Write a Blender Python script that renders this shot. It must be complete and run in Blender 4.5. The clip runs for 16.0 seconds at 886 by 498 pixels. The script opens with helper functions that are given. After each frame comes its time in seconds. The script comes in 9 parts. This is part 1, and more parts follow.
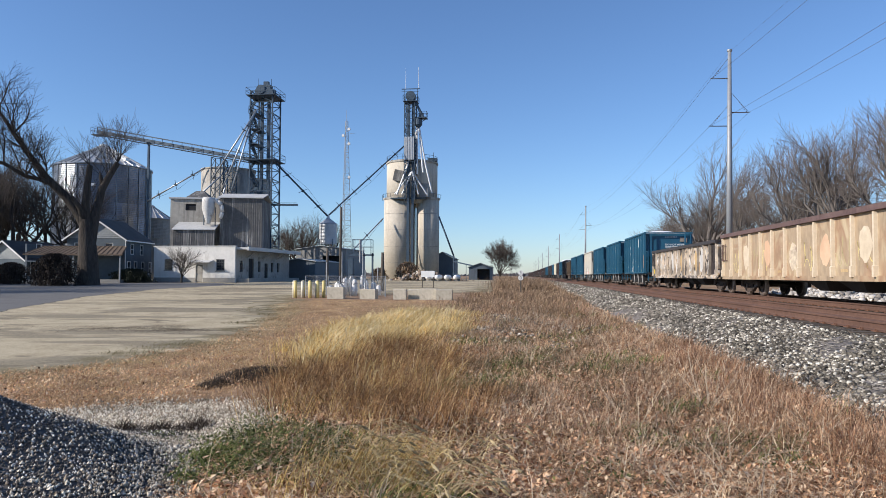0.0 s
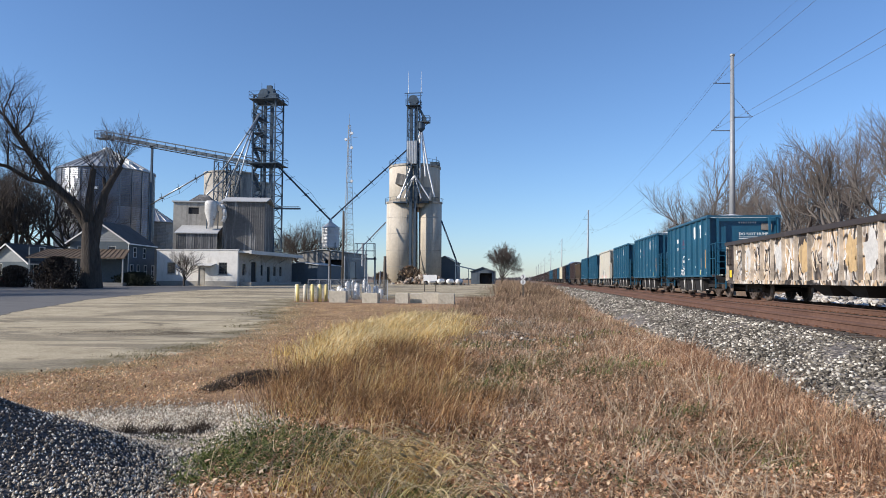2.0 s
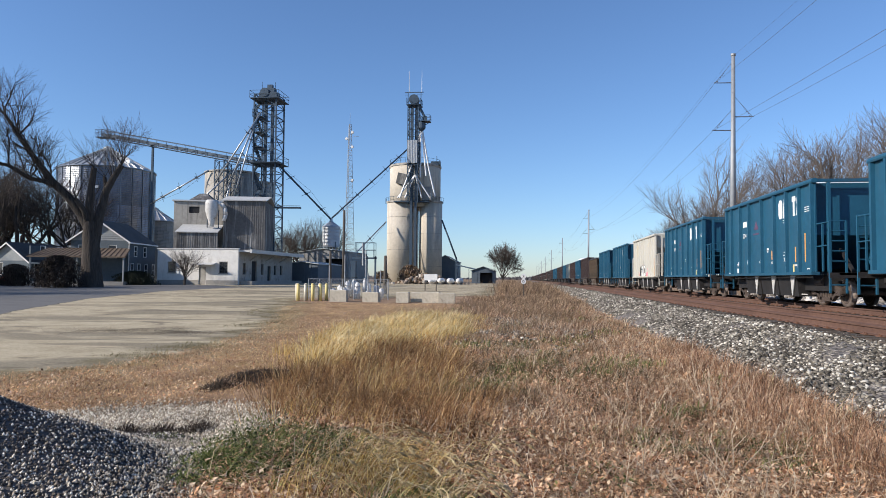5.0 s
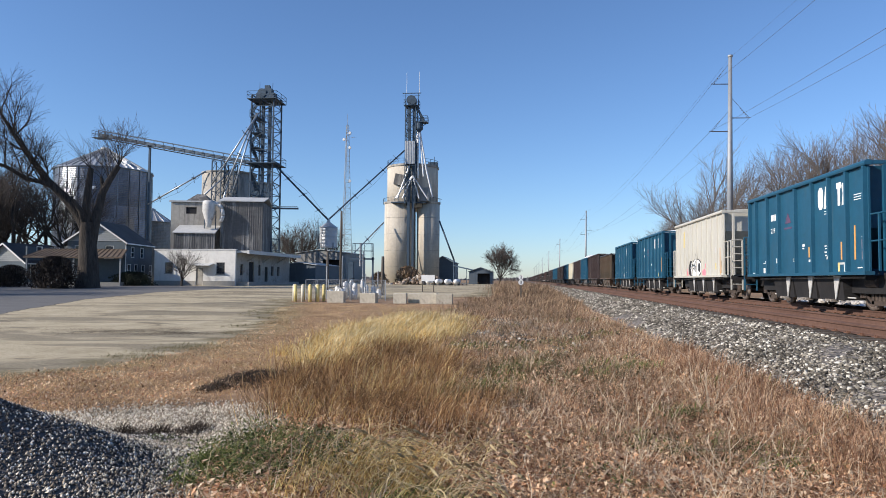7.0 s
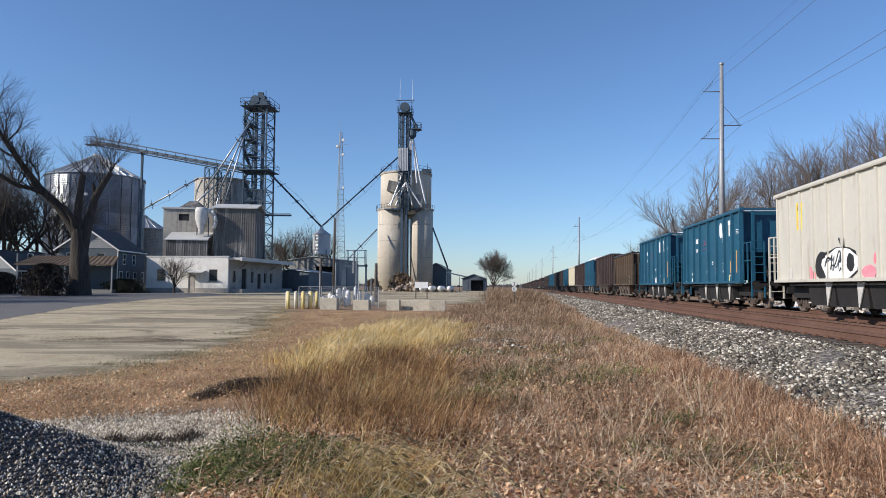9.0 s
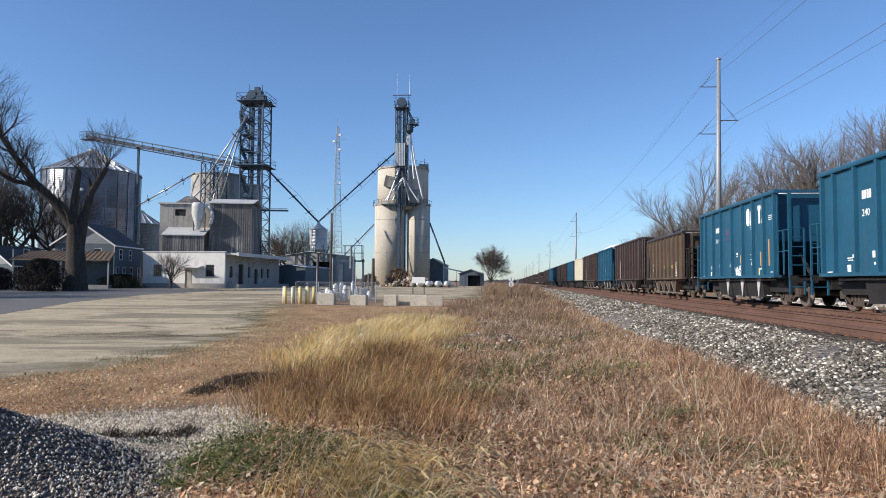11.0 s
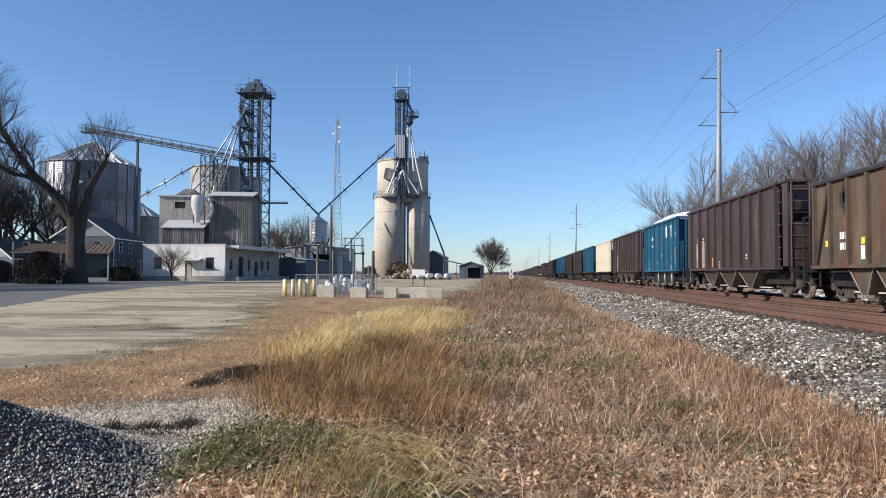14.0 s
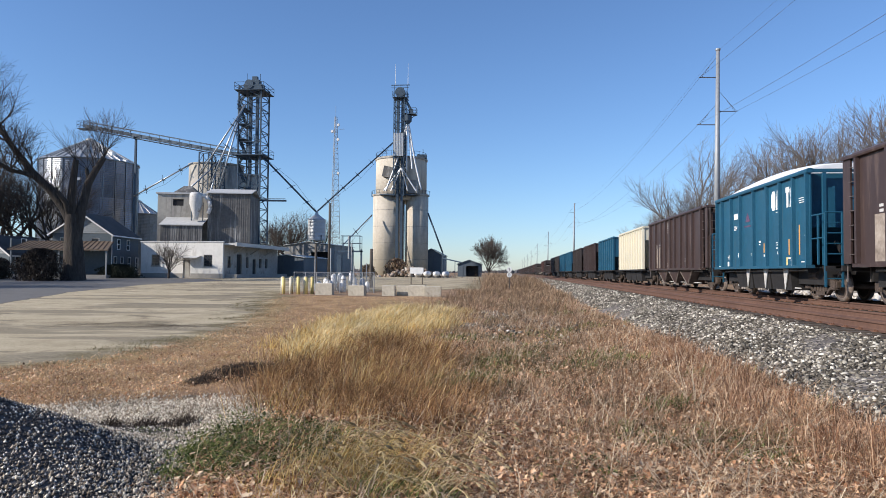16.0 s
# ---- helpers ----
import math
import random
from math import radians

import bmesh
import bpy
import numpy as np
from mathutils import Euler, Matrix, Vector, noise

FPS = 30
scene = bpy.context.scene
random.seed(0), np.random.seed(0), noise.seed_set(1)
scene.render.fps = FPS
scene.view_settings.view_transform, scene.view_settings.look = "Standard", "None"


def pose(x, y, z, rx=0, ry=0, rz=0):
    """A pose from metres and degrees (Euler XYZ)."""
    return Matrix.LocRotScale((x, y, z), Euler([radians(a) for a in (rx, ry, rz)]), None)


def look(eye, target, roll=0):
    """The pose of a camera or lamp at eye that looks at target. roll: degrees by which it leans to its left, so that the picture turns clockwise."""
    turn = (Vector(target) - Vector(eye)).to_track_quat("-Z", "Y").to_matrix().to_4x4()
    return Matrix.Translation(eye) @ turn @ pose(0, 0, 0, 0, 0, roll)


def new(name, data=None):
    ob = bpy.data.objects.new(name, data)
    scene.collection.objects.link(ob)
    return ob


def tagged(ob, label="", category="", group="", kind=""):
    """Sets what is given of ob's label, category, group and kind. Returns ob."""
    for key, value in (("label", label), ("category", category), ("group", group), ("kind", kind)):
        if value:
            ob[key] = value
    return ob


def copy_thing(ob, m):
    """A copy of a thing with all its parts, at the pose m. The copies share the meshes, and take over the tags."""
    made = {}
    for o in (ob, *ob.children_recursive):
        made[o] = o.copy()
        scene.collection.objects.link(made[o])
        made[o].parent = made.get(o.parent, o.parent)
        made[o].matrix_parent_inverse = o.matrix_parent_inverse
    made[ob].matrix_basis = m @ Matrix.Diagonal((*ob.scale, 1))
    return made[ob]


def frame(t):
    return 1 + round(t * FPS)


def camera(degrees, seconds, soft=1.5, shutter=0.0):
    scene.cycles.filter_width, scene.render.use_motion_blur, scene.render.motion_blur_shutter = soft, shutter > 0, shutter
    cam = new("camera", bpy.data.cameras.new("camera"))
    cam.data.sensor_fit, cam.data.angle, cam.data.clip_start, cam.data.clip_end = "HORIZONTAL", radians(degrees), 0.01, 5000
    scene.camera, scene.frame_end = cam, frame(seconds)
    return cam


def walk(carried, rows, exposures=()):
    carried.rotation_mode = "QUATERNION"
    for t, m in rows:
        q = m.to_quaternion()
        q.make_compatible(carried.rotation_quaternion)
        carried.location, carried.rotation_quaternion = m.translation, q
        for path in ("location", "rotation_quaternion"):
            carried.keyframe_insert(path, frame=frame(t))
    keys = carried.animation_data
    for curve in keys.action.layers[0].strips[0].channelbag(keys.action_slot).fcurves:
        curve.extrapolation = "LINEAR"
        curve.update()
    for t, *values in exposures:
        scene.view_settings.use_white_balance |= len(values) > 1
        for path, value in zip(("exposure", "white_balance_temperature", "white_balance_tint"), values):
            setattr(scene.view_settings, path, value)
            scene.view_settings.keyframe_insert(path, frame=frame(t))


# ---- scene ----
# ---- camera: hand-held, standing, slow small turns ----
EYE = (0.0, 0.0, 1.6)
cam = camera(66.0, 16.0, soft=0.6)
TURNS = [  # seconds, turn to the left of the track, tilt up, roll
    (0, 6.569, 2.221, -0.223), (0.5, 6.618, 2.292, -0.196), (1, 6.683, 2.382, -0.242), (1.5, 6.744, 2.482, -0.280),
    (2, 6.770, 2.555, -0.366), (2.5, 6.823, 2.616, -0.442), (3, 6.830, 2.627, -0.423), (3.5, 6.849, 2.625, -0.447),
    (4, 6.890, 2.580, -0.448), (6.5, 6.626, 2.473, -0.441), (7, 6.598, 2.573, -0.447), (7.5, 6.537, 2.734, -0.399),
    (8, 6.402, 2.925, -0.400), (8.5, 6.213, 3.073, -0.394), (9, 6.042, 3.150, -0.385), (11.5, 5.752, 2.644, -0.387),
    (12, 5.713, 2.568, -0.424), (12.5, 5.713, 2.446, -0.420), (13, 5.743, 2.327, -0.329), (13.5, 5.785, 2.188, -0.298),
    (14, 5.783, 2.105, -0.290), (14.5, 5.768, 2.036, -0.304), (15, 5.701, 1.982, -0.352), (15.5, 5.641, 1.972, -0.427),
    (16, 5.638, 1.948, -0.455)]


def aim(yaw, tilt, roll):
    a, b = radians(yaw), radians(tilt)
    way = Vector((-math.sin(a) * math.cos(b), math.cos(a) * math.cos(b), math.sin(b)))
    return look(EYE, Vector(EYE) + way, -roll)


walk(cam, [(t, aim(a, b, c)) for t, a, b, c in TURNS], exposures=[(0, 0.18, 6250, 13), (6.5, 0.18, 6250, 13), (7.6, 0.16, 6250, 13), (8.8, 0.06, 6250, 13), (9.6, 0.06, 6250, 13), (11.3, 0.18, 6250, 13), (16, 0.21, 6250, 13)])

# ---- light: clear sky, low winter sun square to the track ----
SUN_AZ, SUN_EL = 116.0, 28.0          # degrees to the left of the track's direction, height
world = bpy.data.worlds.new("sky")
scene.world = world
world.use_nodes = True
wn = world.node_tree
sky = wn.nodes.new("ShaderNodeTexSky")
sky.sky_type, sky.sun_disc = 'NISHITA', False
sky.sun_elevation, sky.sun_rotation = radians(SUN_EL), radians(-SUN_AZ)
sky.altitude, sky.air_density, sky.dust_density, sky.ozone_density = 200, 1.0, 0.35, 6.0
wn.links.new(sky.outputs[0], wn.nodes["Background"].inputs[0])
wn.nodes["Background"].inputs[1].default_value = 0.135
sun = new("sun", bpy.data.lights.new("sun", "SUN"))
sun.data.energy, sun.data.angle, sun.data.color = 5.0, radians(0.53), (1.0, 0.91, 0.77)
_a, _e = radians(SUN_AZ), radians(SUN_EL)
SUNWARD = Vector((-math.sin(_a) * math.cos(_e), math.cos(_a) * math.cos(_e), math.sin(_e)))
sun.matrix_world = look(SUNWARD * 300, (0, 0, 0))


# ---- materials ----
def nodes_of(name):
    m = bpy.data.materials.new(name)
    m.use_nodes = True
    t = m.node_tree
    return m, t, t.nodes["Principled BSDF"]


def add(t, kind, **inputs):
    n = t.nodes.new(kind)
    for k, v in inputs.items():
        n.inputs[k].default_value = v
    return n


def ramp(t, fac, stops):
    r = t.nodes.new("ShaderNodeValToRGB")
    e = r.color_ramp.elements
    while len(e) < len(stops):
        e.new(0.5)
    for q, (p, c) in zip(e, stops):
        q.position, q.color = p, (*c, 1)
    t.links.new(fac, r.inputs[0])
    return r.outputs[0]


def mix(t, fac, a, b, mode="MIX"):
    m = t.nodes.new("ShaderNodeMix")
    m.data_type, m.blend_type = 'RGBA', mode
    for sock, v in ((m.inputs[0], fac), (m.inputs[6], a), (m.inputs[7], b)):
        if isinstance(v, (int, float)):
            sock.default_value = v
        elif isinstance(v, tuple):
            sock.default_value = (*v, 1)
        else:
            t.links.new(v, sock)
    return m.outputs[2]


def coords(t, stretch=(1, 1, 1), which="Object"):
    c, m = t.nodes.new("ShaderNodeTexCoord"), t.nodes.new("ShaderNodeMapping")
    m.inputs["Scale"].default_value = stretch
    t.links.new(c.outputs[which], m.inputs[0])
    return m.outputs[0]


def noise_out(t, vec, scale, detail=4, rough=0.6, distort=0.0):
    n = add(t, "ShaderNodeTexNoise", Scale=scale, Detail=detail, Roughness=rough, Distortion=distort)
    t.links.new(vec, n.inputs["Vector"])
    return n.outputs["Fac"]


def bump(t, bsdf, height, strength, dist):
    b = add(t, "ShaderNodeBump", Strength=strength, Distance=dist)
    t.links.new(height, b.inputs["Height"])
    t.links.new(b.outputs[0], bsdf.inputs["Normal"])


def surface(name, dark, light, fine=8.0, coarse=0.5, rough=0.8, metal=0.0, relief=0.3, depth=0.01, stain=None, stain_at=(0.55, 0.75),
            stretch=(1, 1, 1), streak=(1, 1, 1), vary=0.0, spec=0.5):
    """A worn surface: grain between two tones, coarse variation, stains or streaks, fine relief."""
    m, t, b = nodes_of(name)
    v = coords(t, stretch)
    f, c = noise_out(t, v, fine, 5), noise_out(t, v, coarse, 3)
    grain = mix(t, 0.5, f, c)
    col = ramp(t, grain, [(0.32, dark), (0.68, light)])
    if stain:
        s = noise_out(t, coords(t, streak), 1.0, 6, 0.7, 0.4)
        fac = ramp(t, s, [(stain_at[0], (0, 0, 0)), (stain_at[1], (1, 1, 1))])
        col = mix(t, fac, col, stain)
    if vary:
        o = t.nodes.new("ShaderNodeObjectInfo")
        k = ramp(t, o.outputs["Random"], [(0, (1 - vary,) * 3), (1, (1 + vary,) * 3)])
        col = mix(t, 1.0, col, k, "MULTIPLY")
    t.links.new(col, b.inputs["Base Color"])
    b.inputs["Roughness"].default_value, b.inputs["Metallic"].default_value = rough, metal
    b.inputs["Specular IOR Level"].default_value = spec
    if relief:
        bump(t, b, f, relief, depth)
    return m


def strands(name, stops, rough=0.75, see=0.25, drift=None):
    """Leaves, blades and stones: one tone for each piece."""
    m, t, b = nodes_of(name)
    g = t.nodes.new("ShaderNodeNewGeometry")
    col = ramp(t, g.outputs["Random Per Island"], stops)
    c = noise_out(t, coords(t), 0.9, 3)
    k = ramp(t, c, [(0.3, (0.62, 0.62, 0.62)), (0.7, (1.25, 1.25, 1.25))])
    col = mix(t, 1.0, col, k, "MULTIPLY")
    if drift:
        d = ramp(t, noise_out(t, coords(t), 0.55, 3, 0.6), [(0.42, (0, 0, 0)), (0.62, (0.7, 0.7, 0.7))])
        col = mix(t, d, col, drift)
    t.links.new(col, b.inputs["Base Color"])
    b.inputs["Roughness"].default_value = rough
    b.inputs["Specular IOR Level"].default_value = 0.25
    if see:
        tr = t.nodes.new("ShaderNodeBsdfTranslucent")
        t.links.new(col, tr.inputs[0])
        ms = add(t, "ShaderNodeMixShader", Fac=see)
        t.links.new(b.outputs[0], ms.inputs[1])
        t.links.new(tr.outputs[0], ms.inputs[2])
        t.links.new(ms.outputs[0], t.nodes["Material Output"].inputs[0])
    return m


def paint(name, tone, dirt, amount=(0.5, 0.72), rough=0.45, fade=0.18):
    """Railway or machine paint: faded, streaked downwards with dirt."""
    lo, hi = tuple(x * (1 - fade) for x in tone), tuple(min(1, x * (1 + fade)) for x in tone)
    return surface(name, lo, hi, fine=5, coarse=0.7, rough=rough, relief=0.12, depth=0.004, stain=dirt, stain_at=amount, streak=(1.2, 2.6, 0.35))


def graffiti(name, ground, tones, lines, cover=(0.42, 0.5), fine=1.0):
    """Old sprayed lettering, run and faded: flowing bands of colour with dark outlines over a weathered ground."""
    m, t, b = nodes_of(name)
    v = coords(t, (1, 1.5, 0.75))
    warp = noise_out(t, v, 0.75 * fine, 2, 0.5, 0.9)
    tone = ramp(t, warp, [(0.25 + 0.5 * i / (len(tones) - 1), c) for i, c in enumerate(tones)])
    flow = noise_out(t, coords(t, (1, 0.9, 0.55)), 0.62 * fine, 1.5, 0.45, 0.7)
    edge = ramp(t, flow, [(0.37, (0, 0, 0)), (0.385, (1, 1, 1)), (0.405, (1, 1, 1)), (0.42, (0, 0, 0)), (0.53, (0, 0, 0)), (0.545, (1, 1, 1)), (0.565, (1, 1, 1)), (0.58, (0, 0, 0))])
    tone = mix(t, mix(t, 0.65, edge, (0, 0, 0)) if len(tones) < 6 else edge, tone, lines)
    area = noise_out(t, coords(t, (1, 0.35, 0.5)), 0.8, 3, 0.55)
    fac = ramp(t, area, [(cover[0], (0, 0, 0)), (cover[1], (1, 1, 1))])
    g = ramp(t, noise_out(t, v, 3.0, 5), [(0.3, tuple(x * 0.78 for x in ground)), (0.7, tuple(x * 1.15 for x in ground))])
    col = mix(t, fac, g, tone)
    s = noise_out(t, coords(t, (1, 3.0, 0.4)), 1.2, 6, 0.7)
    col = mix(t, ramp(t, s, [(0.55, (0, 0, 0)), (0.8, (1, 1, 1))]), col, (0.10, 0.06, 0.04))
    t.links.new(col, b.inputs["Base Color"])
    b.inputs["Roughness"].default_value = 0.6
    return m


BLUE = paint("blue_railcar_paint", (0.014, 0.084, 0.145), (0.05, 0.088, 0.115), (0.55, 0.82))
BROWN = paint("brown_railcar_paint", (0.050, 0.032, 0.029), (0.15, 0.105, 0.085), (0.53, 0.76))
DARKBROWN = paint("dark_railcar_paint", (0.040, 0.030, 0.027), (0.12, 0.09, 0.07), (0.58, 0.8))
RUSTGREEN = surface("rusted_olive_paint", (0.026, 0.019, 0.015), (0.135, 0.105, 0.066), fine=3.0, coarse=0.9, rough=0.75, stain=(0.10, 0.043, 0.026), stain_at=(0.48, 0.60), stretch=(1, 1, 0.3), streak=(0.8, 1.3, 0.12), relief=0.2)
FADEBROWN = surface("faded_brown_spray", (0.30, 0.20, 0.13), (0.44, 0.31, 0.20), fine=9, rough=0.7, relief=0)
FADEOLIVE = surface("faded_olive_spray", (0.34, 0.28, 0.14), (0.52, 0.43, 0.24), fine=9, rough=0.7, relief=0)
FADEPEACH = surface("faded_peach_spray", (0.56, 0.35, 0.22), (0.66, 0.47, 0.31), fine=4, rough=0.7, relief=0)
PATCHTAN = surface("weathered_number_patch", (0.15, 0.115, 0.09), (0.42, 0.36, 0.30), fine=7, coarse=1.5, rough=0.7, relief=0)
WHITECAR = paint("white_railcar_paint", (0.52, 0.50, 0.435), (0.32, 0.27, 0.20), (0.54, 0.78), 0.5, 0.06)
CREAMCAR = paint("cream_railcar_paint", (0.62, 0.58, 0.46), (0.38, 0.30, 0.2), (0.6, 0.85), 0.5, 0.06)
TANGRAF = graffiti("tan_gondola_paint", (0.39, 0.295, 0.195), [(0.43, 0.33, 0.22), (0.52, 0.42, 0.27), (0.33, 0.20, 0.12), (0.46, 0.36, 0.23), (0.40, 0.26, 0.17)], (0.24, 0.17, 0.11), (0.47, 0.54))
MIXGRAF = graffiti("sprayed_gondola_paint", (0.085, 0.07, 0.062), [(0.62, 0.58, 0.52), (0.15, 0.12, 0.10), (0.66, 0.62, 0.56), (0.46, 0.30, 0.15), (0.70, 0.66, 0.60), (0.22, 0.17, 0.13), (0.56, 0.45, 0.31), (0.10, 0.085, 0.075)], (0.03, 0.026, 0.024), (0.40, 0.48), 1.7)
REDCAR = paint("red_railcar_paint", (0.075, 0.034, 0.028), (0.06, 0.045, 0.04))
RIBGRAF = surface("sprayed_rib_paint", (0.11, 0.09, 0.075), (0.58, 0.50, 0.40), fine=2.2, coarse=1.3, rough=0.65, vary=0.6, stain=(0.06, 0.045, 0.035), stain_at=(0.5, 0.62), streak=(1, 1, 0.8))
# paler than the tan panels: sunlight on the ribs put into the colour
TANRIB = surface("sunlit_tan_rib_paint", (0.54, 0.44, 0.31), (0.72, 0.62, 0.47), fine=6, coarse=1, rough=0.6, stain=(0.2, 0.13, 0.09), stain_at=(0.55, 0.72), streak=(1, 1, 0.8))
PLUMRIM = surface("plum_brown_rim", (0.075, 0.045, 0.042), (0.17, 0.11, 0.10), fine=8, coarse=1.2, rough=0.8)
RUST = surface("rust", (0.10, 0.045, 0.025), (0.20, 0.095, 0.055), fine=20, coarse=1.5, rough=0.9, relief=0.3, depth=0.003)
GRIMESHADE = surface("running_gear_and_shade_black", (0.007, 0.007, 0.008), (0.026, 0.023, 0.022), fine=14, coarse=2, rough=0.75, relief=0.25)
TRUCK = surface("dusty_cast_steel", (0.020, 0.015, 0.012), (0.10, 0.072, 0.056), fine=14, coarse=2, rough=0.8, relief=0.25)
WHEEL = surface("wheel_steel", (0.03, 0.022, 0.018), (0.11, 0.08, 0.065), fine=12, coarse=2, rough=0.7, relief=0.1)
WHEELRIM = surface("worn_wheel_rim", (0.16, 0.12, 0.10), (0.34, 0.28, 0.24), fine=12, coarse=2, rough=0.5, metal=0.4, relief=0.05)
PALE = surface("pale_chipped_paint", (0.40, 0.39, 0.37), (0.66, 0.65, 0.62), fine=12, coarse=2, rough=0.6, stain=(0.2, 0.14, 0.1), stain_at=(0.58, 0.7))
LETTER = surface("white_lettering", (0.70, 0.70, 0.68), (0.85, 0.85, 0.83), fine=20, rough=0.6, relief=0, stain=(0.3, 0.33, 0.35), stain_at=(0.6, 0.75), streak=(3, 3, 3))
YELLOW = surface("yellow_paint", (0.68, 0.50, 0.03), (0.85, 0.64, 0.06), fine=12, rough=0.55, relief=0.05)
ORANGE = surface("orange_mark", (0.6, 0.28, 0.08), (0.75, 0.4, 0.12), fine=12, rough=0.6, relief=0)
OCHRE = surface("ochre_spray", (0.40, 0.26, 0.12), (0.58, 0.42, 0.22), fine=6, rough=0.6, relief=0, stain=(0.2, 0.15, 0.1), stain_at=(0.5, 0.65), streak=(2, 3, 0.8))
RUNG = surface("worn_ladder_steel", (0.06, 0.05, 0.046), (0.15, 0.13, 0.12), fine=14, rough=0.6, relief=0.05)
DUSTY = surface("dusty_pale_steel", (0.12, 0.10, 0.085), (0.34, 0.30, 0.26), fine=10, coarse=2, rough=0.8, relief=0.1)
PALEYELLOW = surface("faded_yellow_paint", (0.58, 0.46, 0.16), (0.74, 0.62, 0.28), fine=10, coarse=2, rough=0.6, relief=0.05)
BLACK = surface("black_paint", (0.012, 0.012, 0.013), (0.03, 0.03, 0.03), fine=12, rough=0.5, relief=0)
PINK = surface("pink_spray", (0.75, 0.16, 0.22), (0.85, 0.32, 0.36), fine=6, rough=0.6, relief=0)
MAROON = surface("faded_crimson_mark", (0.045, 0.075, 0.13), (0.17, 0.05, 0.10), fine=9, rough=0.6, relief=0)
PINKFADE = surface("faded_pink_panel", (0.30, 0.20, 0.22), (0.46, 0.33, 0.34), fine=14, rough=0.6, relief=0)
COVER = surface("dusty_white_load", (0.62, 0.63, 0.64), (0.85, 0.85, 0.85), fine=4, coarse=0.8, rough=0.7, relief=0.2, depth=0.02)
RAILSIDE = surface("rusty_rail", (0.080, 0.040, 0.027), (0.150, 0.080, 0.054), fine=9, coarse=0.4, rough=0.85, relief=0.15, depth=0.004)
RAILTOP = surface("worn_rail_head", (0.10, 0.075, 0.065), (0.22, 0.17, 0.15), fine=6, coarse=0.5, rough=0.5, metal=0.5, relief=0.05)
TIE = surface("creosoted_tie", (0.035, 0.026, 0.02), (0.11, 0.085, 0.065), fine=10, coarse=2, stretch=(0.4, 3, 3), rough=0.9, relief=0.4, vary=0.3)
STONE = strands("ballast_stone", [(0.0, (0.04, 0.036, 0.03)), (0.35, (0.12, 0.106, 0.085)), (0.65, (0.22, 0.196, 0.158)), (0.84, (0.37, 0.335, 0.275)), (1.0, (0.78, 0.74, 0.64))], 0.85, 0)
PILESTONE = strands("dark_crushed_stone", [(0.0, (0.06, 0.053, 0.048)), (0.62, (0.125, 0.112, 0.10)), (0.78, (0.19, 0.17, 0.15)), (0.82, (0.72, 0.67, 0.58)), (1.0, (0.94, 0.90, 0.80))], 0.85, 0)
PALESTONE = strands("pale_gravel_stone", [(0.0, (0.20, 0.16, 0.115)), (0.5, (0.46, 0.39, 0.295)), (1.0, (0.84, 0.77, 0.63))], 0.85, 0)
STEEL = surface("weathered_galvanised_steel", (0.36, 0.38, 0.39), (0.54, 0.55, 0.56), fine=5, coarse=0.4, rough=0.5, metal=0.35, relief=0.05)
BINSTEEL = surface("bin_sheet_steel", (0.15, 0.165, 0.19), (0.26, 0.28, 0.31), fine=3, coarse=0.3, rough=0.33, metal=0.8, relief=0.05, vary=0.18, stain=(0.10, 0.105, 0.12), stain_at=(0.5, 0.7), streak=(0.6, 0.6, 0.12))
TANSTEEL = surface("weathered_tan_steel", (0.22, 0.21, 0.19), (0.36, 0.345, 0.315), fine=3, coarse=0.4, rough=0.6, metal=0.15, relief=0.05)
ROOFSTEEL = surface("bin_roof_steel", (0.40, 0.41, 0.41), (0.60, 0.605, 0.60), fine=4, coarse=0.5, rough=0.42, metal=0.5, relief=0.05, vary=0.25)
TOWERSTEEL = surface("tower_steel", (0.030, 0.052, 0.080), (0.068, 0.104, 0.145), fine=6, coarse=0.6, rough=0.65, relief=0, spec=0.3)
PIPESTEEL = surface("spout_steel", (0.30, 0.33, 0.36), (0.48, 0.5, 0.52), fine=5, coarse=0.6, rough=0.4, metal=0.6, relief=0)
PALEPIPE = surface("pale_galvanised_pipe", (0.50, 0.52, 0.54), (0.66, 0.67, 0.68), fine=5, coarse=0.6, rough=0.5, metal=0.25, relief=0)
CONCRETE = surface("cast_concrete", (0.45, 0.40, 0.325), (0.61, 0.555, 0.46), fine=2.2, coarse=0.16, rough=0.9, relief=0.15, depth=0.02, stain=(0.28, 0.255, 0.225), stain_at=(0.5, 0.75), streak=(0.55, 0.55, 0.06))
OLDCONCRETE = surface("stained_concrete", (0.30, 0.28, 0.25), (0.48, 0.45, 0.39), fine=2.5, coarse=0.3, rough=0.9, relief=0.2, depth=0.02, stain=(0.16, 0.15, 0.14), stain_at=(0.46, 0.66), streak=(0.8, 0.8, 0.10))
BLOCKCONC = surface("block_concrete", (0.42, 0.375, 0.295), (0.58, 0.53, 0.425), fine=9, coarse=1.2, rough=0.9, relief=0.3, depth=0.01, vary=0.12, stain=(0.22, 0.2, 0.16), stain_at=(0.52, 0.7))
OLDTIN = surface("weathered_grey_tin", (0.075, 0.073, 0.071), (0.145, 0.14, 0.134), fine=3, coarse=0.6, rough=0.7, metal=0.2, relief=0.1, stain=(0.34, 0.325, 0.30), stain_at=(0.52, 0.66), streak=(1.4, 1.4, 0.10))
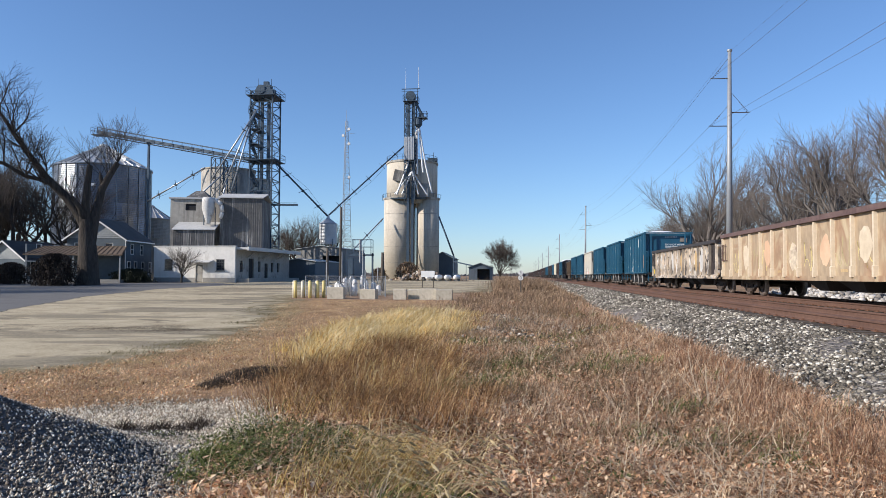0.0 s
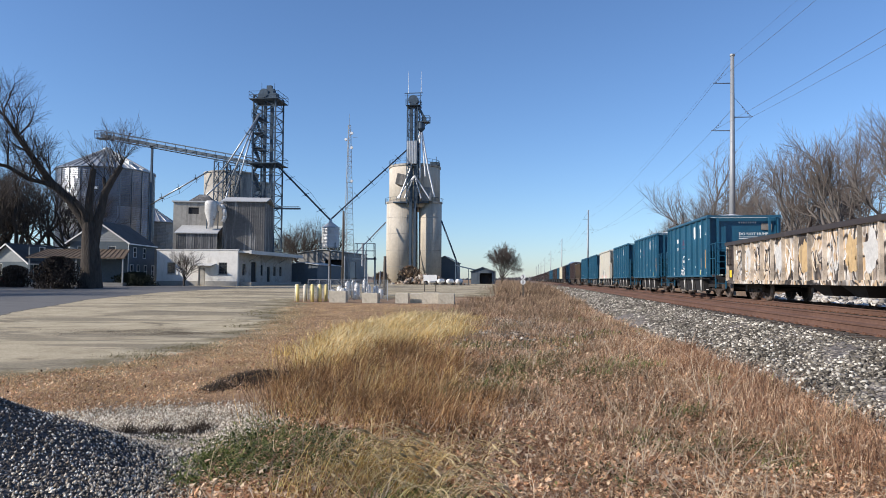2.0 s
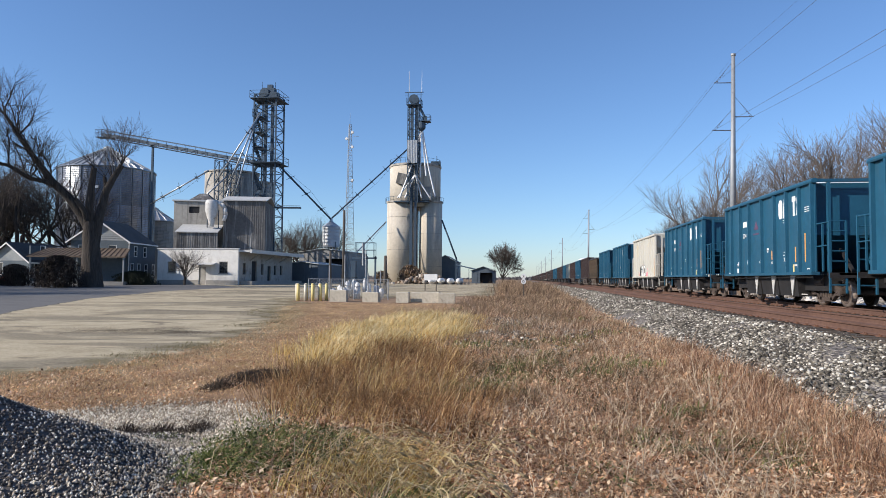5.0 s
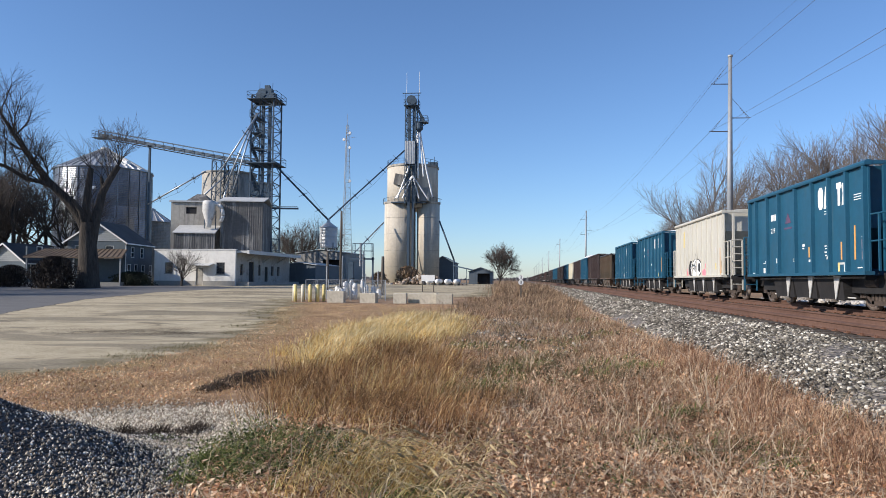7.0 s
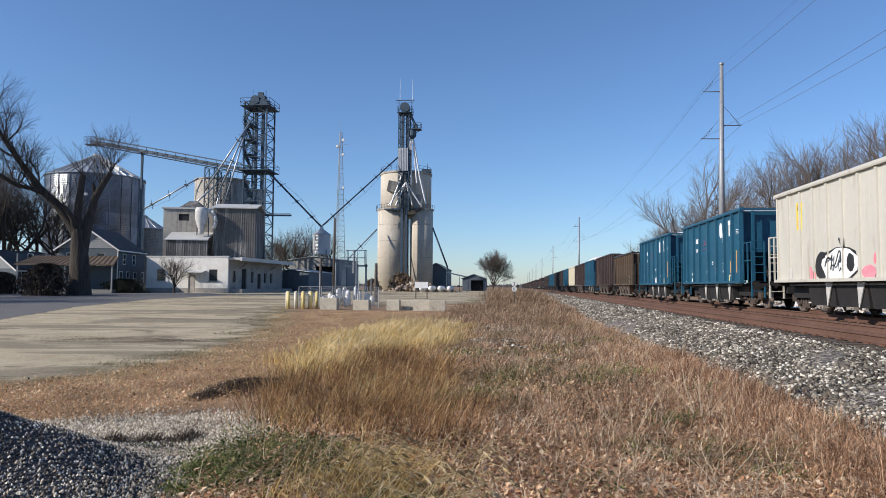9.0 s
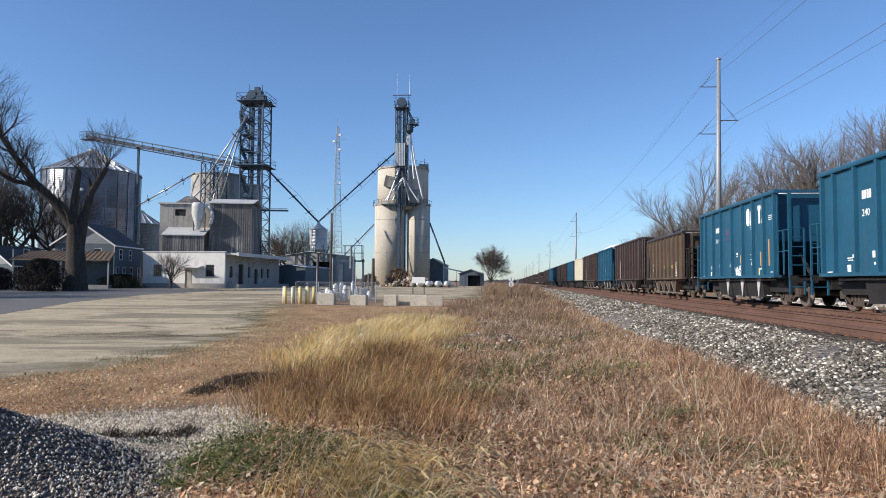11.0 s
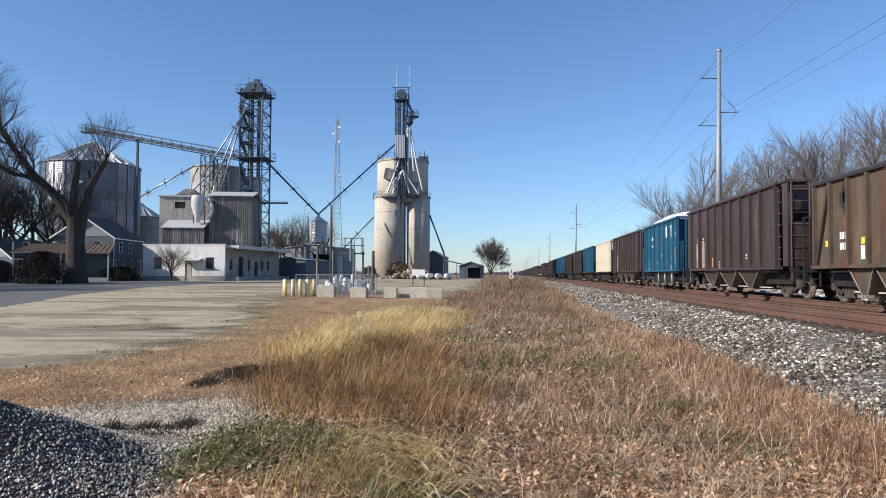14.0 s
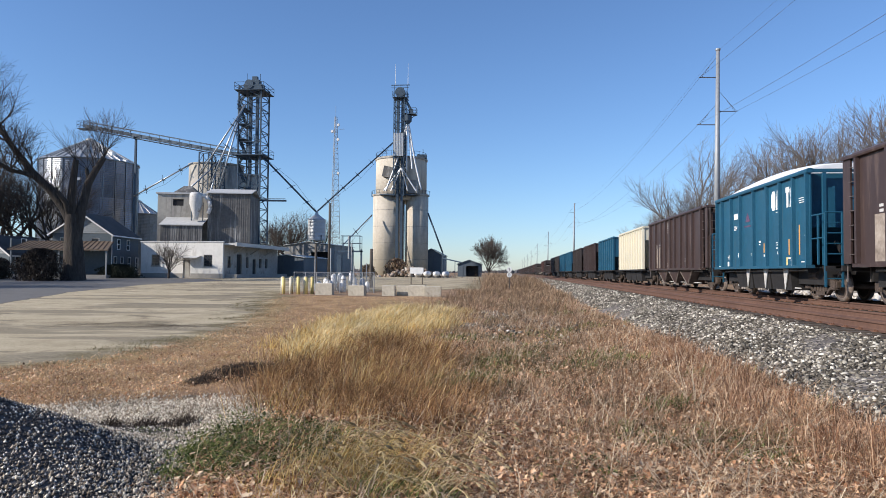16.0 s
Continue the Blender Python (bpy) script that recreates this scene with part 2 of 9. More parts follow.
WHITEWALL = surface("white_painted_block", (0.62, 0.60, 0.56), (0.78, 0.76, 0.71), fine=3, coarse=0.5, rough=0.85, relief=0.2, stain=(0.45, 0.42, 0.37), stain_at=(0.55, 0.8), streak=(0.8, 0.8, 0.2))
GREYWALL = surface("grey_plinth", (0.26, 0.25, 0.23), (0.36, 0.34, 0.31), fine=4, coarse=0.6, rough=0.9)
SIDEWALL = surface("weathered_block_wall", (0.30, 0.28, 0.25), (0.42, 0.40, 0.36), fine=3, coarse=0.5, rough=0.9, stain=(0.2, 0.18, 0.16), stain_at=(0.5, 0.7))
FLATROOF = surface("pale_roof_sheet", (0.42, 0.42, 0.41), (0.58, 0.58, 0.56), fine=3, coarse=0.5, rough=0.6)
SIDING = surface("blue_grey_siding", (0.07, 0.095, 0.115), (0.11, 0.14, 0.165), fine=3, coarse=0.5, rough=0.75, relief=0.05)
GABLE = surface("grey_white_clapboard", (0.24, 0.26, 0.27), (0.33, 0.35, 0.355), fine=4, coarse=0.5, rough=0.8, relief=0.1)
WHITEPAINT = surface("white_paint", (0.66, 0.66, 0.64), (0.8, 0.8, 0.78), fine=5, coarse=0.6, rough=0.6, relief=0.05)
PORCHROOF = surface("brown_porch_roofing", (0.085, 0.06, 0.042), (0.16, 0.115, 0.08), fine=3, coarse=0.5, rough=0.8)
SHINGLE = surface("dark_shingles", (0.045, 0.043, 0.043), (0.095, 0.09, 0.088), fine=6, coarse=0.7, rough=0.9)
SHEDBLUE = surface("blue_grey_sheet_wall", (0.075, 0.095, 0.115), (0.115, 0.14, 0.165), fine=3, coarse=0.4, rough=0.6, metal=0.1, relief=0.05)
SHEDGREY = surface("grey_sheet_wall", (0.20, 0.20, 0.195), (0.30, 0.30, 0.29), fine=3, coarse=0.4, rough=0.65, metal=0.1, relief=0.05)
GLASS = surface("dark_window_glass", (0.02, 0.024, 0.03), (0.05, 0.055, 0.065), fine=2, coarse=0.4, rough=0.12, relief=0.0)
# near-black for sheets and cores drawn in place of an unlit inside
DARK = surface("painted_interior_dark", (0.015, 0.015, 0.017), (0.03, 0.03, 0.033), fine=2, rough=0.9, relief=0)
WOODPOLE = surface("dark_wood_pole", (0.06, 0.05, 0.042), (0.13, 0.11, 0.09), fine=12, coarse=1, stretch=(4, 4, 0.3), rough=0.9)
GALV = surface("galvanised_pole", (0.24, 0.255, 0.27), (0.34, 0.355, 0.37), fine=3, coarse=0.3, rough=0.55, metal=0.3, relief=0.03)
MASTSTEEL = surface("grey_mast_steel", (0.20, 0.215, 0.23), (0.30, 0.315, 0.33), fine=3, coarse=0.3, rough=0.6, metal=0.2, relief=0)
WIRE = surface("dark_conductor", (0.05, 0.05, 0.055), (0.09, 0.09, 0.10), fine=2, rough=0.6, relief=0)
BARK = surface("grey_bark", (0.016, 0.013, 0.011), (0.085, 0.070, 0.058), fine=5, coarse=1.2, stretch=(2.4, 2.4, 0.35), rough=0.95, relief=1.0, depth=0.12)
PALEBARK = surface("pale_grey_bark", (0.095, 0.083, 0.075), (0.20, 0.178, 0.16), fine=5, coarse=0.6, stretch=(3, 3, 0.8), rough=0.95, relief=0.4, depth=0.03)
DARKTWIG = strands("dark_twigs", [(0.0, (0.045, 0.038, 0.034)), (1.0, (0.13, 0.108, 0.094))], 0.9, 0)
TWIG = strands("bare_twigs", [(0.0, (0.075, 0.062, 0.055)), (1.0, (0.19, 0.16, 0.14))], 0.9, 0)
HEDGE = strands("dark_evergreen_leaves", [(0.0, (0.010, 0.014, 0.010)), (1.0, (0.03, 0.04, 0.024))], 0.7, 0.1)
DARKBRUSH = strands("dark_bare_brush", [(0.0, (0.016, 0.013, 0.012)), (1.0, (0.055, 0.044, 0.038))], 0.9, 0.05)
BRUSH = strands("dry_brush", [(0.0, (0.09, 0.06, 0.04)), (0.6, (0.30, 0.20, 0.13)), (1.0, (0.60, 0.45, 0.29))], 0.9, 0.15)


# ---- building blocks of geometry ----
class Geo:
    """A mesh under construction: faces of boxes, tubes and sheets."""

    def __init__(self):
        self.v, self.f = [], []

    def quad(self, *ps):
        n = len(self.v)
        self.v += [tuple(p) for p in ps]
        self.f.append(tuple(range(n, n + len(ps))))
        return self

    def box(self, x0, y0, z0, x1, y1, z1, m=None):
        n = len(self.v)
        c = [(x, y, z) for z in (z0, z1) for x, y in ((x0, y0), (x1, y0), (x1, y1), (x0, y1))]
        self.v += [tuple(m @ Vector(p)) for p in c] if m else c
        self.f += [tuple(n + i for i in q) for q in ((3, 2, 1, 0), (4, 5, 6, 7), (0, 1, 5, 4), (1, 2, 6, 5), (2, 3, 7, 6), (3, 0, 4, 7))]
        return self

    def rings(self, rings, caps=True):
        """Rings of points, one after another, skinned to a tube."""
        n, k = len(self.v), len(rings[0])
        for r in rings:
            self.v += [tuple(p) for p in r]
        for i in range(len(rings) - 1):
            for j in range(k):
                a, b = n + i * k + j, n + i * k + (j + 1) % k
                self.f.append((a, b, b + k, a + k))
        if caps:
            self.f.append(tuple(range(n + k - 1, n - 1, -1)))
            e = n + (len(rings) - 1) * k
            self.f.append(tuple(range(e, e + k)))
        return self

    def tube(self, a, b, r0, r1=None, n=8, caps=True):
        a, b = Vector(a), Vector(b)
        r1 = r0 if r1 is None else r1
        w = (b - a).normalized()
        u = w.orthogonal().normalized()
        s = w.cross(u)
        ring = lambda p, r: [p + u * (r * math.cos(q)) + s * (r * math.sin(q)) for q in (2 * math.pi * i / n for i in range(n))]
        return self.rings([ring(a, r0), ring(b, r1)], caps)

    def lathe(self, profile, n=32, centre=(0, 0), caps=True):
        """Radius and height pairs turned round an upright axis."""
        cx, cy = centre
        return self.rings([[(cx + r * math.cos(q), cy + r * math.sin(q), z) for q in (2 * math.pi * i / n for i in range(n))] for r, z in profile], caps)

    def bar(self, a, b, w, h=None):
        """A square bar from a to b."""
        a, b = Vector(a), Vector(b)
        h = w if h is None else h
        d = (b - a).normalized()
        s = d.cross(Vector((0, 0, 1)))
        s = s.normalized() if s.length > 1e-4 else Vector((1, 0, 0))
        u = s.cross(d)
        ring = lambda p: [p + s * (w / 2) * i + u * (h / 2) * j for i, j in ((-1, -1), (1, -1), (1, 1), (-1, 1))]
        return self.rings([ring(a), ring(b)])

    def prism(self, outline, y0, y1):
        """An outline of x, z pairs pushed along y."""
        return self.rings([[(x, y0, z) for x, z in outline], [(x, y1, z) for x, z in outline]])

    def mesh(self, name, material, smooth=False):
        me = bpy.data.meshes.new(name)
        me.from_pydata(self.v, [], self.f)
        me.materials.append(material)
        if smooth:
            me.polygons.foreach_set("use_smooth", [len(p.vertices) == 4 for p in me.polygons])
        me.update()
        return me


def part(name, geo, material, parent, label="", at=None, smooth=False):
    """One mesh object under a thing or part. geo: a Geo, or a mesh to share."""
    me = geo if isinstance(geo, bpy.types.Mesh) else geo.mesh(name, material, smooth)
    ob = new(name, me)
    ob.parent = parent
    if at is not None:
        ob.matrix_basis = at if isinstance(at, Matrix) else Matrix.Translation(at)
    return tagged(ob, label)


def thing(name, at, label, category, group="", kind=""):
    ob = new(name)
    ob.matrix_basis = at if isinstance(at, Matrix) else Matrix.Translation(at)
    ob.empty_display_size = 0.3
    return tagged(ob, label, category, group, kind)


def solid(name, geo, material, at, label, category="", group="", kind="", smooth=False):
    ob = new(name, geo if isinstance(geo, bpy.types.Mesh) else geo.mesh(name, material, smooth))
    ob.matrix_basis = at if isinstance(at, Matrix) else Matrix.Translation(at)
    return tagged(ob, label, category, group, kind)


def lettering(text, size, material):
    """A flat mesh of built-in lettering, read from the -x side, along -y, origin at its lower start."""
    cu = bpy.data.curves.new("lettering", "FONT")
    cu.body, cu.size, cu.extrude, cu.resolution_u = text, size, 0.004, 2
    tmp = bpy.data.objects.new("lettering", cu)
    me = bpy.data.meshes.new_from_object(tmp)
    bpy.data.objects.remove(tmp)
    bpy.data.curves.remove(cu)
    me.transform(Matrix(((0, 0, -1, 0), (-1, 0, 0, 0), (0, 1, 0, 0), (0, 0, 0, 1))))
    me.materials.append(material)
    return me


def soup(name, verts, sizes, material):
    """A large mesh from arrays: verts in order, and the corner count of each face in turn (faces use their own corners by index array)."""
    idx, counts = sizes
    me = bpy.data.meshes.new(name)
    me.vertices.add(len(verts))
    me.vertices.foreach_set("co", np.asarray(verts, np.float32).ravel())
    me.loops.add(len(idx))
    me.loops.foreach_set("vertex_index", np.asarray(idx, np.int32))
    me.polygons.add(len(counts))
    starts = np.concatenate(([0], np.cumsum(counts)[:-1])).astype(np.int32)
    me.polygons.foreach_set("loop_start", starts)
    me.polygons.foreach_set("loop_total", np.asarray(counts, np.int32))
    me.materials.append(material)
    me.update(calc_edges=True)
    return me


rng = np.random.default_rng(7)


def rise(y):
    s = np.clip((np.asarray(y, float) - 18) / 75, 0, 1)
    return 0.85 * s * s * (3 - 2 * s)


def blade_mesh(name, x, y, z, height, width, lean, bend, material, face=None):
    """Grass blades: each a tapering bent strip of three faces' worth of corners."""
    n = len(x)
    a = rng.uniform(0, 2 * np.pi, n) if face is None else face
    way = rng.uniform(0, 2 * np.pi, n) if lean is None else lean
    dx, dy = np.cos(way), np.sin(way)
    wx, wy = np.cos(a) * width / 2, np.sin(a) * width / 2
    base = np.stack([x, y, z], 1)
    mid = base + np.stack([dx * bend * height * 0.28, dy * bend * height * 0.28, height * 0.58], 1)
    tip = base + np.stack([dx * bend * height, dy * bend * height, height * np.sqrt(np.clip(1 - 0.55 * bend ** 2, 0.1, 1))], 1)
    w = np.stack([wx, wy, np.zeros(n)], 1)
    verts = np.stack([base - w, base + w, mid + w * 0.75, mid - w * 0.75, tip], 1).reshape(-1, 3)
    k = np.arange(n)[:, None] * 5
    idx = (k + np.array([0, 1, 2, 3, 3, 2, 4])).ravel()
    return soup(name, verts, (idx, np.tile([4, 3], n)), material)


def leaf_mesh(name, x, y, z, size, material):
    """Curled leaves: two small faces folded along the midrib, tumbled every way."""
    n = len(x)
    p = np.array([(-0.5, 0, 0.0), (0.1, 0.36, 0.14), (0.5, 0, 0.05), (0.1, -0.36, 0.16)])[None] * rng.uniform(0.6, 1.2, (n, 4, 3))
    a, b = rng.uniform(0, 2 * np.pi, n)[:, None], rng.normal(0, 0.7, n)[:, None]
    q = np.stack([p[..., 0] * np.cos(b) - p[..., 2] * np.sin(b), p[..., 1], p[..., 0] * np.sin(b) + p[..., 2] * np.cos(b)], 2)
    r = np.stack([q[..., 0] * np.cos(a) - q[..., 1] * np.sin(a), q[..., 0] * np.sin(a) + q[..., 1] * np.cos(a), q[..., 2]], 2)
    verts = (r * size[:, None, None] + np.stack([x, y, z], 1)[:, None]).reshape(-1, 3)
    idx = (np.arange(n)[:, None] * 4 + np.array([0, 2, 1, 0, 3, 2])).ravel()
    return soup(name, verts, (idx, np.full(n * 2, 3)), material)


def chip_mesh(name, x, y, z, size, material):
    """Small sharp stone chips of four faces each."""
    n = len(x)
    p = np.array([(-0.5, -0.35, -0.2), (0.55, -0.25, -0.2), (0.0, 0.55, -0.2), (0.05, 0.0, 0.5)])[None] * rng.uniform(0.55, 1.3, (n, 4, 3))
    a = rng.uniform(0, 2 * np.pi, n)[:, None]
    r = np.stack([p[..., 0] * np.cos(a) - p[..., 1] * np.sin(a), p[..., 0] * np.sin(a) + p[..., 1] * np.cos(a), p[..., 2]], 2)
    verts = (r * size[:, None, None] + np.stack([x, y, z], 1)[:, None]).reshape(-1, 3)
    idx = (np.arange(n)[:, None] * 4 + np.array([0, 2, 1, 0, 1, 3, 1, 2, 3, 2, 0, 3])).ravel()
    return soup(name, verts, (idx, np.full(n * 4, 3)), material)


def stone_mesh(name, x, y, z, size, material, flat=0.75):
    """Angular stones: boxes with every corner knocked about."""
    n = len(x)
    c = np.array([(-1, -1, -1), (1, -1, -1), (1, 1, -1), (-1, 1, -1), (-1, -1, 1), (1, -1, 1), (1, 1, 1), (-1, 1, 1)], float) * 0.5
    p = c[None] * rng.uniform(0.55, 1.25, (n, 8, 3))
    p[:, 4:, :2] *= rng.uniform(0.45, 0.9, (n, 1, 1))
    p *= np.stack([np.ones(n), rng.uniform(0.6, 1, n), rng.uniform(0.5, 1, n) * flat], 1)[:, None]
    a, b = rng.uniform(0, 2 * np.pi, n), rng.uniform(-0.6, 0.6, n)
    ca, sa, cb, sb = np.cos(a), np.sin(a), np.cos(b), np.sin(b)
    q = p.copy()
    q[..., 0], q[..., 2] = p[..., 0] * cb[:, None] - p[..., 2] * sb[:, None], p[..., 0] * sb[:, None] + p[..., 2] * cb[:, None]
    r = q.copy()
    r[..., 0], r[..., 1] = q[..., 0] * ca[:, None] - q[..., 1] * sa[:, None], q[..., 0] * sa[:, None] + q[..., 1] * ca[:, None]
    verts = (r * size[:, None, None] + np.stack([x, y, z], 1)[:, None]).reshape(-1, 3)
    f = np.array([(3, 2, 1, 0), (4, 5, 6, 7), (0, 1, 5, 4), (1, 2, 6, 5), (2, 3, 7, 6), (3, 0, 4, 7)]).ravel()
    idx = (np.arange(n)[:, None] * 8 + f).ravel()
    return soup(name, verts, (idx, np.full(n * 6, 4)), material)


# ---- the ground: one sheet to the horizon, rising gently towards the elevator ----
LOT = [(-9.6, 7.4), (-7.2, 11.2), (-6.9, 14.6), (-7.4, 19.0), (-9.6, 27.0), (-12.4, 35.5), (-15.5, 44.0), (-12, 47), (-3, 52), (-3, 150), (-140, 150), (-140, -30), (-40, -30), (-14, 0)]
ROAD = [(-17.5, 18.5), (-22.5, 28.0), (-27.3, 40.0), (-29.8, 53.0), (-28.5, 66.0), (-33.0, 71.5), (-44.0, 77.0), (-60, 70), (-45, 53.0), (-41, 46), (-40, 30), (-36, 10)]


def edge_distance(poly, x, y):
    """Distance to a polygon's edge, positive inside."""
    x, y = np.asarray(x, float), np.asarray(y, float)
    inside, best = np.zeros(x.shape, bool), np.full(x.shape, 1e9)
    for (ax, ay), (bx, by) in zip(poly, poly[1:] + poly[:1]):
        dx, dy = bx - ax, by - ay
        u = np.clip(((x - ax) * dx + (y - ay) * dy) / (dx * dx + dy * dy), 0, 1)
        best = np.minimum(best, np.hypot(x - ax - u * dx, y - ay - u * dy))
        cross = (ay > y) != (by > y)
        inside ^= cross & (x < (bx - ax) * (y - ay) / (by - ay if by != ay else 1e-9) + ax)
    return np.where(inside, best, -best)


def unevenness(x, y):
    return 0.05 * np.sin(x * 0.9 + 0.6 * np.sin(y * 0.5)) * np.sin(y * 0.7) + 0.03 * np.sin(x * 2.3 + y * 1.1)


def land(x, y):
    """Height of the ground."""
    x, y = np.asarray(x, float), np.asarray(y, float)
    soft = np.clip(1 - np.abs(x + 0.5) / 7, 0, 1) * np.clip((60 - y) / 40, 0, 1)
    bank = np.clip((x - 2.0) / 2.2, 0, 1) * 0.06 * np.clip((60 - y) / 60, 0, 1)
    s = np.clip((4.0 - x) / 10.0, 0, 1)
    level = 0.33 + 0.67 * s * s * (3 - 2 * s)          # the rise stays low beside the track
    return rise(y) * level + unevenness(x, y) * soft * 1.2 + bank


def ground_sheet():
    xs = np.unique(np.concatenate([np.linspace(-2500, -160, 14), np.linspace(-150, -30, 61), np.arange(-30, 12, 0.4), np.linspace(12, 60, 17), np.linspace(75, 2500, 14)]))
    ys = np.unique(np.concatenate([np.linspace(-600, -30, 8), np.linspace(-25, 0, 11), np.arange(0, 60, 0.5), np.linspace(60, 160, 60), np.linspace(175, 500, 14), np.linspace(600, 4500, 14)]))
    gx, gy = np.meshgrid(xs, ys)
    z = land(gx, gy)
    nx, ny = len(xs), len(ys)
    i = (np.arange(ny - 1)[:, None] * nx + np.arange(nx - 1)).ravel()
    idx = np.stack([i, i + 1, i + nx + 1, i + nx], 1).ravel()
    m, t, b = nodes_of("ground_earth_grass_and_gravel")
    v = coords(t)
    big, mid, small = noise_out(t, v, 0.12, 3), noise_out(t, v, 0.9, 5), noise_out(t, v, 14, 5)
    grass = ramp(t, mix(t, 0.55, small, mid), [(0.3, (0.10, 0.058, 0.034)), (0.5, (0.29, 0.185, 0.11)), (0.7, (0.52, 0.375, 0.24))])
    green = ramp(t, big, [(0.52, (0, 0, 0)), (0.66, (0.6, 0.6, 0.6))])
    grass = mix(t, green, grass, ramp(t, small, [(0.3, (0.07, 0.075, 0.03)), (0.7, (0.19, 0.18, 0.085))]))
    dirt = ramp(t, mix(t, 0.5, small, mid), [(0.3, (0.29, 0.232, 0.148)), (0.5, (0.47, 0.392, 0.258)), (0.7, (0.63, 0.545, 0.385))])
    long = noise_out(t, coords(t, (0.10, 0.34, 1)), 1.0, 5, 0.65, 0.5)
    dirt = mix(t, ramp(t, long, [(0.51, (0, 0, 0)), (0.56, (0.75, 0.75, 0.75))]), dirt, ramp(t, small, [(0.3, (0.15, 0.125, 0.085)), (0.7, (0.30, 0.255, 0.175))]))
    dirt = mix(t, ramp(t, noise_out(t, coords(t, (0.28, 0.6, 1)), 1.0, 7, 0.75, 0.8), [(0.55, (0, 0, 0)), (0.61, (0.7, 0.7, 0.7))]), dirt, (0.14, 0.115, 0.078))
    specks = ramp(t, noise_out(t, v, 55, 2), [(0.35, (0.78, 0.78, 0.78)), (0.65, (1.18, 1.18, 1.18))])
    dirt = mix(t, 1.0, dirt, specks, "MULTIPLY")
    tar = ramp(t, mix(t, 0.4, small, mid), [(0.3, (0.115, 0.11, 0.105)), (0.7, (0.20, 0.195, 0.185))])
    def mask(attr, wobble, soft):
        a = t.nodes.new("ShaderNodeAttribute")
        a.attribute_name = attr
        add_ = t.nodes.new("ShaderNodeMath")
        add_.operation = 'MULTIPLY_ADD'
        add_.inputs[1].default_value, add_.inputs[2].default_value = wobble, -wobble / 2
        t.links.new(mid, add_.inputs[0])
        s = t.nodes.new("ShaderNodeMath")
        s.operation = 'ADD'
        t.links.new(add_.outputs[0], s.inputs[0])
        t.links.new(a.outputs["Fac"], s.inputs[1])
        r = t.nodes.new("ShaderNodeMapRange")
        r.inputs["From Min"].default_value, r.inputs["From Max"].default_value = -soft, soft
        t.links.new(s.outputs[0], r.inputs["Value"])
        return r.outputs[0]
    near_edge = ramp(t, mask("lot", 7.0, 1.7), [(0.25, (0, 0, 0)), (0.5, (0.7, 0.7, 0.7)), (0.68, (0.4, 0.4, 0.4)), (0.9, (0, 0, 0))])
    olive = ramp(t, small, [(0.3, (0.085, 0.078, 0.035)), (0.7, (0.24, 0.205, 0.105))])
    col = mix(t, mask("lot", 6.0, 0.9), grass, dirt)
    col = mix(t, near_edge, col, olive)
    col = mix(t, mask("road", 0.6, 0.12), col, tar)
    seam = ramp(t, mask("road", 0.9, 0.5), [(0.40, (0, 0, 0)), (0.5, (0.85, 0.85, 0.85)), (0.60, (0, 0, 0))])
    col = mix(t, seam, col, (0.045, 0.042, 0.04))
    t.links.new(col, b.inputs["Base Color"])
    b.inputs["Roughness"].default_value = 0.95
    b.inputs["Specular IOR Level"].default_value = 0.2
    bump(t, b, mix(t, 0.5, small, mid), 0.5, 0.05)
    me = soup("ground", np.stack([gx, gy, z], 2).reshape(-1, 3), (idx, np.full((ny - 1) * (nx - 1), 4)), m)
    for name, poly in (("lot", LOT), ("road", ROAD)):
        at = me.attributes.new(name, 'FLOAT', 'POINT')
        at.data.foreach_set("value", np.clip(edge_distance(poly, gx, gy), -6, 6).astype(np.float32).ravel())
    me.polygons.foreach_set("use_smooth", np.ones(len(me.polygons), bool))
    return tagged(new("ground", me), "dry grass, gravel yard and worn asphalt on level ground", kind="structure")


ground_sheet()

# ---- the railway: ballast bed, two tracks ----
RAIL_TOP, TRACK_NEAR, TRACK_FAR = 0.80, 7.20, 10.90


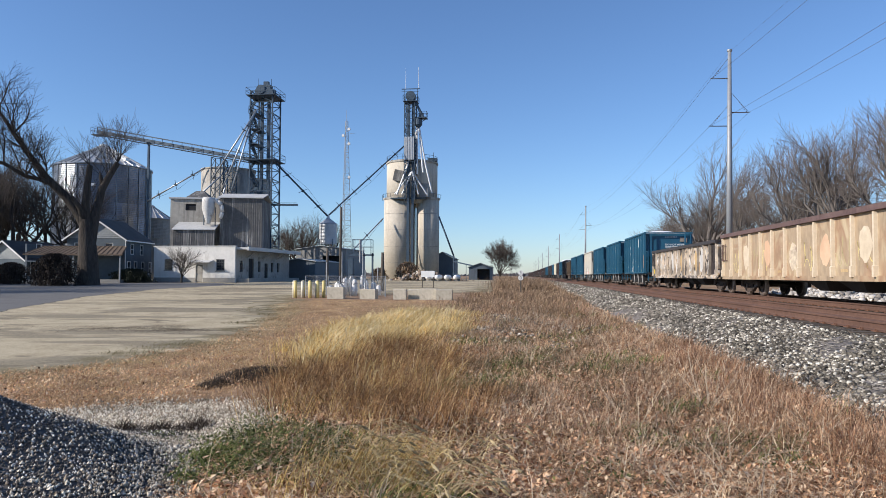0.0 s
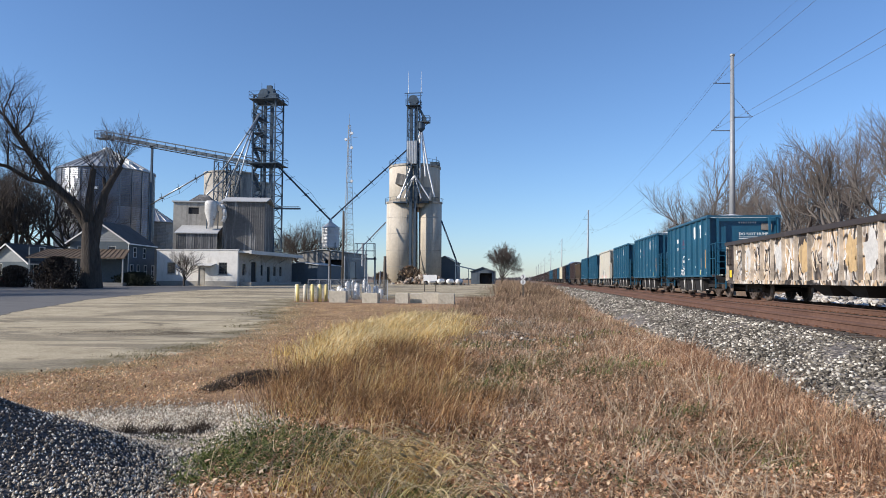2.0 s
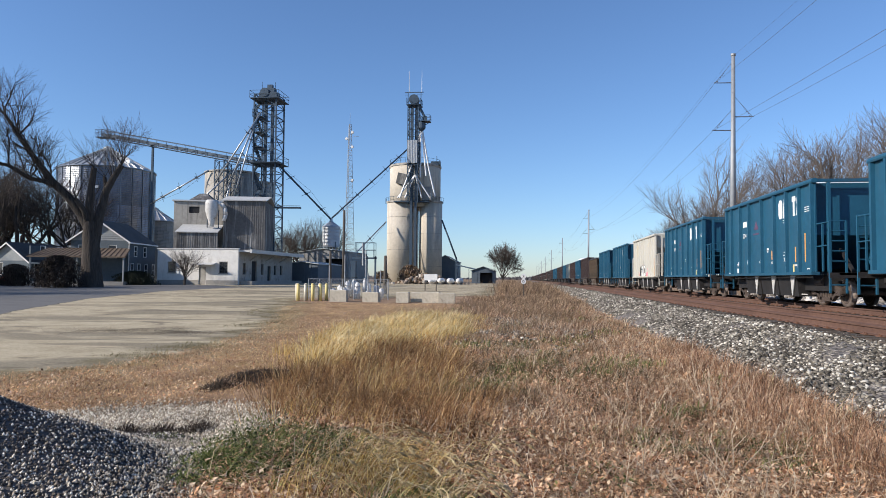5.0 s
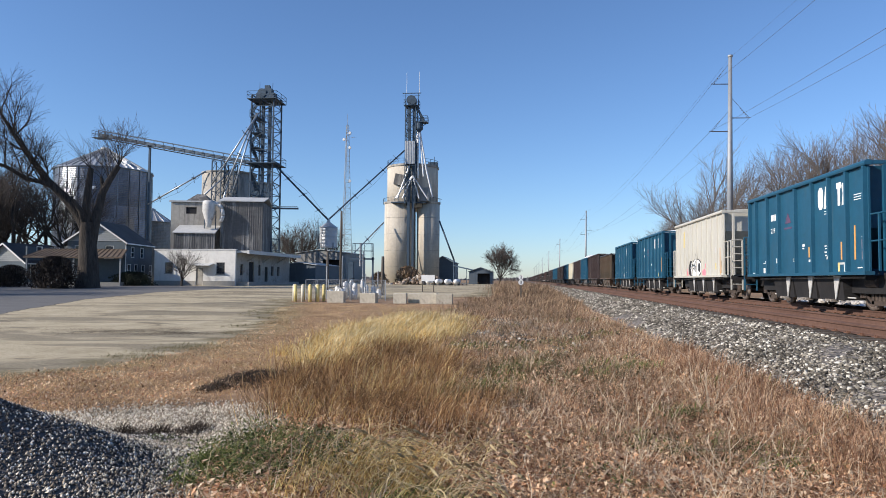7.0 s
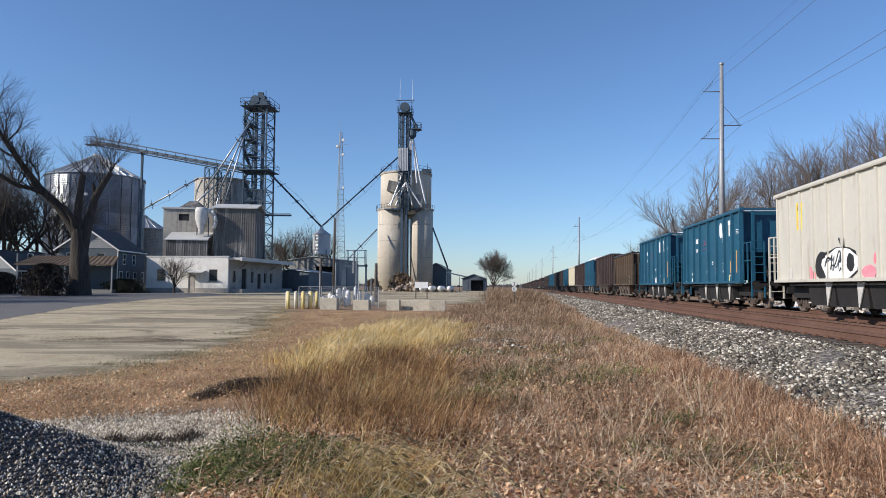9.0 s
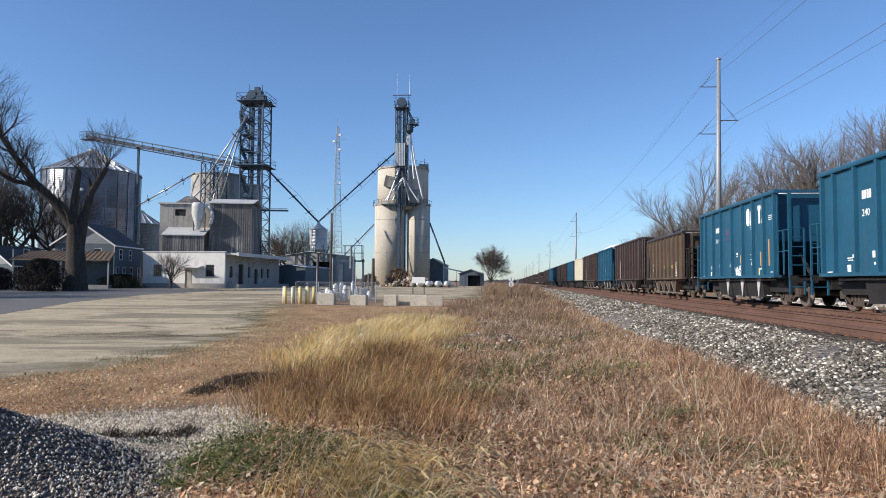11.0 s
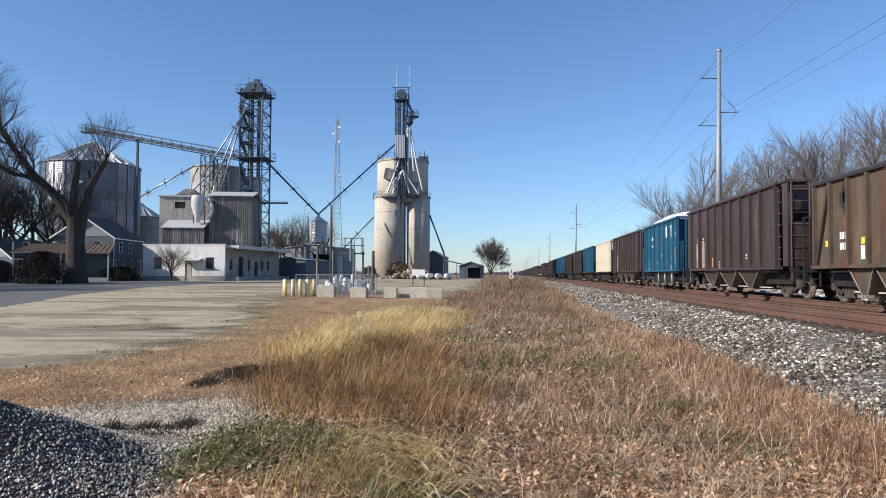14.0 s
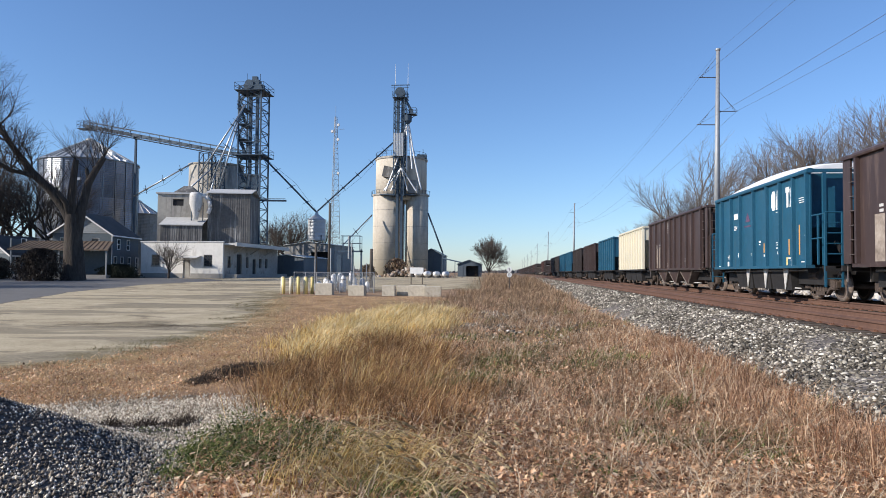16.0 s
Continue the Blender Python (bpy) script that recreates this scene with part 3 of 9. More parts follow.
def ballast_bed():
    ys = np.unique(np.concatenate([np.arange(-40, 60, 1.0), np.linspace(60, 300, 50), np.linspace(320, 2500, 30)]))
    prof = [(3.3, -0.25), (3.75, 0.06), (4.4, 0.26), (5.2, 0.46), (5.75, 0.575), (8.0, 0.58), (9.0, 0.55), (10.0, 0.58), (12.5, 0.58), (14.5, 0.2), (15.2, -0.3)]
    m, t, b = nodes_of("ballast_bed")
    v = coords(t)
    vo = add(t, "ShaderNodeTexVoronoi", Scale=14.0)
    t.links.new(v, vo.inputs["Vector"])
    col = ramp(t, mix(t, 0.35, vo.outputs["Color"], noise_out(t, v, 30, 3)), [(0.2, (0.07, 0.066, 0.064)), (0.5, (0.19, 0.18, 0.17)), (0.72, (0.32, 0.30, 0.27)), (0.9, (0.52, 0.49, 0.44))])
    rail_dust = ramp(t, noise_out(t, coords(t, (1.0, 0.05, 1)), 0.9, 3), [(0.3, (0.86, 0.8, 0.76)), (0.7, (1.05, 1.02, 1.0))])
    t.links.new(mix(t, 1.0, col, rail_dust, "MULTIPLY"), b.inputs["Base Color"])
    b.inputs["Roughness"].default_value = 0.9
    b.inputs["Specular IOR Level"].default_value = 0.05
    bump(t, b, vo.outputs["Distance"], 0.9, 0.05)
    P = np.array(prof)
    n, k = len(ys), len(P)
    vs = np.zeros((n, k, 3))
    vs[..., 0], vs[..., 1], vs[..., 2] = P[:, 0], ys[:, None], P[:, 1]
    vs[:, 1:4, 2] += rng.normal(0, 0.02, (n, 3))
    vs[:, 1, 0] += rng.normal(0, 0.10, n)
    vs[:, :2, 2] = np.maximum(vs[:, :2, 2], 0)
    vs[:, 0, 2] = -0.3
    i = (np.arange(n - 1)[:, None] * k + np.arange(k - 1)).ravel()
    idx = np.stack([i, i + 1, i + k + 1, i + k], 1).ravel()
    me = soup("ballast_bed", vs.reshape(-1, 3), (idx, np.full((n - 1) * (k - 1), 4)), m)
    bed = tagged(new("ballast_bed", me), "raised bed of grey and white crushed stone ballast", kind="structure")
    # loose stones, dense near by
    groups = []
    for y0, y1, per, s0, s1 in ((2.5, 9, 1500, 0.026, 0.058), (9, 16, 1150, 0.03, 0.064), (16, 30, 800, 0.036, 0.074), (30, 55, 260, 0.055, 0.10), (55, 130, 70, 0.09, 0.16), (-14, 2.5, 150, 0.04, 0.08)):
        n = int((y1 - y0) * per)
        groups.append((rng.uniform(3.45, 6.25, n), rng.uniform(y0, y1, n), rng.uniform(s0, s1, n) * rng.choice([0.8, 1.0, 1.3], n)))
    x, y, s = (np.concatenate(q) for q in zip(*groups))
    keep = x > 3.55 + 0.25 * np.sin(y * 1.3) * rng.uniform(0, 1, len(x))
    x, y, s = x[keep], y[keep], s[keep]
    z = np.interp(x, P[:, 0], P[:, 1]) + s * 0.12
    part("ballast_stones", stone_mesh("ballast_stones", x, y, z, s, STONE), STONE, bed)["kind"] = "stuff"


RAIL = [(-0.075, 0.0), (0.075, 0.0), (0.075, 0.012), (0.02, 0.03), (0.012, 0.05), (0.012, 0.125), (0.036, 0.142), (0.037, 0.172), (0.03, 0.18),
        (-0.03, 0.18), (-0.037, 0.172), (-0.036, 0.142), (-0.012, 0.125), (-0.012, 0.05), (-0.02, 0.03), (-0.075, 0.012)]


def track(name, centre, label):
    tr = thing(name, (centre, 0, RAIL_TOP - 0.18), label, "", kind="structure")
    rail = Geo().prism(RAIL, -40, 2400).mesh("rail", RAILSIDE)
    rail.materials.append(RAILTOP)
    for p in rail.polygons:
        if p.normal.z > 0.9 and p.center.z > 0.15:
            p.material_index = 1
    for x in (-0.755, 0.755):
        part("rail", rail, None, tr, at=(x, 0, 0))
    tie = Geo().box(-1.3, -0.115, -0.17, 1.3, 0.115, -0.004).mesh("tie", TIE)
    clip = Geo().box(-0.13, -0.09, -0.003, 0.13, 0.09, 0.014).box(-0.10, -0.05, 0.014, -0.075, -0.02, 0.035).box(-0.10, 0.02, 0.014, -0.075, 0.05, 0.035).mesh("tie_plate", RUST)
    y = 4.0
    while y < 100:
        part("tie", tie, None, tr, at=pose(rng.uniform(-0.04, 0.04), y, rng.uniform(-0.004, 0.004), 0, 0, rng.uniform(-1.5, 1.5)))
        if y < 45:
            part("tie_plate", clip, None, tr, at=(-0.755, y, 0))
        y += 0.54


ballast_bed()
track("near_track", TRACK_NEAR, "rusty rails on dark wooden ties in ballast")
track("far_track", TRACK_FAR, "rails of the far track beneath the freight train")

# ---- the freight train ----
SPEED = 8.54
moving, rolling = [], []          # cars with their start along the track; wheelsets


def shared(cache={}):
    """Meshes that all cars have in common."""
    if cache:
        return cache
    w = Geo()
    for s in (-1, 1):
        x = s * 0.755
        w.rings([[(x + s * dx, r * math.cos(q), r * math.sin(q)) for q in (2 * math.pi * i / 22 for i in range(22))]
                 for dx, r in ((0.07, 0.36), (0.07, 0.457), (-0.03, 0.457), (-0.065, 0.485), (-0.075, 0.36), (-0.02, 0.20), (-0.02, 0.1))], False)
        w.rings([[(x + s * dx, r * math.cos(q), r * math.sin(q)) for q in (2 * math.pi * i / 22 for i in range(22))]
                 for dx, r in ((0.07, 0.36), (0.02, 0.33), (0.03, 0.17), (0.12, 0.12))], False)
        w.tube((x + s * 0.1, 0, 0), (x + s * 0.33, 0, 0), 0.085, n=10)
        w.box(min(x + s * 0.33, x + s * 0.345), -0.05, -0.015, max(x + s * 0.33, x + s * 0.345), 0.05, 0.015)
    w.tube((-0.7, 0, 0), (0.7, 0, 0), 0.08, n=10)
    cache["wheelset"] = wm = w.mesh("wheelset", WHEEL, True)
    wm.materials.append(WHEELRIM)
    for face in wm.polygons:
        if math.hypot(face.center.y, face.center.z) > 0.39:
            face.material_index = 1
    f = Geo()
    for s in (-1,):
        x0, x1 = sorted((s * 0.93, s * 1.06))
        # cast side frame: arched top member, lower truss member, columns, spring nest
        f.rings([[(x, y, z) for x, z in ((x0, z0), (x1, z0), (x1, z1), (x0, z1))] for y, z0, z1 in
                 ((-1.12, 0.42, 0.60), (-0.75, 0.46, 0.66), (-0.42, 0.52, 0.74), (0.42, 0.52, 0.74), (0.75, 0.46, 0.66), (1.12, 0.42, 0.60))])
        f.rings([[(x, y, z) for x, z in ((x0, z0), (x1, z0), (x1, z1), (x0, z1))] for y, z0, z1 in
                 ((-0.80, 0.42, 0.52), (-0.40, 0.17, 0.29), (0.40, 0.17, 0.29), (0.80, 0.42, 0.52))])
        for y in (-0.38, 0.38):
            f.box(x0, y - 0.06, 0.2, x1, y + 0.06, 0.7)
        for y in (-0.2, 0.0, 0.2):
            f.tube((s * 1.0, y, 0.28), (s * 1.0, y, 0.52), 0.075, n=8)
        for y in (-0.89, 0.89):
            f.box(x0 - 0.02, y - 0.17, 0.36, x1 + 0.02, y + 0.17, 0.62)
    far = Geo()
    for s in (-1, 1):
        far.tube((s * 0.7, 0, 0), (s * 0.83, 0, 0), 0.457, n=12)
    cache["far_wheelset"] = far.tube((-0.7, 0, 0), (0.7, 0, 0), 0.08, n=5).mesh("wheelset", WHEEL)
    cache["side_frame"] = f.mesh("side_frame", TRUCK)
    cache["truck"] = Geo().box(-1.05, -0.2, 0.5, 1.05, 0.2, 0.72).box(-0.4, -0.28, 0.7, 0.4, 0.28, 0.9).mesh("truck", GRIMESHADE)
    cache["coupler"] = Geo().box(-0.09, -0.5, 0.78, 0.09, 0.35, 0.95).box(-0.16, -0.68, 0.74, 0.16, -0.45, 1.0).tube((0.25, 0.1, 0.8), (0.2, -0.5, 0.35), 0.03, n=6).mesh("coupler", GRIMESHADE)
    return cache


def running_gear(car, y0, y1, turn):
    """Two trucks with two wheelsets each."""
    k = shared()
    for y in (y0, y1):
        tr = part("truck", k["truck"], None, car, at=(0, y, 0))
        for turned in (0, 180):
            part("side_frame", k["side_frame"], None, tr, "dusty cast steel side frame", pose(0, 0, 0, 0, 0, turned))
        for dy in (-0.89, 0.89):
            ws = part("wheelset", k["wheelset" if turn else "far_wheelset"], None, tr, at=(0, dy, 0.457))
            if turn:
                rolling.append(ws)


def end_frame(car, y, d, hw, bottom, m):
    """Ladder frames and rails on an end platform."""
    for xa, xb, h in ((-hw + 0.04, -hw + 0.52, 1.55), (0.05, 0.62, 1.75), (hw - 0.52, hw - 0.04, 1.55)):
        g = Geo()
        for x in (xa, xb):
            g.bar((x, y + d * 0.93, 0.45 if x in (xa, xb) and abs(xa) > 1 else bottom), (x, y + d * 0.93, bottom + h), 0.055)
        n = 5
        for i in range(n):
            z = bottom + h * (i + 1) / n
            g.tube((xa, y + d * 0.93, z), (xb, y + d * 0.93, z), 0.02, n=6)
        for z in (bottom - 0.12, bottom - 0.42):
            if abs(xa) > 1:
                g.tube((xa, y + d * 0.93, z), (xb, y + d * 0.93, z), 0.02, n=6)
        part("end_ladder", g, m, car)
    for s in (-1, 1):
        g = Geo()
        x = s * (hw - 0.04)
        for z in (bottom + 0.8, bottom + 1.52):
            g.tube((x, y + d * 0.93, z), (x, y + d * 0.02, z), 0.022, n=6)
        g.bar((x, y + d * 0.45, bottom), (x, y + d * 0.45, bottom + 1.52), 0.05)
        part("handrail", g, m, car)


def ladder_cage(car, y, d, hw, bottom, top, m):
    """Boxed corner with a ladder on both faces: a plate at the corner, a closed lower half, rungs across the openings."""
    for s in (-1, 1):
        g = Geo()
        x0, x1 = sorted((s * hw, s * (hw - 0.05)))
        ya, yb = sorted((y + d * 0.36, y + d * 0.78))
        g.box(x0, ya, bottom, x1, yb, top)
        xa, xb = sorted((s * (hw - 0.055), s * (hw - 0.78)))
        y0, y1 = sorted((y + d * 0.74, y + d * 0.78))
        g.box(xa, y0, bottom, xb, y1, bottom + 1.5)
        xi0, xi1 = sorted((s * (hw - 0.70), s * (hw - 0.78)))
        g.box(xi0, y0, bottom + 1.504, xi1, y1, top)
        ya, yb = sorted((y + d * 0.004, y + d * 0.78))
        g.box(min(s * (hw + 0.06), s * (hw - 0.8)), ya, top + 0.004, max(s * (hw + 0.06), s * (hw - 0.8)), yb, top + 0.10)
        part("corner_cage", g, m, car)
        r = Geo()
        for i in range(7):
            z = bottom + 0.25 + (top - bottom - 0.5) * i / 6
            r.tube((s * (hw + 0.03), y + d * 0.02, z), (s * (hw + 0.03), y + d * 0.38, z), 0.012, n=6)
            r.tube((s * (hw - 0.12), y + d * 0.81, z), (s * (hw - 0.72), y + d * 0.81, z), 0.012, n=6)
        for q in (0.12, 0.72):
            r.tube((s * (hw - q), y + d * 0.81, bottom - 0.5), (s * (hw - q), y + d * 0.81, top), 0.018, n=6)
        part("ladder", r, RUNG, car, "worn steel ladder rungs")


BROWN_RIBS = (0.1, 1.6, 2.7, 3.85, 5.1, 6.15, 7.3, 8.4, 9.9, 11.4)
BLUE_RIBS = (0.1, 1.13, 2.25, 3.45, 4.8, 6.3, 7.45, 8.65, 9.4)      # uneven panels of the blue cars


def hopper(start, length, paint_, label, ribs=BLUE_RIBS, top=4.0, bottom=1.12, cover=None, near=True, chutes=3, chute_m=None, side_x=1.66, name="hopper_car",
           rim_m=None, vee=0, cage=False, heap=0.5, full=False, frame_m=None):
    """An open or covered hopper car. Its own space: rail level, y = 0 at the end that leads into the view, -x the sunlit side."""
    car = thing(name, (TRACK_FAR, start, RAIL_TOP), label, "hopper car", "cars of the freight train")
    hw, L = side_x, length
    chute_m, rim_m, frame_m = chute_m or paint_, rim_m or paint_, frame_m or (BLUE if paint_ is BLUE else GRIMESHADE)
    # shell with sloping ends, open below the slope sheets
    th = 0.05
    for s in (-1, 1):
        x0, x1 = sorted((s * hw, s * (hw - th)))
        part("side_wall", Geo().box(x0, 0, bottom, x1, L, top), paint_, car)
    deck = top - (1.7 if paint_ is BLUE else 0.85)     # end wall height, then the slope sheet runs inward
    for y, d in ((0, 1), (L, -1)):
        back = 0.3 if near else 0.05                       # the end wall stands back between the sides
        ya, yb = sorted((y + d * back, y + d * (back + 0.05)))
        part("end_wall", Geo().box(-hw + th, ya, deck, hw - th, yb, top), paint_, car)
        y_in = y + d * 2.0
        ya, yb = y + d * (back + 0.02), y + d * (back + 0.08)
        sh = Geo().rings([[(-hw + th, ya, deck), (hw - th, ya, deck), (hw - th, yb, deck), (-hw + th, yb, deck)],
                  [(-hw + th, y_in, bottom + 0.1), (hw - th, y_in, bottom + 0.1), (hw - th, y_in + d * 0.06, bottom + 0.1), (-hw + th, y_in + d * 0.06, bottom + 0.1)]])
        part("slope_sheet", sh, paint_, car)
        if near:
            for x in (-hw + 0.42, hw - 0.42):
                ya, yb = sorted((y - d * 0.05, y + d * 0.05))
                part("end_post", Geo().box(x - 0.05, ya, bottom, x + 0.05, yb, top - 0.02), paint_, car)
    # rim with a rounded top, sills
    for s in (-1, 1):
        sec = [(hw - 0.08, -0.02), (hw + 0.10, -0.02), (hw + 0.115, 0.03), (hw + 0.10, 0.09), (hw + 0.05, 0.125), (hw - 0.05, 0.125), (hw - 0.08, 0.10)]
        part("top_rim", Geo().rings([[(s * x, y, top + z) for x, z in sec] for y in (-0.05, L + 0.05)]), rim_m, car)
    for y in (-0.03, L - 0.09):
        part("end_rim", Geo().box(-hw + 0.08, y, top, hw - 0.08, y + 0.12, top + 0.10), rim_m, car)
    for s in (-1, 1):
        x0, x1 = sorted((s * (hw + 0.14), s * (hw - 0.12)))
        part("side_sill", Geo().box(x0, -0.02, bottom - 0.10, x1, L + 0.02, bottom - 0.005), paint_ if near else GRIMESHADE, car)
    rd = 0.05 if paint_ is WHITECAR else 0.11
    rib = Geo().rings([[(-rd, -0.052, bottom), (-rd, 0.052, bottom), (0, 0.06, bottom), (0, -0.06, bottom)],
                       [(-rd, -0.052, top - 0.03), (-rd, 0.052, top - 0.03), (0, 0.06, top - 0.03), (0, -0.06, top - 0.03)]]).mesh("rib", paint_)
    for y in ([q * L / (ribs[-1] + 0.1) for q in ribs] if isinstance(ribs, tuple) else [0.08 + (L - 0.16) * i / (ribs - 1) for i in range(ribs)]):
        part("rib", rib, None, car, at=(-hw, y, 0))
        if near:
            part("rib", rib, None, car, at=pose(hw, y, 0, 0, 0, 180))
    # load or cover
    if cover:
        n = 12
        rings = []
        for j in range(n + 1):
            y = 0.5 + (L - 1.0) * j / n
            e = math.sin(math.pi * min(0.97, max(0.03, j / n))) ** (0.25 if full else 0.45)
            rings.append([(x * (hw - 0.10), y, top - 0.04 + heap * e * (1 - x * x) ** (0.35 if full else 0.85)) for x in (-1, -0.88, -0.7, -0.4, 0, 0.4, 0.7, 0.88, 1)] + [(hw - 0.10, y, top - 0.3), (-hw + 0.10, y, top - 0.3)])
        part("load", Geo().rings(rings), cover, car, "pale load heaped over the rim", smooth=True)
    # chutes between the trucks
    span = L - 3.9
    n = vee or chutes
    for i in range(n):
        yc = 1.95 + span * (i + 0.5) / n
        h = span / n / 2 * 0.97
        c = Geo()
        xo, foot = (hw - 0.05, 0.16) if vee else (hw - 0.16, h * 0.92)
        c.rings([[(-xo, yc - h, bottom - 0.1), (xo, yc - h, bottom - 0.1), (xo, yc + h, bottom - 0.1), (-xo, yc + h, bottom - 0.1)],
                 [(-xo + 0.1, yc - foot, 0.28), (xo - 0.1, yc - foot, 0.28), (xo - 0.1, yc + foot, 0.28), (-xo + 0.1, yc + foot, 0.28)]])
        # chutes without vee are near-black: shade beneath the body put into the colour
        part("hopper_chute", c, chute_m if vee else GRIMESHADE, car)
        if near:
            g = Geo()
            # flange down the chute's edge, flared at the top, and the gate bar
            for e in ((-1, 1) if vee else (-1,)):
                w = 0.05 if vee else 0.42
                ya, yb = yc + e * (h - 0.02), yc + e * (0.17 if vee else h * 0.42)
                g.rings([[(-xo - 0.02, ya, bottom - 0.12), (-xo - 0.05, ya, bottom - 0.12), (-xo - 0.05, ya - e * w, bottom - 0.12), (-xo - 0.02, ya - e * w, bottom - 0.12)],
                         [(-xo + 0.08, yb, 0.30), (-xo + 0.05, yb, 0.30), (-xo + 0.05, yb - e * 0.04, 0.30), (-xo + 0.08, yb - e * 0.04, 0.30)]])
            part("chute_edge", g, PALE if not vee else DUSTY, car, "chipped pale edge of the chute")
            gb = Geo().box(-xo - 0.02, yc - 0.22, 0.22, -xo + 0.2, yc + 0.22, 0.30).tube((-xo - 0.06, yc - 0.1, 0.26), (-xo + 0.1, yc - 0.1, 0.26), 0.035, n=6)
            part("outlet_gate", gb, DUSTY, car)
    if near:
        pipe = Geo().tube((-1.5, 0.6, bottom - 0.17), (-1.5, L - 0.6, bottom - 0.19), 0.03, n=6)
        part("brake_pipe", pipe, DUSTY, car)
        rod = Geo().tube((-1.3, 1.6, 0.36), (-1.3, L - 1.6, 0.36), 0.022, n=6)
        part("gate_rod", rod, PALE, car)
    # the wide second box is a dark fill in place of underbody shade
    part("centre_sill", Geo().box(-0.3, -0.95, 0.62, 0.3, L + 0.95, 0.98).box(-1.2, 0.1, 0.5, 1.2, L - 0.1, bottom - 0.11), GRIMESHADE, car)
    # end platforms
    for y, d in ((0, -1), (L, 1)):
        ya, yb = sorted((y + d * 0.1, y + d * 0.98))
        pl = Geo().box(-hw + 0.3, ya, bottom - 0.11, hw - 0.3, yb, bottom - 0.05)
        yc, ye = sorted((y + d * 0.9, y + d * 0.98))
        pl.box(-hw + 0.02, yc, bottom - 0.20, hw - 0.02, ye, bottom - 0.04)
        part("end_platform", pl, GRIMESHADE, car)
        if near:
            if cage:
                ladder_cage(car, y, d, hw, bottom, top, paint_)
            else:
                end_frame(car, y, d, hw, bottom, frame_m)
            for x in (-0.75, 0.75):
                part("slope_brace", Geo().bar((x, y + d * 0.5, bottom), (x, y - d * 0.35, deck - 0.45), 0.09), GRIMESHADE, car)
            part("bolster", Geo().box(-1.5, y - d * 0.75 - 0.2, bottom - 0.25, 1.5, y - d * 0.75 + 0.2, bottom - 0.11), GRIMESHADE, car)
        part("coupler", shared()["coupler"], None, car, at=pose(0, y + d * 0.95, 0, 0, 0, 0 if d < 0 else 180))
    if near:
        part("air_tank", Geo().tube((-0.2, -0.5, bottom + 0.4), (1.1, -0.5, bottom + 0.4), 0.24, n=12), frame_m, car, smooth=True)
        part("brake_wheel", Geo().tube((0.75, -0.99, 1.75), (0.75, -0.93, 1.75), 0.28, n=14), GRIMESHADE, car)
        part("brake_cylinder", Geo().tube((-1.15, 0.5, bottom - 0.32), (-1.15, 1.1, bottom - 0.32), 0.15, n=10), TRUCK, car)
    running_gear(car, 0.75, L - 0.75, near)
    moving.append((car, start))
    return car


def side_text(car, text, size, y, z, x, m, name="lettering"):
    part(name, lettering(text, size, m), None, car, at=(x - 0.004, y, z))


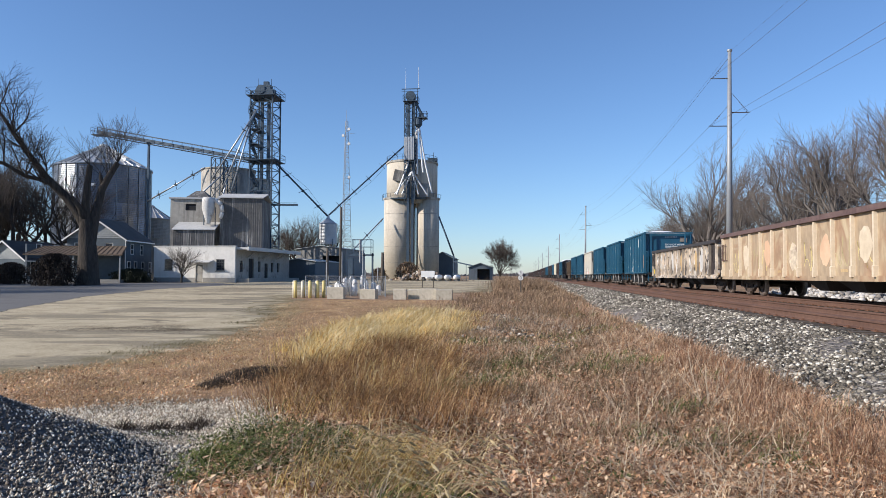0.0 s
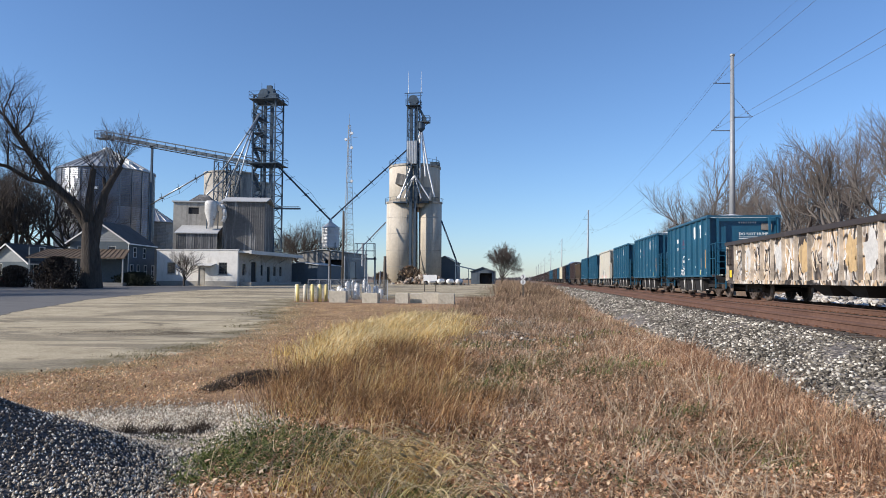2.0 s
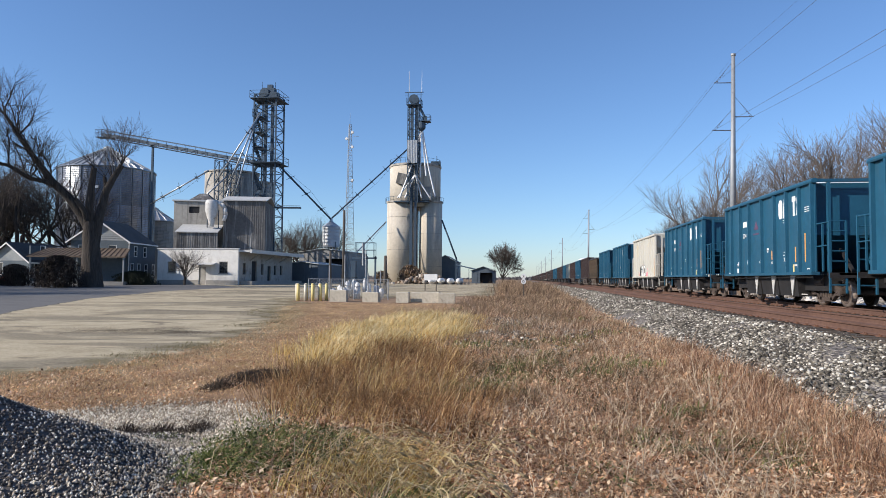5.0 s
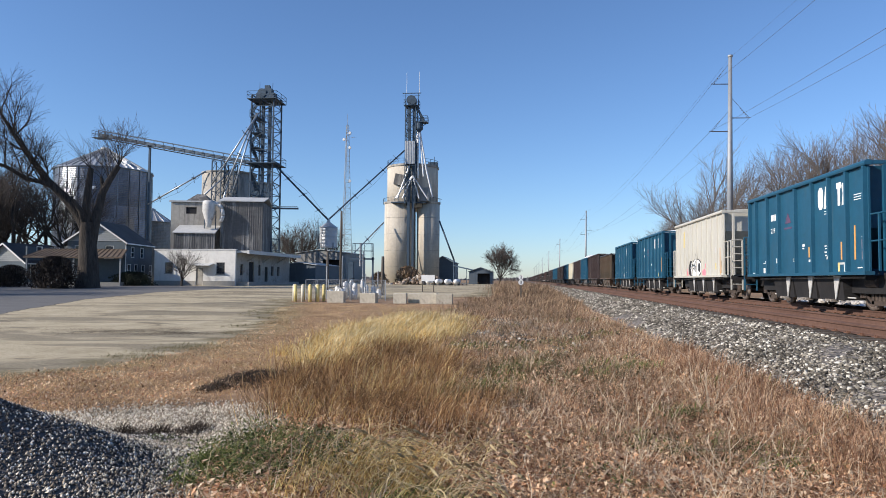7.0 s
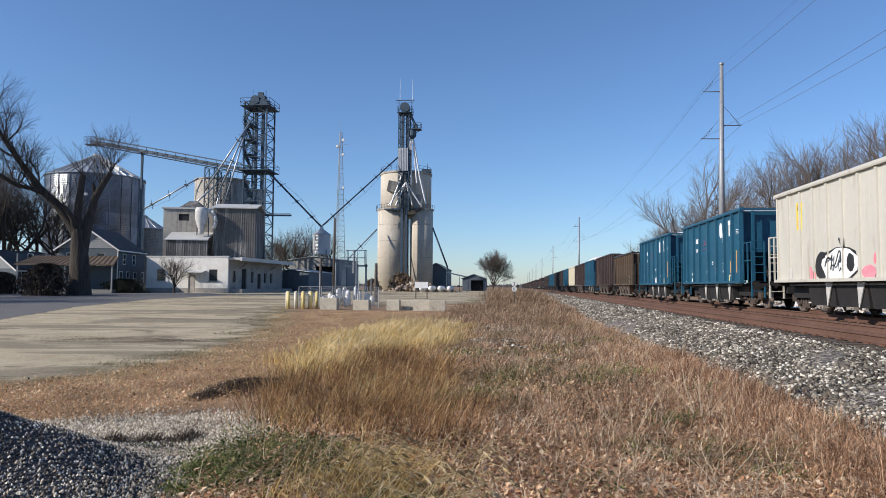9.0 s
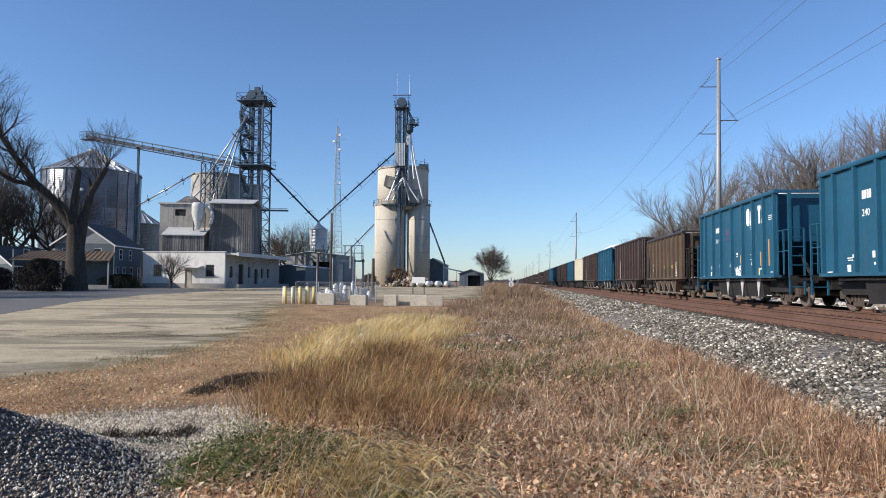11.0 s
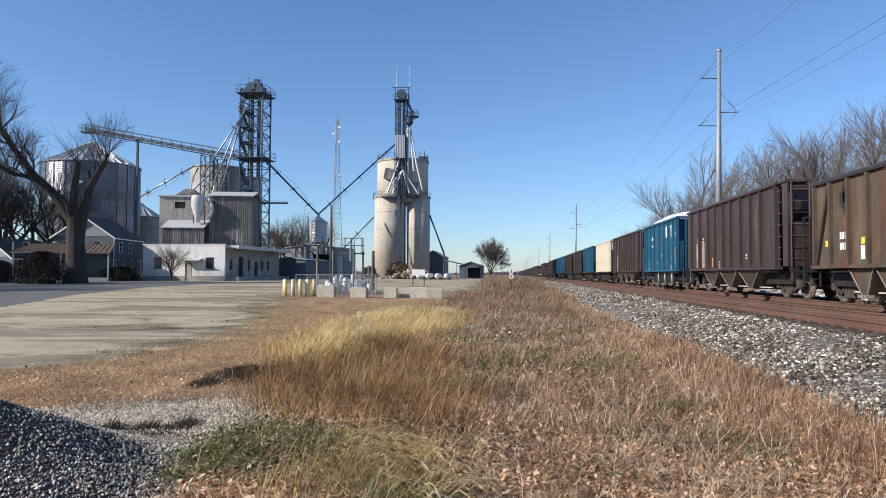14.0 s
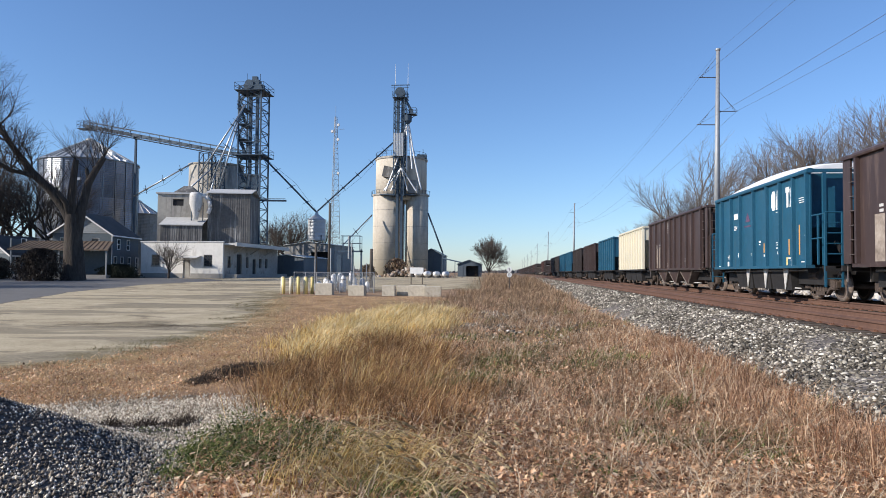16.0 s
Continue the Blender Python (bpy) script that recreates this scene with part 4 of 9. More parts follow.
def blue_marks(car, number, hw=1.66):
    """White stencils of the blue hoppers: owner's emblem as plain shapes, number, small data panels, orange stripes."""
    x = -hw - 0.002
    rnd = random.Random(number)

    def bar(name, y, z, w, h, m, out=0.0, label=""):
        part(name, Geo().box(x - out - 0.004, y - w / 2, z - h / 2, x - out, y + w / 2, z + h / 2), m, car, label)

    def shape(outline):
        part("emblem_shape", Geo().rings([[(x, p, q) for p, q in outline], [(x - 0.004, p, q) for p, q in outline]]), LETTER, car, "bold white emblem shape")
    # four bold shapes of the emblem, two on a panel
    z0, z1 = 3.06, 3.74
    shape([(3.12, z0 + 0.12), (3.02, z0), (2.84, z0), (2.76, z0 + 0.12), (2.76, z1 - 0.12), (2.84, z1), (3.02, z1), (3.12, z1 - 0.12)])
    shape([(2.72, z0), (2.34, z0), (2.46, z1), (2.60, z1)])
    shape([(1.86, z1), (1.86, z1 - 0.17), (1.78, z1 - 0.19), (1.78, z0), (1.63, z0), (1.63, z1 - 0.19), (1.56, z1 - 0.17), (1.56, z1)])
    shape([(1.53, z0), (1.36, z0), (1.24, z0 + 0.1), (1.30, (z0 + z1) / 2), (1.22, z1), (1.38, z1), (1.53, z1 - 0.1), (1.46, (z0 + z1) / 2)])
    for k in range(4):
        bar("code_bar", 7.14 - 0.125 * k, 3.17, 0.095, 0.23, LETTER)
    side_text(car, number, 0.27, 7.2, 2.6, x, LETTER, "number")
    for text, y in (("B", 7.45), ("C", 4.8), ("A", 2.25)):
        side_text(car, text, 0.15, y + 0.05, 1.5, x - 0.122, LETTER, "letter")
    for y, z, w, h in ((7.95, 1.24, 0.20, 0.24), (7.85, 1.52, 0.40, 0.035), (7.85, 1.46, 0.34, 0.035), (6.65, 1.58, 0.14, 0.22), (6.6, 1.34, 0.10, 0.08), (4.28, 2.02, 0.18, 0.10), (4.3, 1.92, 0.14, 0.05), (3.82, 1.5, 0.14, 0.10),
                       (2.5, 2.98, 0.42, 0.03), (2.5, 2.90, 0.36, 0.03), (2.52, 1.92, 0.38, 0.04), (2.5, 1.84, 0.34, 0.04), (2.52, 1.73, 0.38, 0.05), (2.5, 1.63, 0.34, 0.05), (2.4, 1.30, 0.24, 0.12), (2.4, 1.42, 0.24, 0.05),
                       (0.55, 3.26, 0.5, 0.03), (0.55, 3.19, 0.5, 0.03), (0.55, 3.12, 0.5, 0.03), (0.32, 2.06, 0.2, 0.03), (0.42, 1.22, 0.46, 0.04), (9.05, 1.15, 0.4, 0.04)):
        if rnd.random() > 0.12:
            bar("stencil", y, z, w, h * 0.8, LETTER)
    for y, z, h in ((0.78, 1.93, 0.96), (1.6, 1.73, 0.52), (3.85, 1.78, 0.34)):
        bar("orange_stripe", y, z, 0.085, h, ORANGE)
    for y, z, w, h, m in ((1.78, 1.26, 0.12, 0.26, PALEYELLOW), (1.4, 1.26, 0.12, 0.28, LETTER), (1.58, 1.36, 0.26, 0.06, PALE), (0.3, 1.86, 0.2, 0.26, PINKFADE), (0.3, 1.56, 0.2, 0.24, PINKFADE)):
        bar("data_panel", y, z, w, h, m)
    part("faded_emblem", Geo().box(x - 0.003, 5.25, 2.66, x, 5.95, 2.72).rings([[(x, 5.3, 2.86), (x, 5.85, 2.86), (x, 5.58, 3.22)], [(x - 0.003, 5.3, 2.86), (x - 0.003, 5.85, 2.86), (x - 0.003, 5.58, 3.22)]]), MAROON, car, "faded crimson emblem")


def blob(y, z, ry, rz, x, n=18, wob=0.12, seed=0):
    """A sprayed rounded patch on the near side."""
    r = random.Random(seed)
    k = [1 + r.uniform(-wob, wob) for _ in range(n)]
    a = [(x, y + ry * k[i] * math.cos(2 * math.pi * i / n), z + rz * k[i] * math.sin(2 * math.pi * i / n)) for i in range(n)]
    return a


def between(outline, y0, y1):
    """The part of an outline that lies between two upright lines."""
    for lim, s in ((y0, 1), (y1, -1)):
        out = []
        for (xa, ya, za), (xb, yb, zb) in zip(outline, outline[1:] + outline[:1]):
            ina, inb = (ya - lim) * s >= 0, (yb - lim) * s >= 0
            if ina:
                out.append((xa, ya, za))
            if ina != inb:
                u = (lim - ya) / (yb - ya)
                out.append((xa, lim, za + u * (zb - za)))
        outline = out
    return outline


def sprayed(car, name, outline, m, x, ribs=(), rib_depth=0.12):
    """Sprayed paint on a car's side, that runs on over the ribs' faces."""
    g = Geo().rings([[(x, y, z) for _, y, z in outline], [(x - 0.003, y, z) for _, y, z in outline]])
    for r in ribs:
        o = between(outline, r - 0.052, r + 0.052)
        if len(o) > 2:
            g.rings([[(x - rib_depth, y, z) for _, y, z in o], [(x - rib_depth - 0.003, y, z) for _, y, z in o]])
    part(name, g, m, car)


def scribble(car, y, z, w, h, m, x, seed, loops=4, thick=0.035):
    """A sprayed line tag: one running line with loops, as a thin ribbon of paint."""
    r = random.Random(seed)
    p1, p2, k = r.uniform(0, 6), r.uniform(0, 6), r.uniform(1.7, 2.6)
    pts = []
    for i in range(22 * loops + 1):
        u = i / (22 * loops)
        q = 2 * math.pi * loops * u
        pts.append(Vector((0, y + w * (0.5 - u) + 0.16 * w * math.sin(q + p1), z + h * (0.34 * math.sin(q * 1.0 + p2) + 0.16 * math.sin(q * k)))))
    g = Geo()
    left, right = [], []
    for i, p in enumerate(pts):
        d = (pts[min(i + 1, len(pts) - 1)] - pts[max(i - 1, 0)]).normalized()
        s = Vector((0, -d.z, d.y)) * thick * (0.35 + 0.3 * abs(math.sin(i * 0.3)))
        left.append((x, *(p + s)[1:]))
        right.append((x, *(p - s)[1:]))
    for i in range(len(pts) - 1):
        g.quad(left[i], left[i + 1], right[i + 1], right[i])
    part("sprayed_line", g, m, car)


def code_blocks(car, y, z, rows, h, m, x):
    """Unreadable codes: a row of short bars for each line."""
    for j, n in enumerate(rows):
        for i in range(n):
            yb = y - i * h * 0.72
            part("code_bar", Geo().box(x - 0.004, yb - h * 0.5, z - j * h * 1.5, x, yb, z - j * h * 1.5 + h), m, car)


def gondola(start, length, paint_, label, top, bottom=0.95, ribs=13, hw=1.62, near=True, rim_m=RUST, load=None, rib_m=None):
    car = thing("gondola_car", (TRACK_FAR, start, RAIL_TOP), label, "gondola car", "cars of the freight train")
    L = length
    for s in (-1, 1):
        x0, x1 = sorted((s * hw, s * (hw - 0.05)))
        part("side_wall", Geo().box(x0, 0, bottom, x1, L, top), paint_, car)
        x0, x1 = sorted((s * (hw + 0.13), s * (hw - 0.06)))
        part("top_rim", Geo().box(x0, -0.05, top - 0.04, x1, L + 0.05, top + 0.12), rim_m, car)
    for y in (0.0, L - 0.06):
        part("end_wall", Geo().box(-hw + 0.05, y, bottom, hw - 0.05, y + 0.06, top), paint_, car)
        part("end_rim", Geo().box(-hw + 0.06, y - 0.04, top, hw - 0.06, y + 0.1, top + 0.11), rim_m, car)
    part("floor", Geo().box(-hw + 0.05, 0.06, bottom, hw - 0.05, L - 0.06, bottom + 0.08), GRIMESHADE, car)
    rib = Geo().rings([[(-0.13, -0.048, bottom + 0.02), (-0.13, 0.048, bottom + 0.02), (0, 0.055, bottom + 0.02), (0, -0.055, bottom + 0.02)],
                       [(-0.13, -0.048, bottom + 0.32), (-0.13, 0.048, bottom + 0.32), (0, 0.055, bottom + 0.32), (0, -0.055, bottom + 0.32)],
                       [(-0.10, -0.04, bottom + 0.34), (-0.10, 0.04, bottom + 0.34), (0, 0.05, bottom + 0.34), (0, -0.05, bottom + 0.34)],
                       [(-0.10, -0.04, top - 0.06), (-0.10, 0.04, top - 0.06), (0, 0.05, top - 0.06), (0, -0.05, top - 0.06)]]).mesh("rib", rib_m or rim_m)
    for i in range(ribs):
        y = 0.1 + (L - 0.2) * i / (ribs - 1)
        part("rib", rib, None, car, at=(-hw, y, 0))
        if near:
            part("rib", rib, None, car, at=pose(hw, y, 0, 0, 0, 180))
    for s in (-1, 1):
        x0, x1 = sorted((s * (hw + 0.06), s * (hw - 0.1)))
        part("side_sill", Geo().box(x0, 0, bottom - 0.1, x1, L, bottom + 0.06), paint_, car)
    part("centre_sill", Geo().box(-0.35, -0.4, 0.6, 0.35, L + 0.4, 0.98), GRIMESHADE, car)
    for i in range(4):
        yc = 3.4 + (L - 6.8) * (i + 0.5) / 4
        part("underframe_bay", Geo().rings([[(-1.4, yc - 0.75, bottom - 0.1), (1.4, yc - 0.75, bottom - 0.1), (1.4, yc + 0.75, bottom - 0.1), (-1.4, yc + 0.75, bottom - 0.1)],
                                            [(-1.1, yc - 0.35, 0.35), (1.1, yc - 0.35, 0.35), (1.1, yc + 0.35, 0.35), (-1.1, yc + 0.35, 0.35)]]), GRIMESHADE, car) if i in (0, 1) and near else None
    if load:
        rings = []
        for j in range(13):
            y = 0.15 + (L - 0.3) * j / 12
            e = 0.25 + 0.75 * abs(math.sin(j * 1.7))
            rings.append([(x * (hw - 0.08), y, top - 0.25 + 0.42 * e * (1 - x * x)) for x in (-1, -0.6, 0, 0.6, 1)] + [(hw - 0.08, y, top - 0.6), (-hw + 0.08, y, top - 0.6)])
        part("load", Geo().rings(rings), load, car, "pale load showing over the rim", smooth=True)
    for y, d in ((0, -1), (L, 1)):
        part("coupler", shared()["coupler"], None, car, at=pose(0, y + d * 0.35, 0, 0, 0, 0 if d < 0 else 180))
        if near:
            g = Geo()
            for z in (bottom + 0.75, bottom + 1.1, bottom + 1.45):
                g.tube((-hw - 0.1, y - d * 0.17, z), (-hw - 0.1, y - d * 0.62, z), 0.016, n=6)
            for q in (0.17, 0.62):
                g.tube((-hw - 0.1, y - d * q, bottom + 0.72), (-hw - 0.1, y - d * q, bottom + 1.48), 0.018, n=6)
                g.tube((-hw - 0.1, y - d * q, bottom + 0.75), (-hw, y - d * q, bottom + 0.75), 0.014, n=6)
            part("ladder", g, rim_m, car)
            e = Geo()
            for x in np.linspace(-hw + 0.2, hw - 0.2, 5):
                e.box(x - 0.05, min(y, y + d * 0.10), bottom + 0.1, x + 0.05, max(y, y + d * 0.10), top - 0.05)
            for z in np.linspace(bottom + 0.5, top - 0.4, 4):
                e.box(-hw + 0.1, min(y, y + d * 0.07), z - 0.05, hw - 0.1, max(y, y + d * 0.07), z + 0.05)
            part("end_bracing", e, rim_m, car)
    running_gear(car, 1.75, L - 1.75, near)
    moving.append((car, start))
    return car


def train():
    g = gondola(16.5, 16.3, TANGRAF, "tan gondola car with faded sprayed lettering and plum brown rim", 2.60, bottom=0.78, ribs=14, rim_m=PLUMRIM, rib_m=TANRIB)
    code_blocks(g, 14.75, 2.05, (5, 5), 0.16, FADEBROWN, -1.622)
    bay = 16.1 / 13
    for i in range(12):
        yb = 0.1 + bay * (i + 0.5)
        scribble(g, yb, (1.55, 1.75, 1.45)[i % 3], 0.85, 1.0, (FADEOLIVE, FADEBROWN, PALEYELLOW)[i % 3], -1.623, i, 2, 0.03)
        if i % 2 == 0:
            sprayed(g, "sprayed_patch", blob(yb, 1.5 + 0.1 * (i % 3), 0.34, 0.5, 0, seed=i + 70), (FADEPEACH, TANRIB)[i // 2 % 2], -1.6215)
    for i in (0, 3, 7, 11):
        yb = 0.1 + bay * (i + 0.5)
        part("reflector", Geo().box(-1.626, yb - 0.22, 0.95, -1.621, yb + 0.22, 1.03), OCHRE, g)
    g = gondola(33.7, 15.9, MIXGRAF, "dark gondola car covered with peeling sprayed lettering", 2.44, bottom=0.80, ribs=15, rim_m=DARKBROWN, load=COVER, rib_m=RIBGRAF)
    part("reflector", Geo().box(-1.632, 15.35, 0.98, -1.625, 15.65, 1.3), YELLOW, g)
    part("bare_panel", Geo().box(-1.624, 14.7, 0.9, -1.6205, 15.76, 2.36), DARKBROWN, g, "dark unsprayed end panel")
    part("bare_panel", Geo().box(-1.624, 0.14, 0.9, -1.6205, 1.18, 2.36), DARKBROWN, g, "dark unsprayed end panel")
    code_blocks(g, 15.0, 2.0, (4, 5), 0.17, LETTER, -1.626)
    bay = 15.7 / 14
    for i in range(1, 13):
        yb = 0.1 + bay * (i + 0.5)
        scribble(g, yb, 1.62, 0.95, 1.1, (PALE, TANRIB, DARKBROWN, LETTER)[i % 4], -1.626, 40 + i, 2, 0.06)
        if i % 2:
            scribble(g, yb, 1.4, 0.85, 0.9, (DARKBROWN, OCHRE)[i % 4 // 2], -1.628, 60 + i, 2, 0.04)
    for i in (2, 3, 6, 8, 11):
        yb = 0.1 + bay * (i + 0.5)
        sprayed(g, "sprayed_patch", blob(yb, 1.65, 0.36, 0.55, 0, wob=0.3, seed=i), (OCHRE, TANRIB, PALE)[i % 3], -1.6245)
    for start, number in ((52.6, "211"), (65.75, "274"), (79.2, "219")):
        first = number == "211"
        car = hopper(start, 9.5, BLUE, "blue open hopper car with white stencils" if not first else "blue open hopper car with white stencils and a sprayed tag", cover=COVER if number != "219" else None)
        blue_marks(car, number)
        if first:
            x = -1.664
            for i, (y, z, a, b) in enumerate(((5.45, 1.85, 0.34, 0.40), (6.05, 1.25, 0.36, 0.22), (5.6, 1.22, 0.25, 0.2))):
                o, q = blob(y, z, a, b, x, wob=0.05, seed=i), blob(y, z, a - 0.05, b - 0.05, x, wob=0.05, seed=i)
                geo = Geo()
                n = len(o)
                geo.v = [(x - 0.003, y_, z_) for _, y_, z_ in o + q]
                geo.f = [(k, (k + 1) % n, n + (k + 1) % n, n + k) for k in range(n)]
                part("sprayed_outline", geo, LETTER, car)
            for y in (5.34, 5.58):
                sprayed(car, "sprayed_dot", blob(y, 1.92, 0.05, 0.075, x, n=10, seed=3), LETTER, x)
            scribble(car, 5.75, 1.28, 1.2, 0.4, LETTER, x - 0.002, 5, 3, 0.03)
            # stencilled warning on the end wall
            part("warning_lettering", lettering("DO NOT HUMP", 0.2, LETTER), None, car, at=pose(-0.15, 0.296, 3.12, 0, 0, 90))
            g = Geo()
            for k in range(3):
                g.box(-0.15, 0.294, 3.02 - 0.09 * k, 0.75 - 0.2 * k, 0.299, 3.05 - 0.09 * k)
            part("code_bars", g, LETTER, car)
            g = Geo()
            for k in range(8):
                g.box(-0.15 + 0.11 * k, 0.294, 3.72, -0.08 + 0.11 * k, 0.299, 3.80)
            part("code_bars", g, PALE, car)
            part("end_plate", Geo().box(0.95, 0.24, 3.38, 1.45, 0.27, 3.72, Matrix.Rotation(radians(6), 4, "Y") @ Matrix.Translation((-0.4, 0, 0.1))), DUSTY, car, "tilted grey placard board")
    w = hopper(92.4, 9.65, WHITECAR, "white covered hopper car with black and pink sprayed tag", ribs=11, top=4.0, cover=WHITECAR, chutes=3, heap=0.45, full=True, frame_m=WHITECAR)
    x = -1.664
    part("code_panel", Geo().box(x - 0.003, 7.55, 2.72, x, 7.98, 3.62), YELLOW, w, "yellow code panel")
    for k in range(3):
        part("code_bar", Geo().box(x - 0.006, 7.62, 2.82 + 0.08 * k, x, 7.9, 2.86 + 0.08 * k), ORANGE, w)
    scribble(w, 7.76, 3.42, 0.26, 0.26, BLACK, x - 0.007, 31, 2, 0.025)
    for y, z, w_, h, m in ((1.3, 2.32, 0.3, 0.26, PALE), (1.3, 1.55, 0.24, 0.3, PALEYELLOW), (1.1, 1.6, 0.14, 0.5, PINKFADE), (2.25, 1.3, 0.2, 0.34, PALE), (0.62, 1.75, 0.08, 1.3, ORANGE), (0.42, 1.5, 0.06, 0.6, OCHRE), (2.95, 1.45, 0.06, 0.7, OCHRE), (8.55, 1.3, 0.3, 0.34, PALE)):
        part("data_panel", Geo().box(x - 0.004, y - w_ / 2, z - h / 2, x, y + w_ / 2, z + h / 2), m, w)
    rib_y = [0.08 + 9.49 * j / 10 for j in range(11)]
    for i, (y, z, a, b, m) in enumerate(((6.2, 1.5, 0.42, 0.44, BLACK), (5.05, 1.52, 1.16, 0.50, BLACK), (5.03, 1.52, 1.11, 0.45, LETTER), (4.4, 1.55, 0.22, 0.26, BLACK),
                                          (6.8, 1.2, 0.2, 0.17, PINK), (6.95, 1.38, 0.08, 0.12, PINK), (3.4, 1.25, 0.36, 0.2, PINK), (3.05, 1.6, 0.1, 0.16, PINK))):
        sprayed(w, "sprayed_patch", blob(y, z, a, b, x, wob=0.08, seed=i), m, x - 0.003 * i, rib_y, 0.05)
    scribble(w, 5.2, 1.6, 1.0, 0.6, BLACK, x - 0.08, 25, 2, 0.05)
    scribble(w, 4.85, 2.1, 0.3, 0.34, BLACK, x - 0.03, 28, 1, 0.035)
    for start, number in ((105.8, "240"), (118.85, "131")):
        car = hopper(start, 9.5, BLUE, "blue open hopper car with white stencils", cover=COVER)
        blue_marks(car, number)
        if number == "131":
            scribble(car, 4.1, 1.3, 0.95, 0.4, LETTER, -1.666, 9, 4, 0.05)
            scribble(car, 4.05, 1.3, 0.8, 0.35, LETTER, -1.667, 12, 3, 0.05)
    car = hopper(131.9, 9.55, RUSTGREEN, "rusty brown open hopper car with yellow reflectors", ribs=10, top=3.54, cover=COVER, chute_m=RUSTGREEN, rim_m=DARKBROWN, vee=4, heap=0.35)
    x = -1.664
    part("diagonal_brace", Geo().bar((-1.70, 9.35, 1.15), (-1.70, 8.5, 3.5), 0.10), DARKBROWN, car)
    for y in (8.7, 6.62, 4.69, 2.67, 1.49):
        part("reflector", Geo().box(x - 0.004, y - 0.17, 1.66, x, y + 0.17, 1.84), YELLOW, car)
    code_blocks(car, 7.98, 1.84, (4, 4), 0.2, LETTER, x)
    part("stencil", Geo().box(x - 0.004, 6.5, 1.25, x, 6.82, 1.62), LETTER, car)
    for y, z, a, b, m in ((7.66, 2.95, 0.26, 0.42, BLACK), (7.62, 3.0, 0.15, 0.24, PINKFADE), (7.6, 2.3, 0.22, 0.2, RUST), (2.6, 2.6, 0.3, 0.35, BLACK), (3.7, 2.75, 0.2, 0.3, BLACK)):
        sprayed(car, "worn_patch", blob(y, z, a, b, x, wob=0.3, seed=int(y * 7)), m, x + 0.002)
    for a0, a1, b0, b1 in ((1.86, 1.82, 1.2, 1.96), (1.5, 1.46, 1.2, 1.96), (1.82, 1.5, 1.92, 1.96), (1.82, 1.5, 1.56, 1.60), (1.82, 1.5, 1.2, 1.24), (1.72, 1.60, 1.3, 1.5)):
        part("stencil", Geo().box(x - 0.006, a1, b0, x - 0.002, a0, b1), LETTER, car)
    for start, L in ((144.35, 11.5), (170.6, 12.1)):
        car = hopper(start, L, BROWN, "dark brown open hopper car with white stencils", ribs=BROWN_RIBS, top=3.98, chute_m=BROWN, vee=3, cage=True)
        for y, z, w_, h in ((7.3, 3.55, 0.2, 0.7), (5.4, 3.55, 0.2, 0.7), (9.4, 2.5, 0.3, 0.2), (10.3, 2.5, 0.3, 0.2), (7.3, 1.3, 0.12, 0.4), (6.8, 1.3, 0.12, 0.4), (3.3, 1.6, 0.24, 0.3)):
            g = Geo()
            for q in range(max(2, int(h / 0.13))):
                g.box(-1.666, y - w_ * 0.32, z - h / 2 + q * 0.13, -1.662, y + w_ * 0.32, z - h / 2 + q * 0.13 + 0.075)
            part("stencil", g, PALE, car)
        part("number_patch", Geo().box(-1.666, 10.12, 1.16, -1.662, 10.62, 2.36), PATCHTAN, car, "pale weathered number patch")
        part("number_patch", Geo().box(-1.666, 9.18, 1.16, -1.662, 9.6, 2.4), PATCHTAN, car, "pale weathered number patch")
        part("orange_stripe", Geo().box(-1.666, 7.82, 1.18, -1.662, 7.92, 1.62), ORANGE, car)
    car = hopper(158.75, 9.45, BLUE, "blue hopper car heaped with a white load", cover=COVER, heap=0.72, full=True)
    blue_marks(car, "204")
    # the far part of the train, always small
    y = 185.1
    rnd = random.Random(4)
    rest = "cream blue brown dark blue blue dark brown gon dark red tank gon dark brown red gon dark brown dark gon".split()
    for i, k in enumerate(rest + ["dark", "brown", "gon", "dark", "red"] * 5):
        if k in ("gon", "tank"):
            gondola(y, 15.6, CREAMCAR if k == "tank" else REDCAR, "weathered gondola car far along the train", 2.6, bottom=0.8, near=False, rim_m=DARKBROWN)
            y += 16.9
            continue
        p = {"cream": CREAMCAR, "blue": BLUE, "brown": BROWN, "dark": DARKBROWN, "red": REDCAR}[k]
        L = {"cream": 10.4, "blue": 10.0}.get(k, 11.2)
        hopper(y, L, p, {"cream": "cream", "blue": "blue", "brown": "brown", "dark": "dark brown", "red": "rust red"}[k] + " hopper car far along the train", ribs=BLUE_RIBS if k == "blue" else 11, cover=COVER if k == "blue" else (CREAMCAR if k == "cream" else None), near=False, top=4.0)
        y += L + 3.4
    return y


train()


def rock_bank():
    """Low bank of white broken rock beside the line, seen beneath the cars."""
    n = 2600
    y = rng.uniform(26, 61, n)
    u = rng.normal(0, 0.9, n)
    h = (0.45 + 0.25 * np.sin(y * 0.9) + 0.2 * np.sin(y * 2.3 + 1)) * np.clip(1 - np.abs(u) / 2.2, 0, 1)
    z = 0.1 + h * rng.uniform(0.3, 1.3, n)
    ob = new("rock_bank", stone_mesh("rock_bank", 22.0 + u, y, z, rng.uniform(0.18, 0.5, n), strands("white_broken_rock", [(0.0, (0.22, 0.20, 0.18)), (0.5, (0.44, 0.41, 0.37)), (1.0, (0.76, 0.73, 0.68))], 0.85, 0)))
    tagged(ob, "low bank of white broken rock beyond the line", "rocks", kind="stuff")


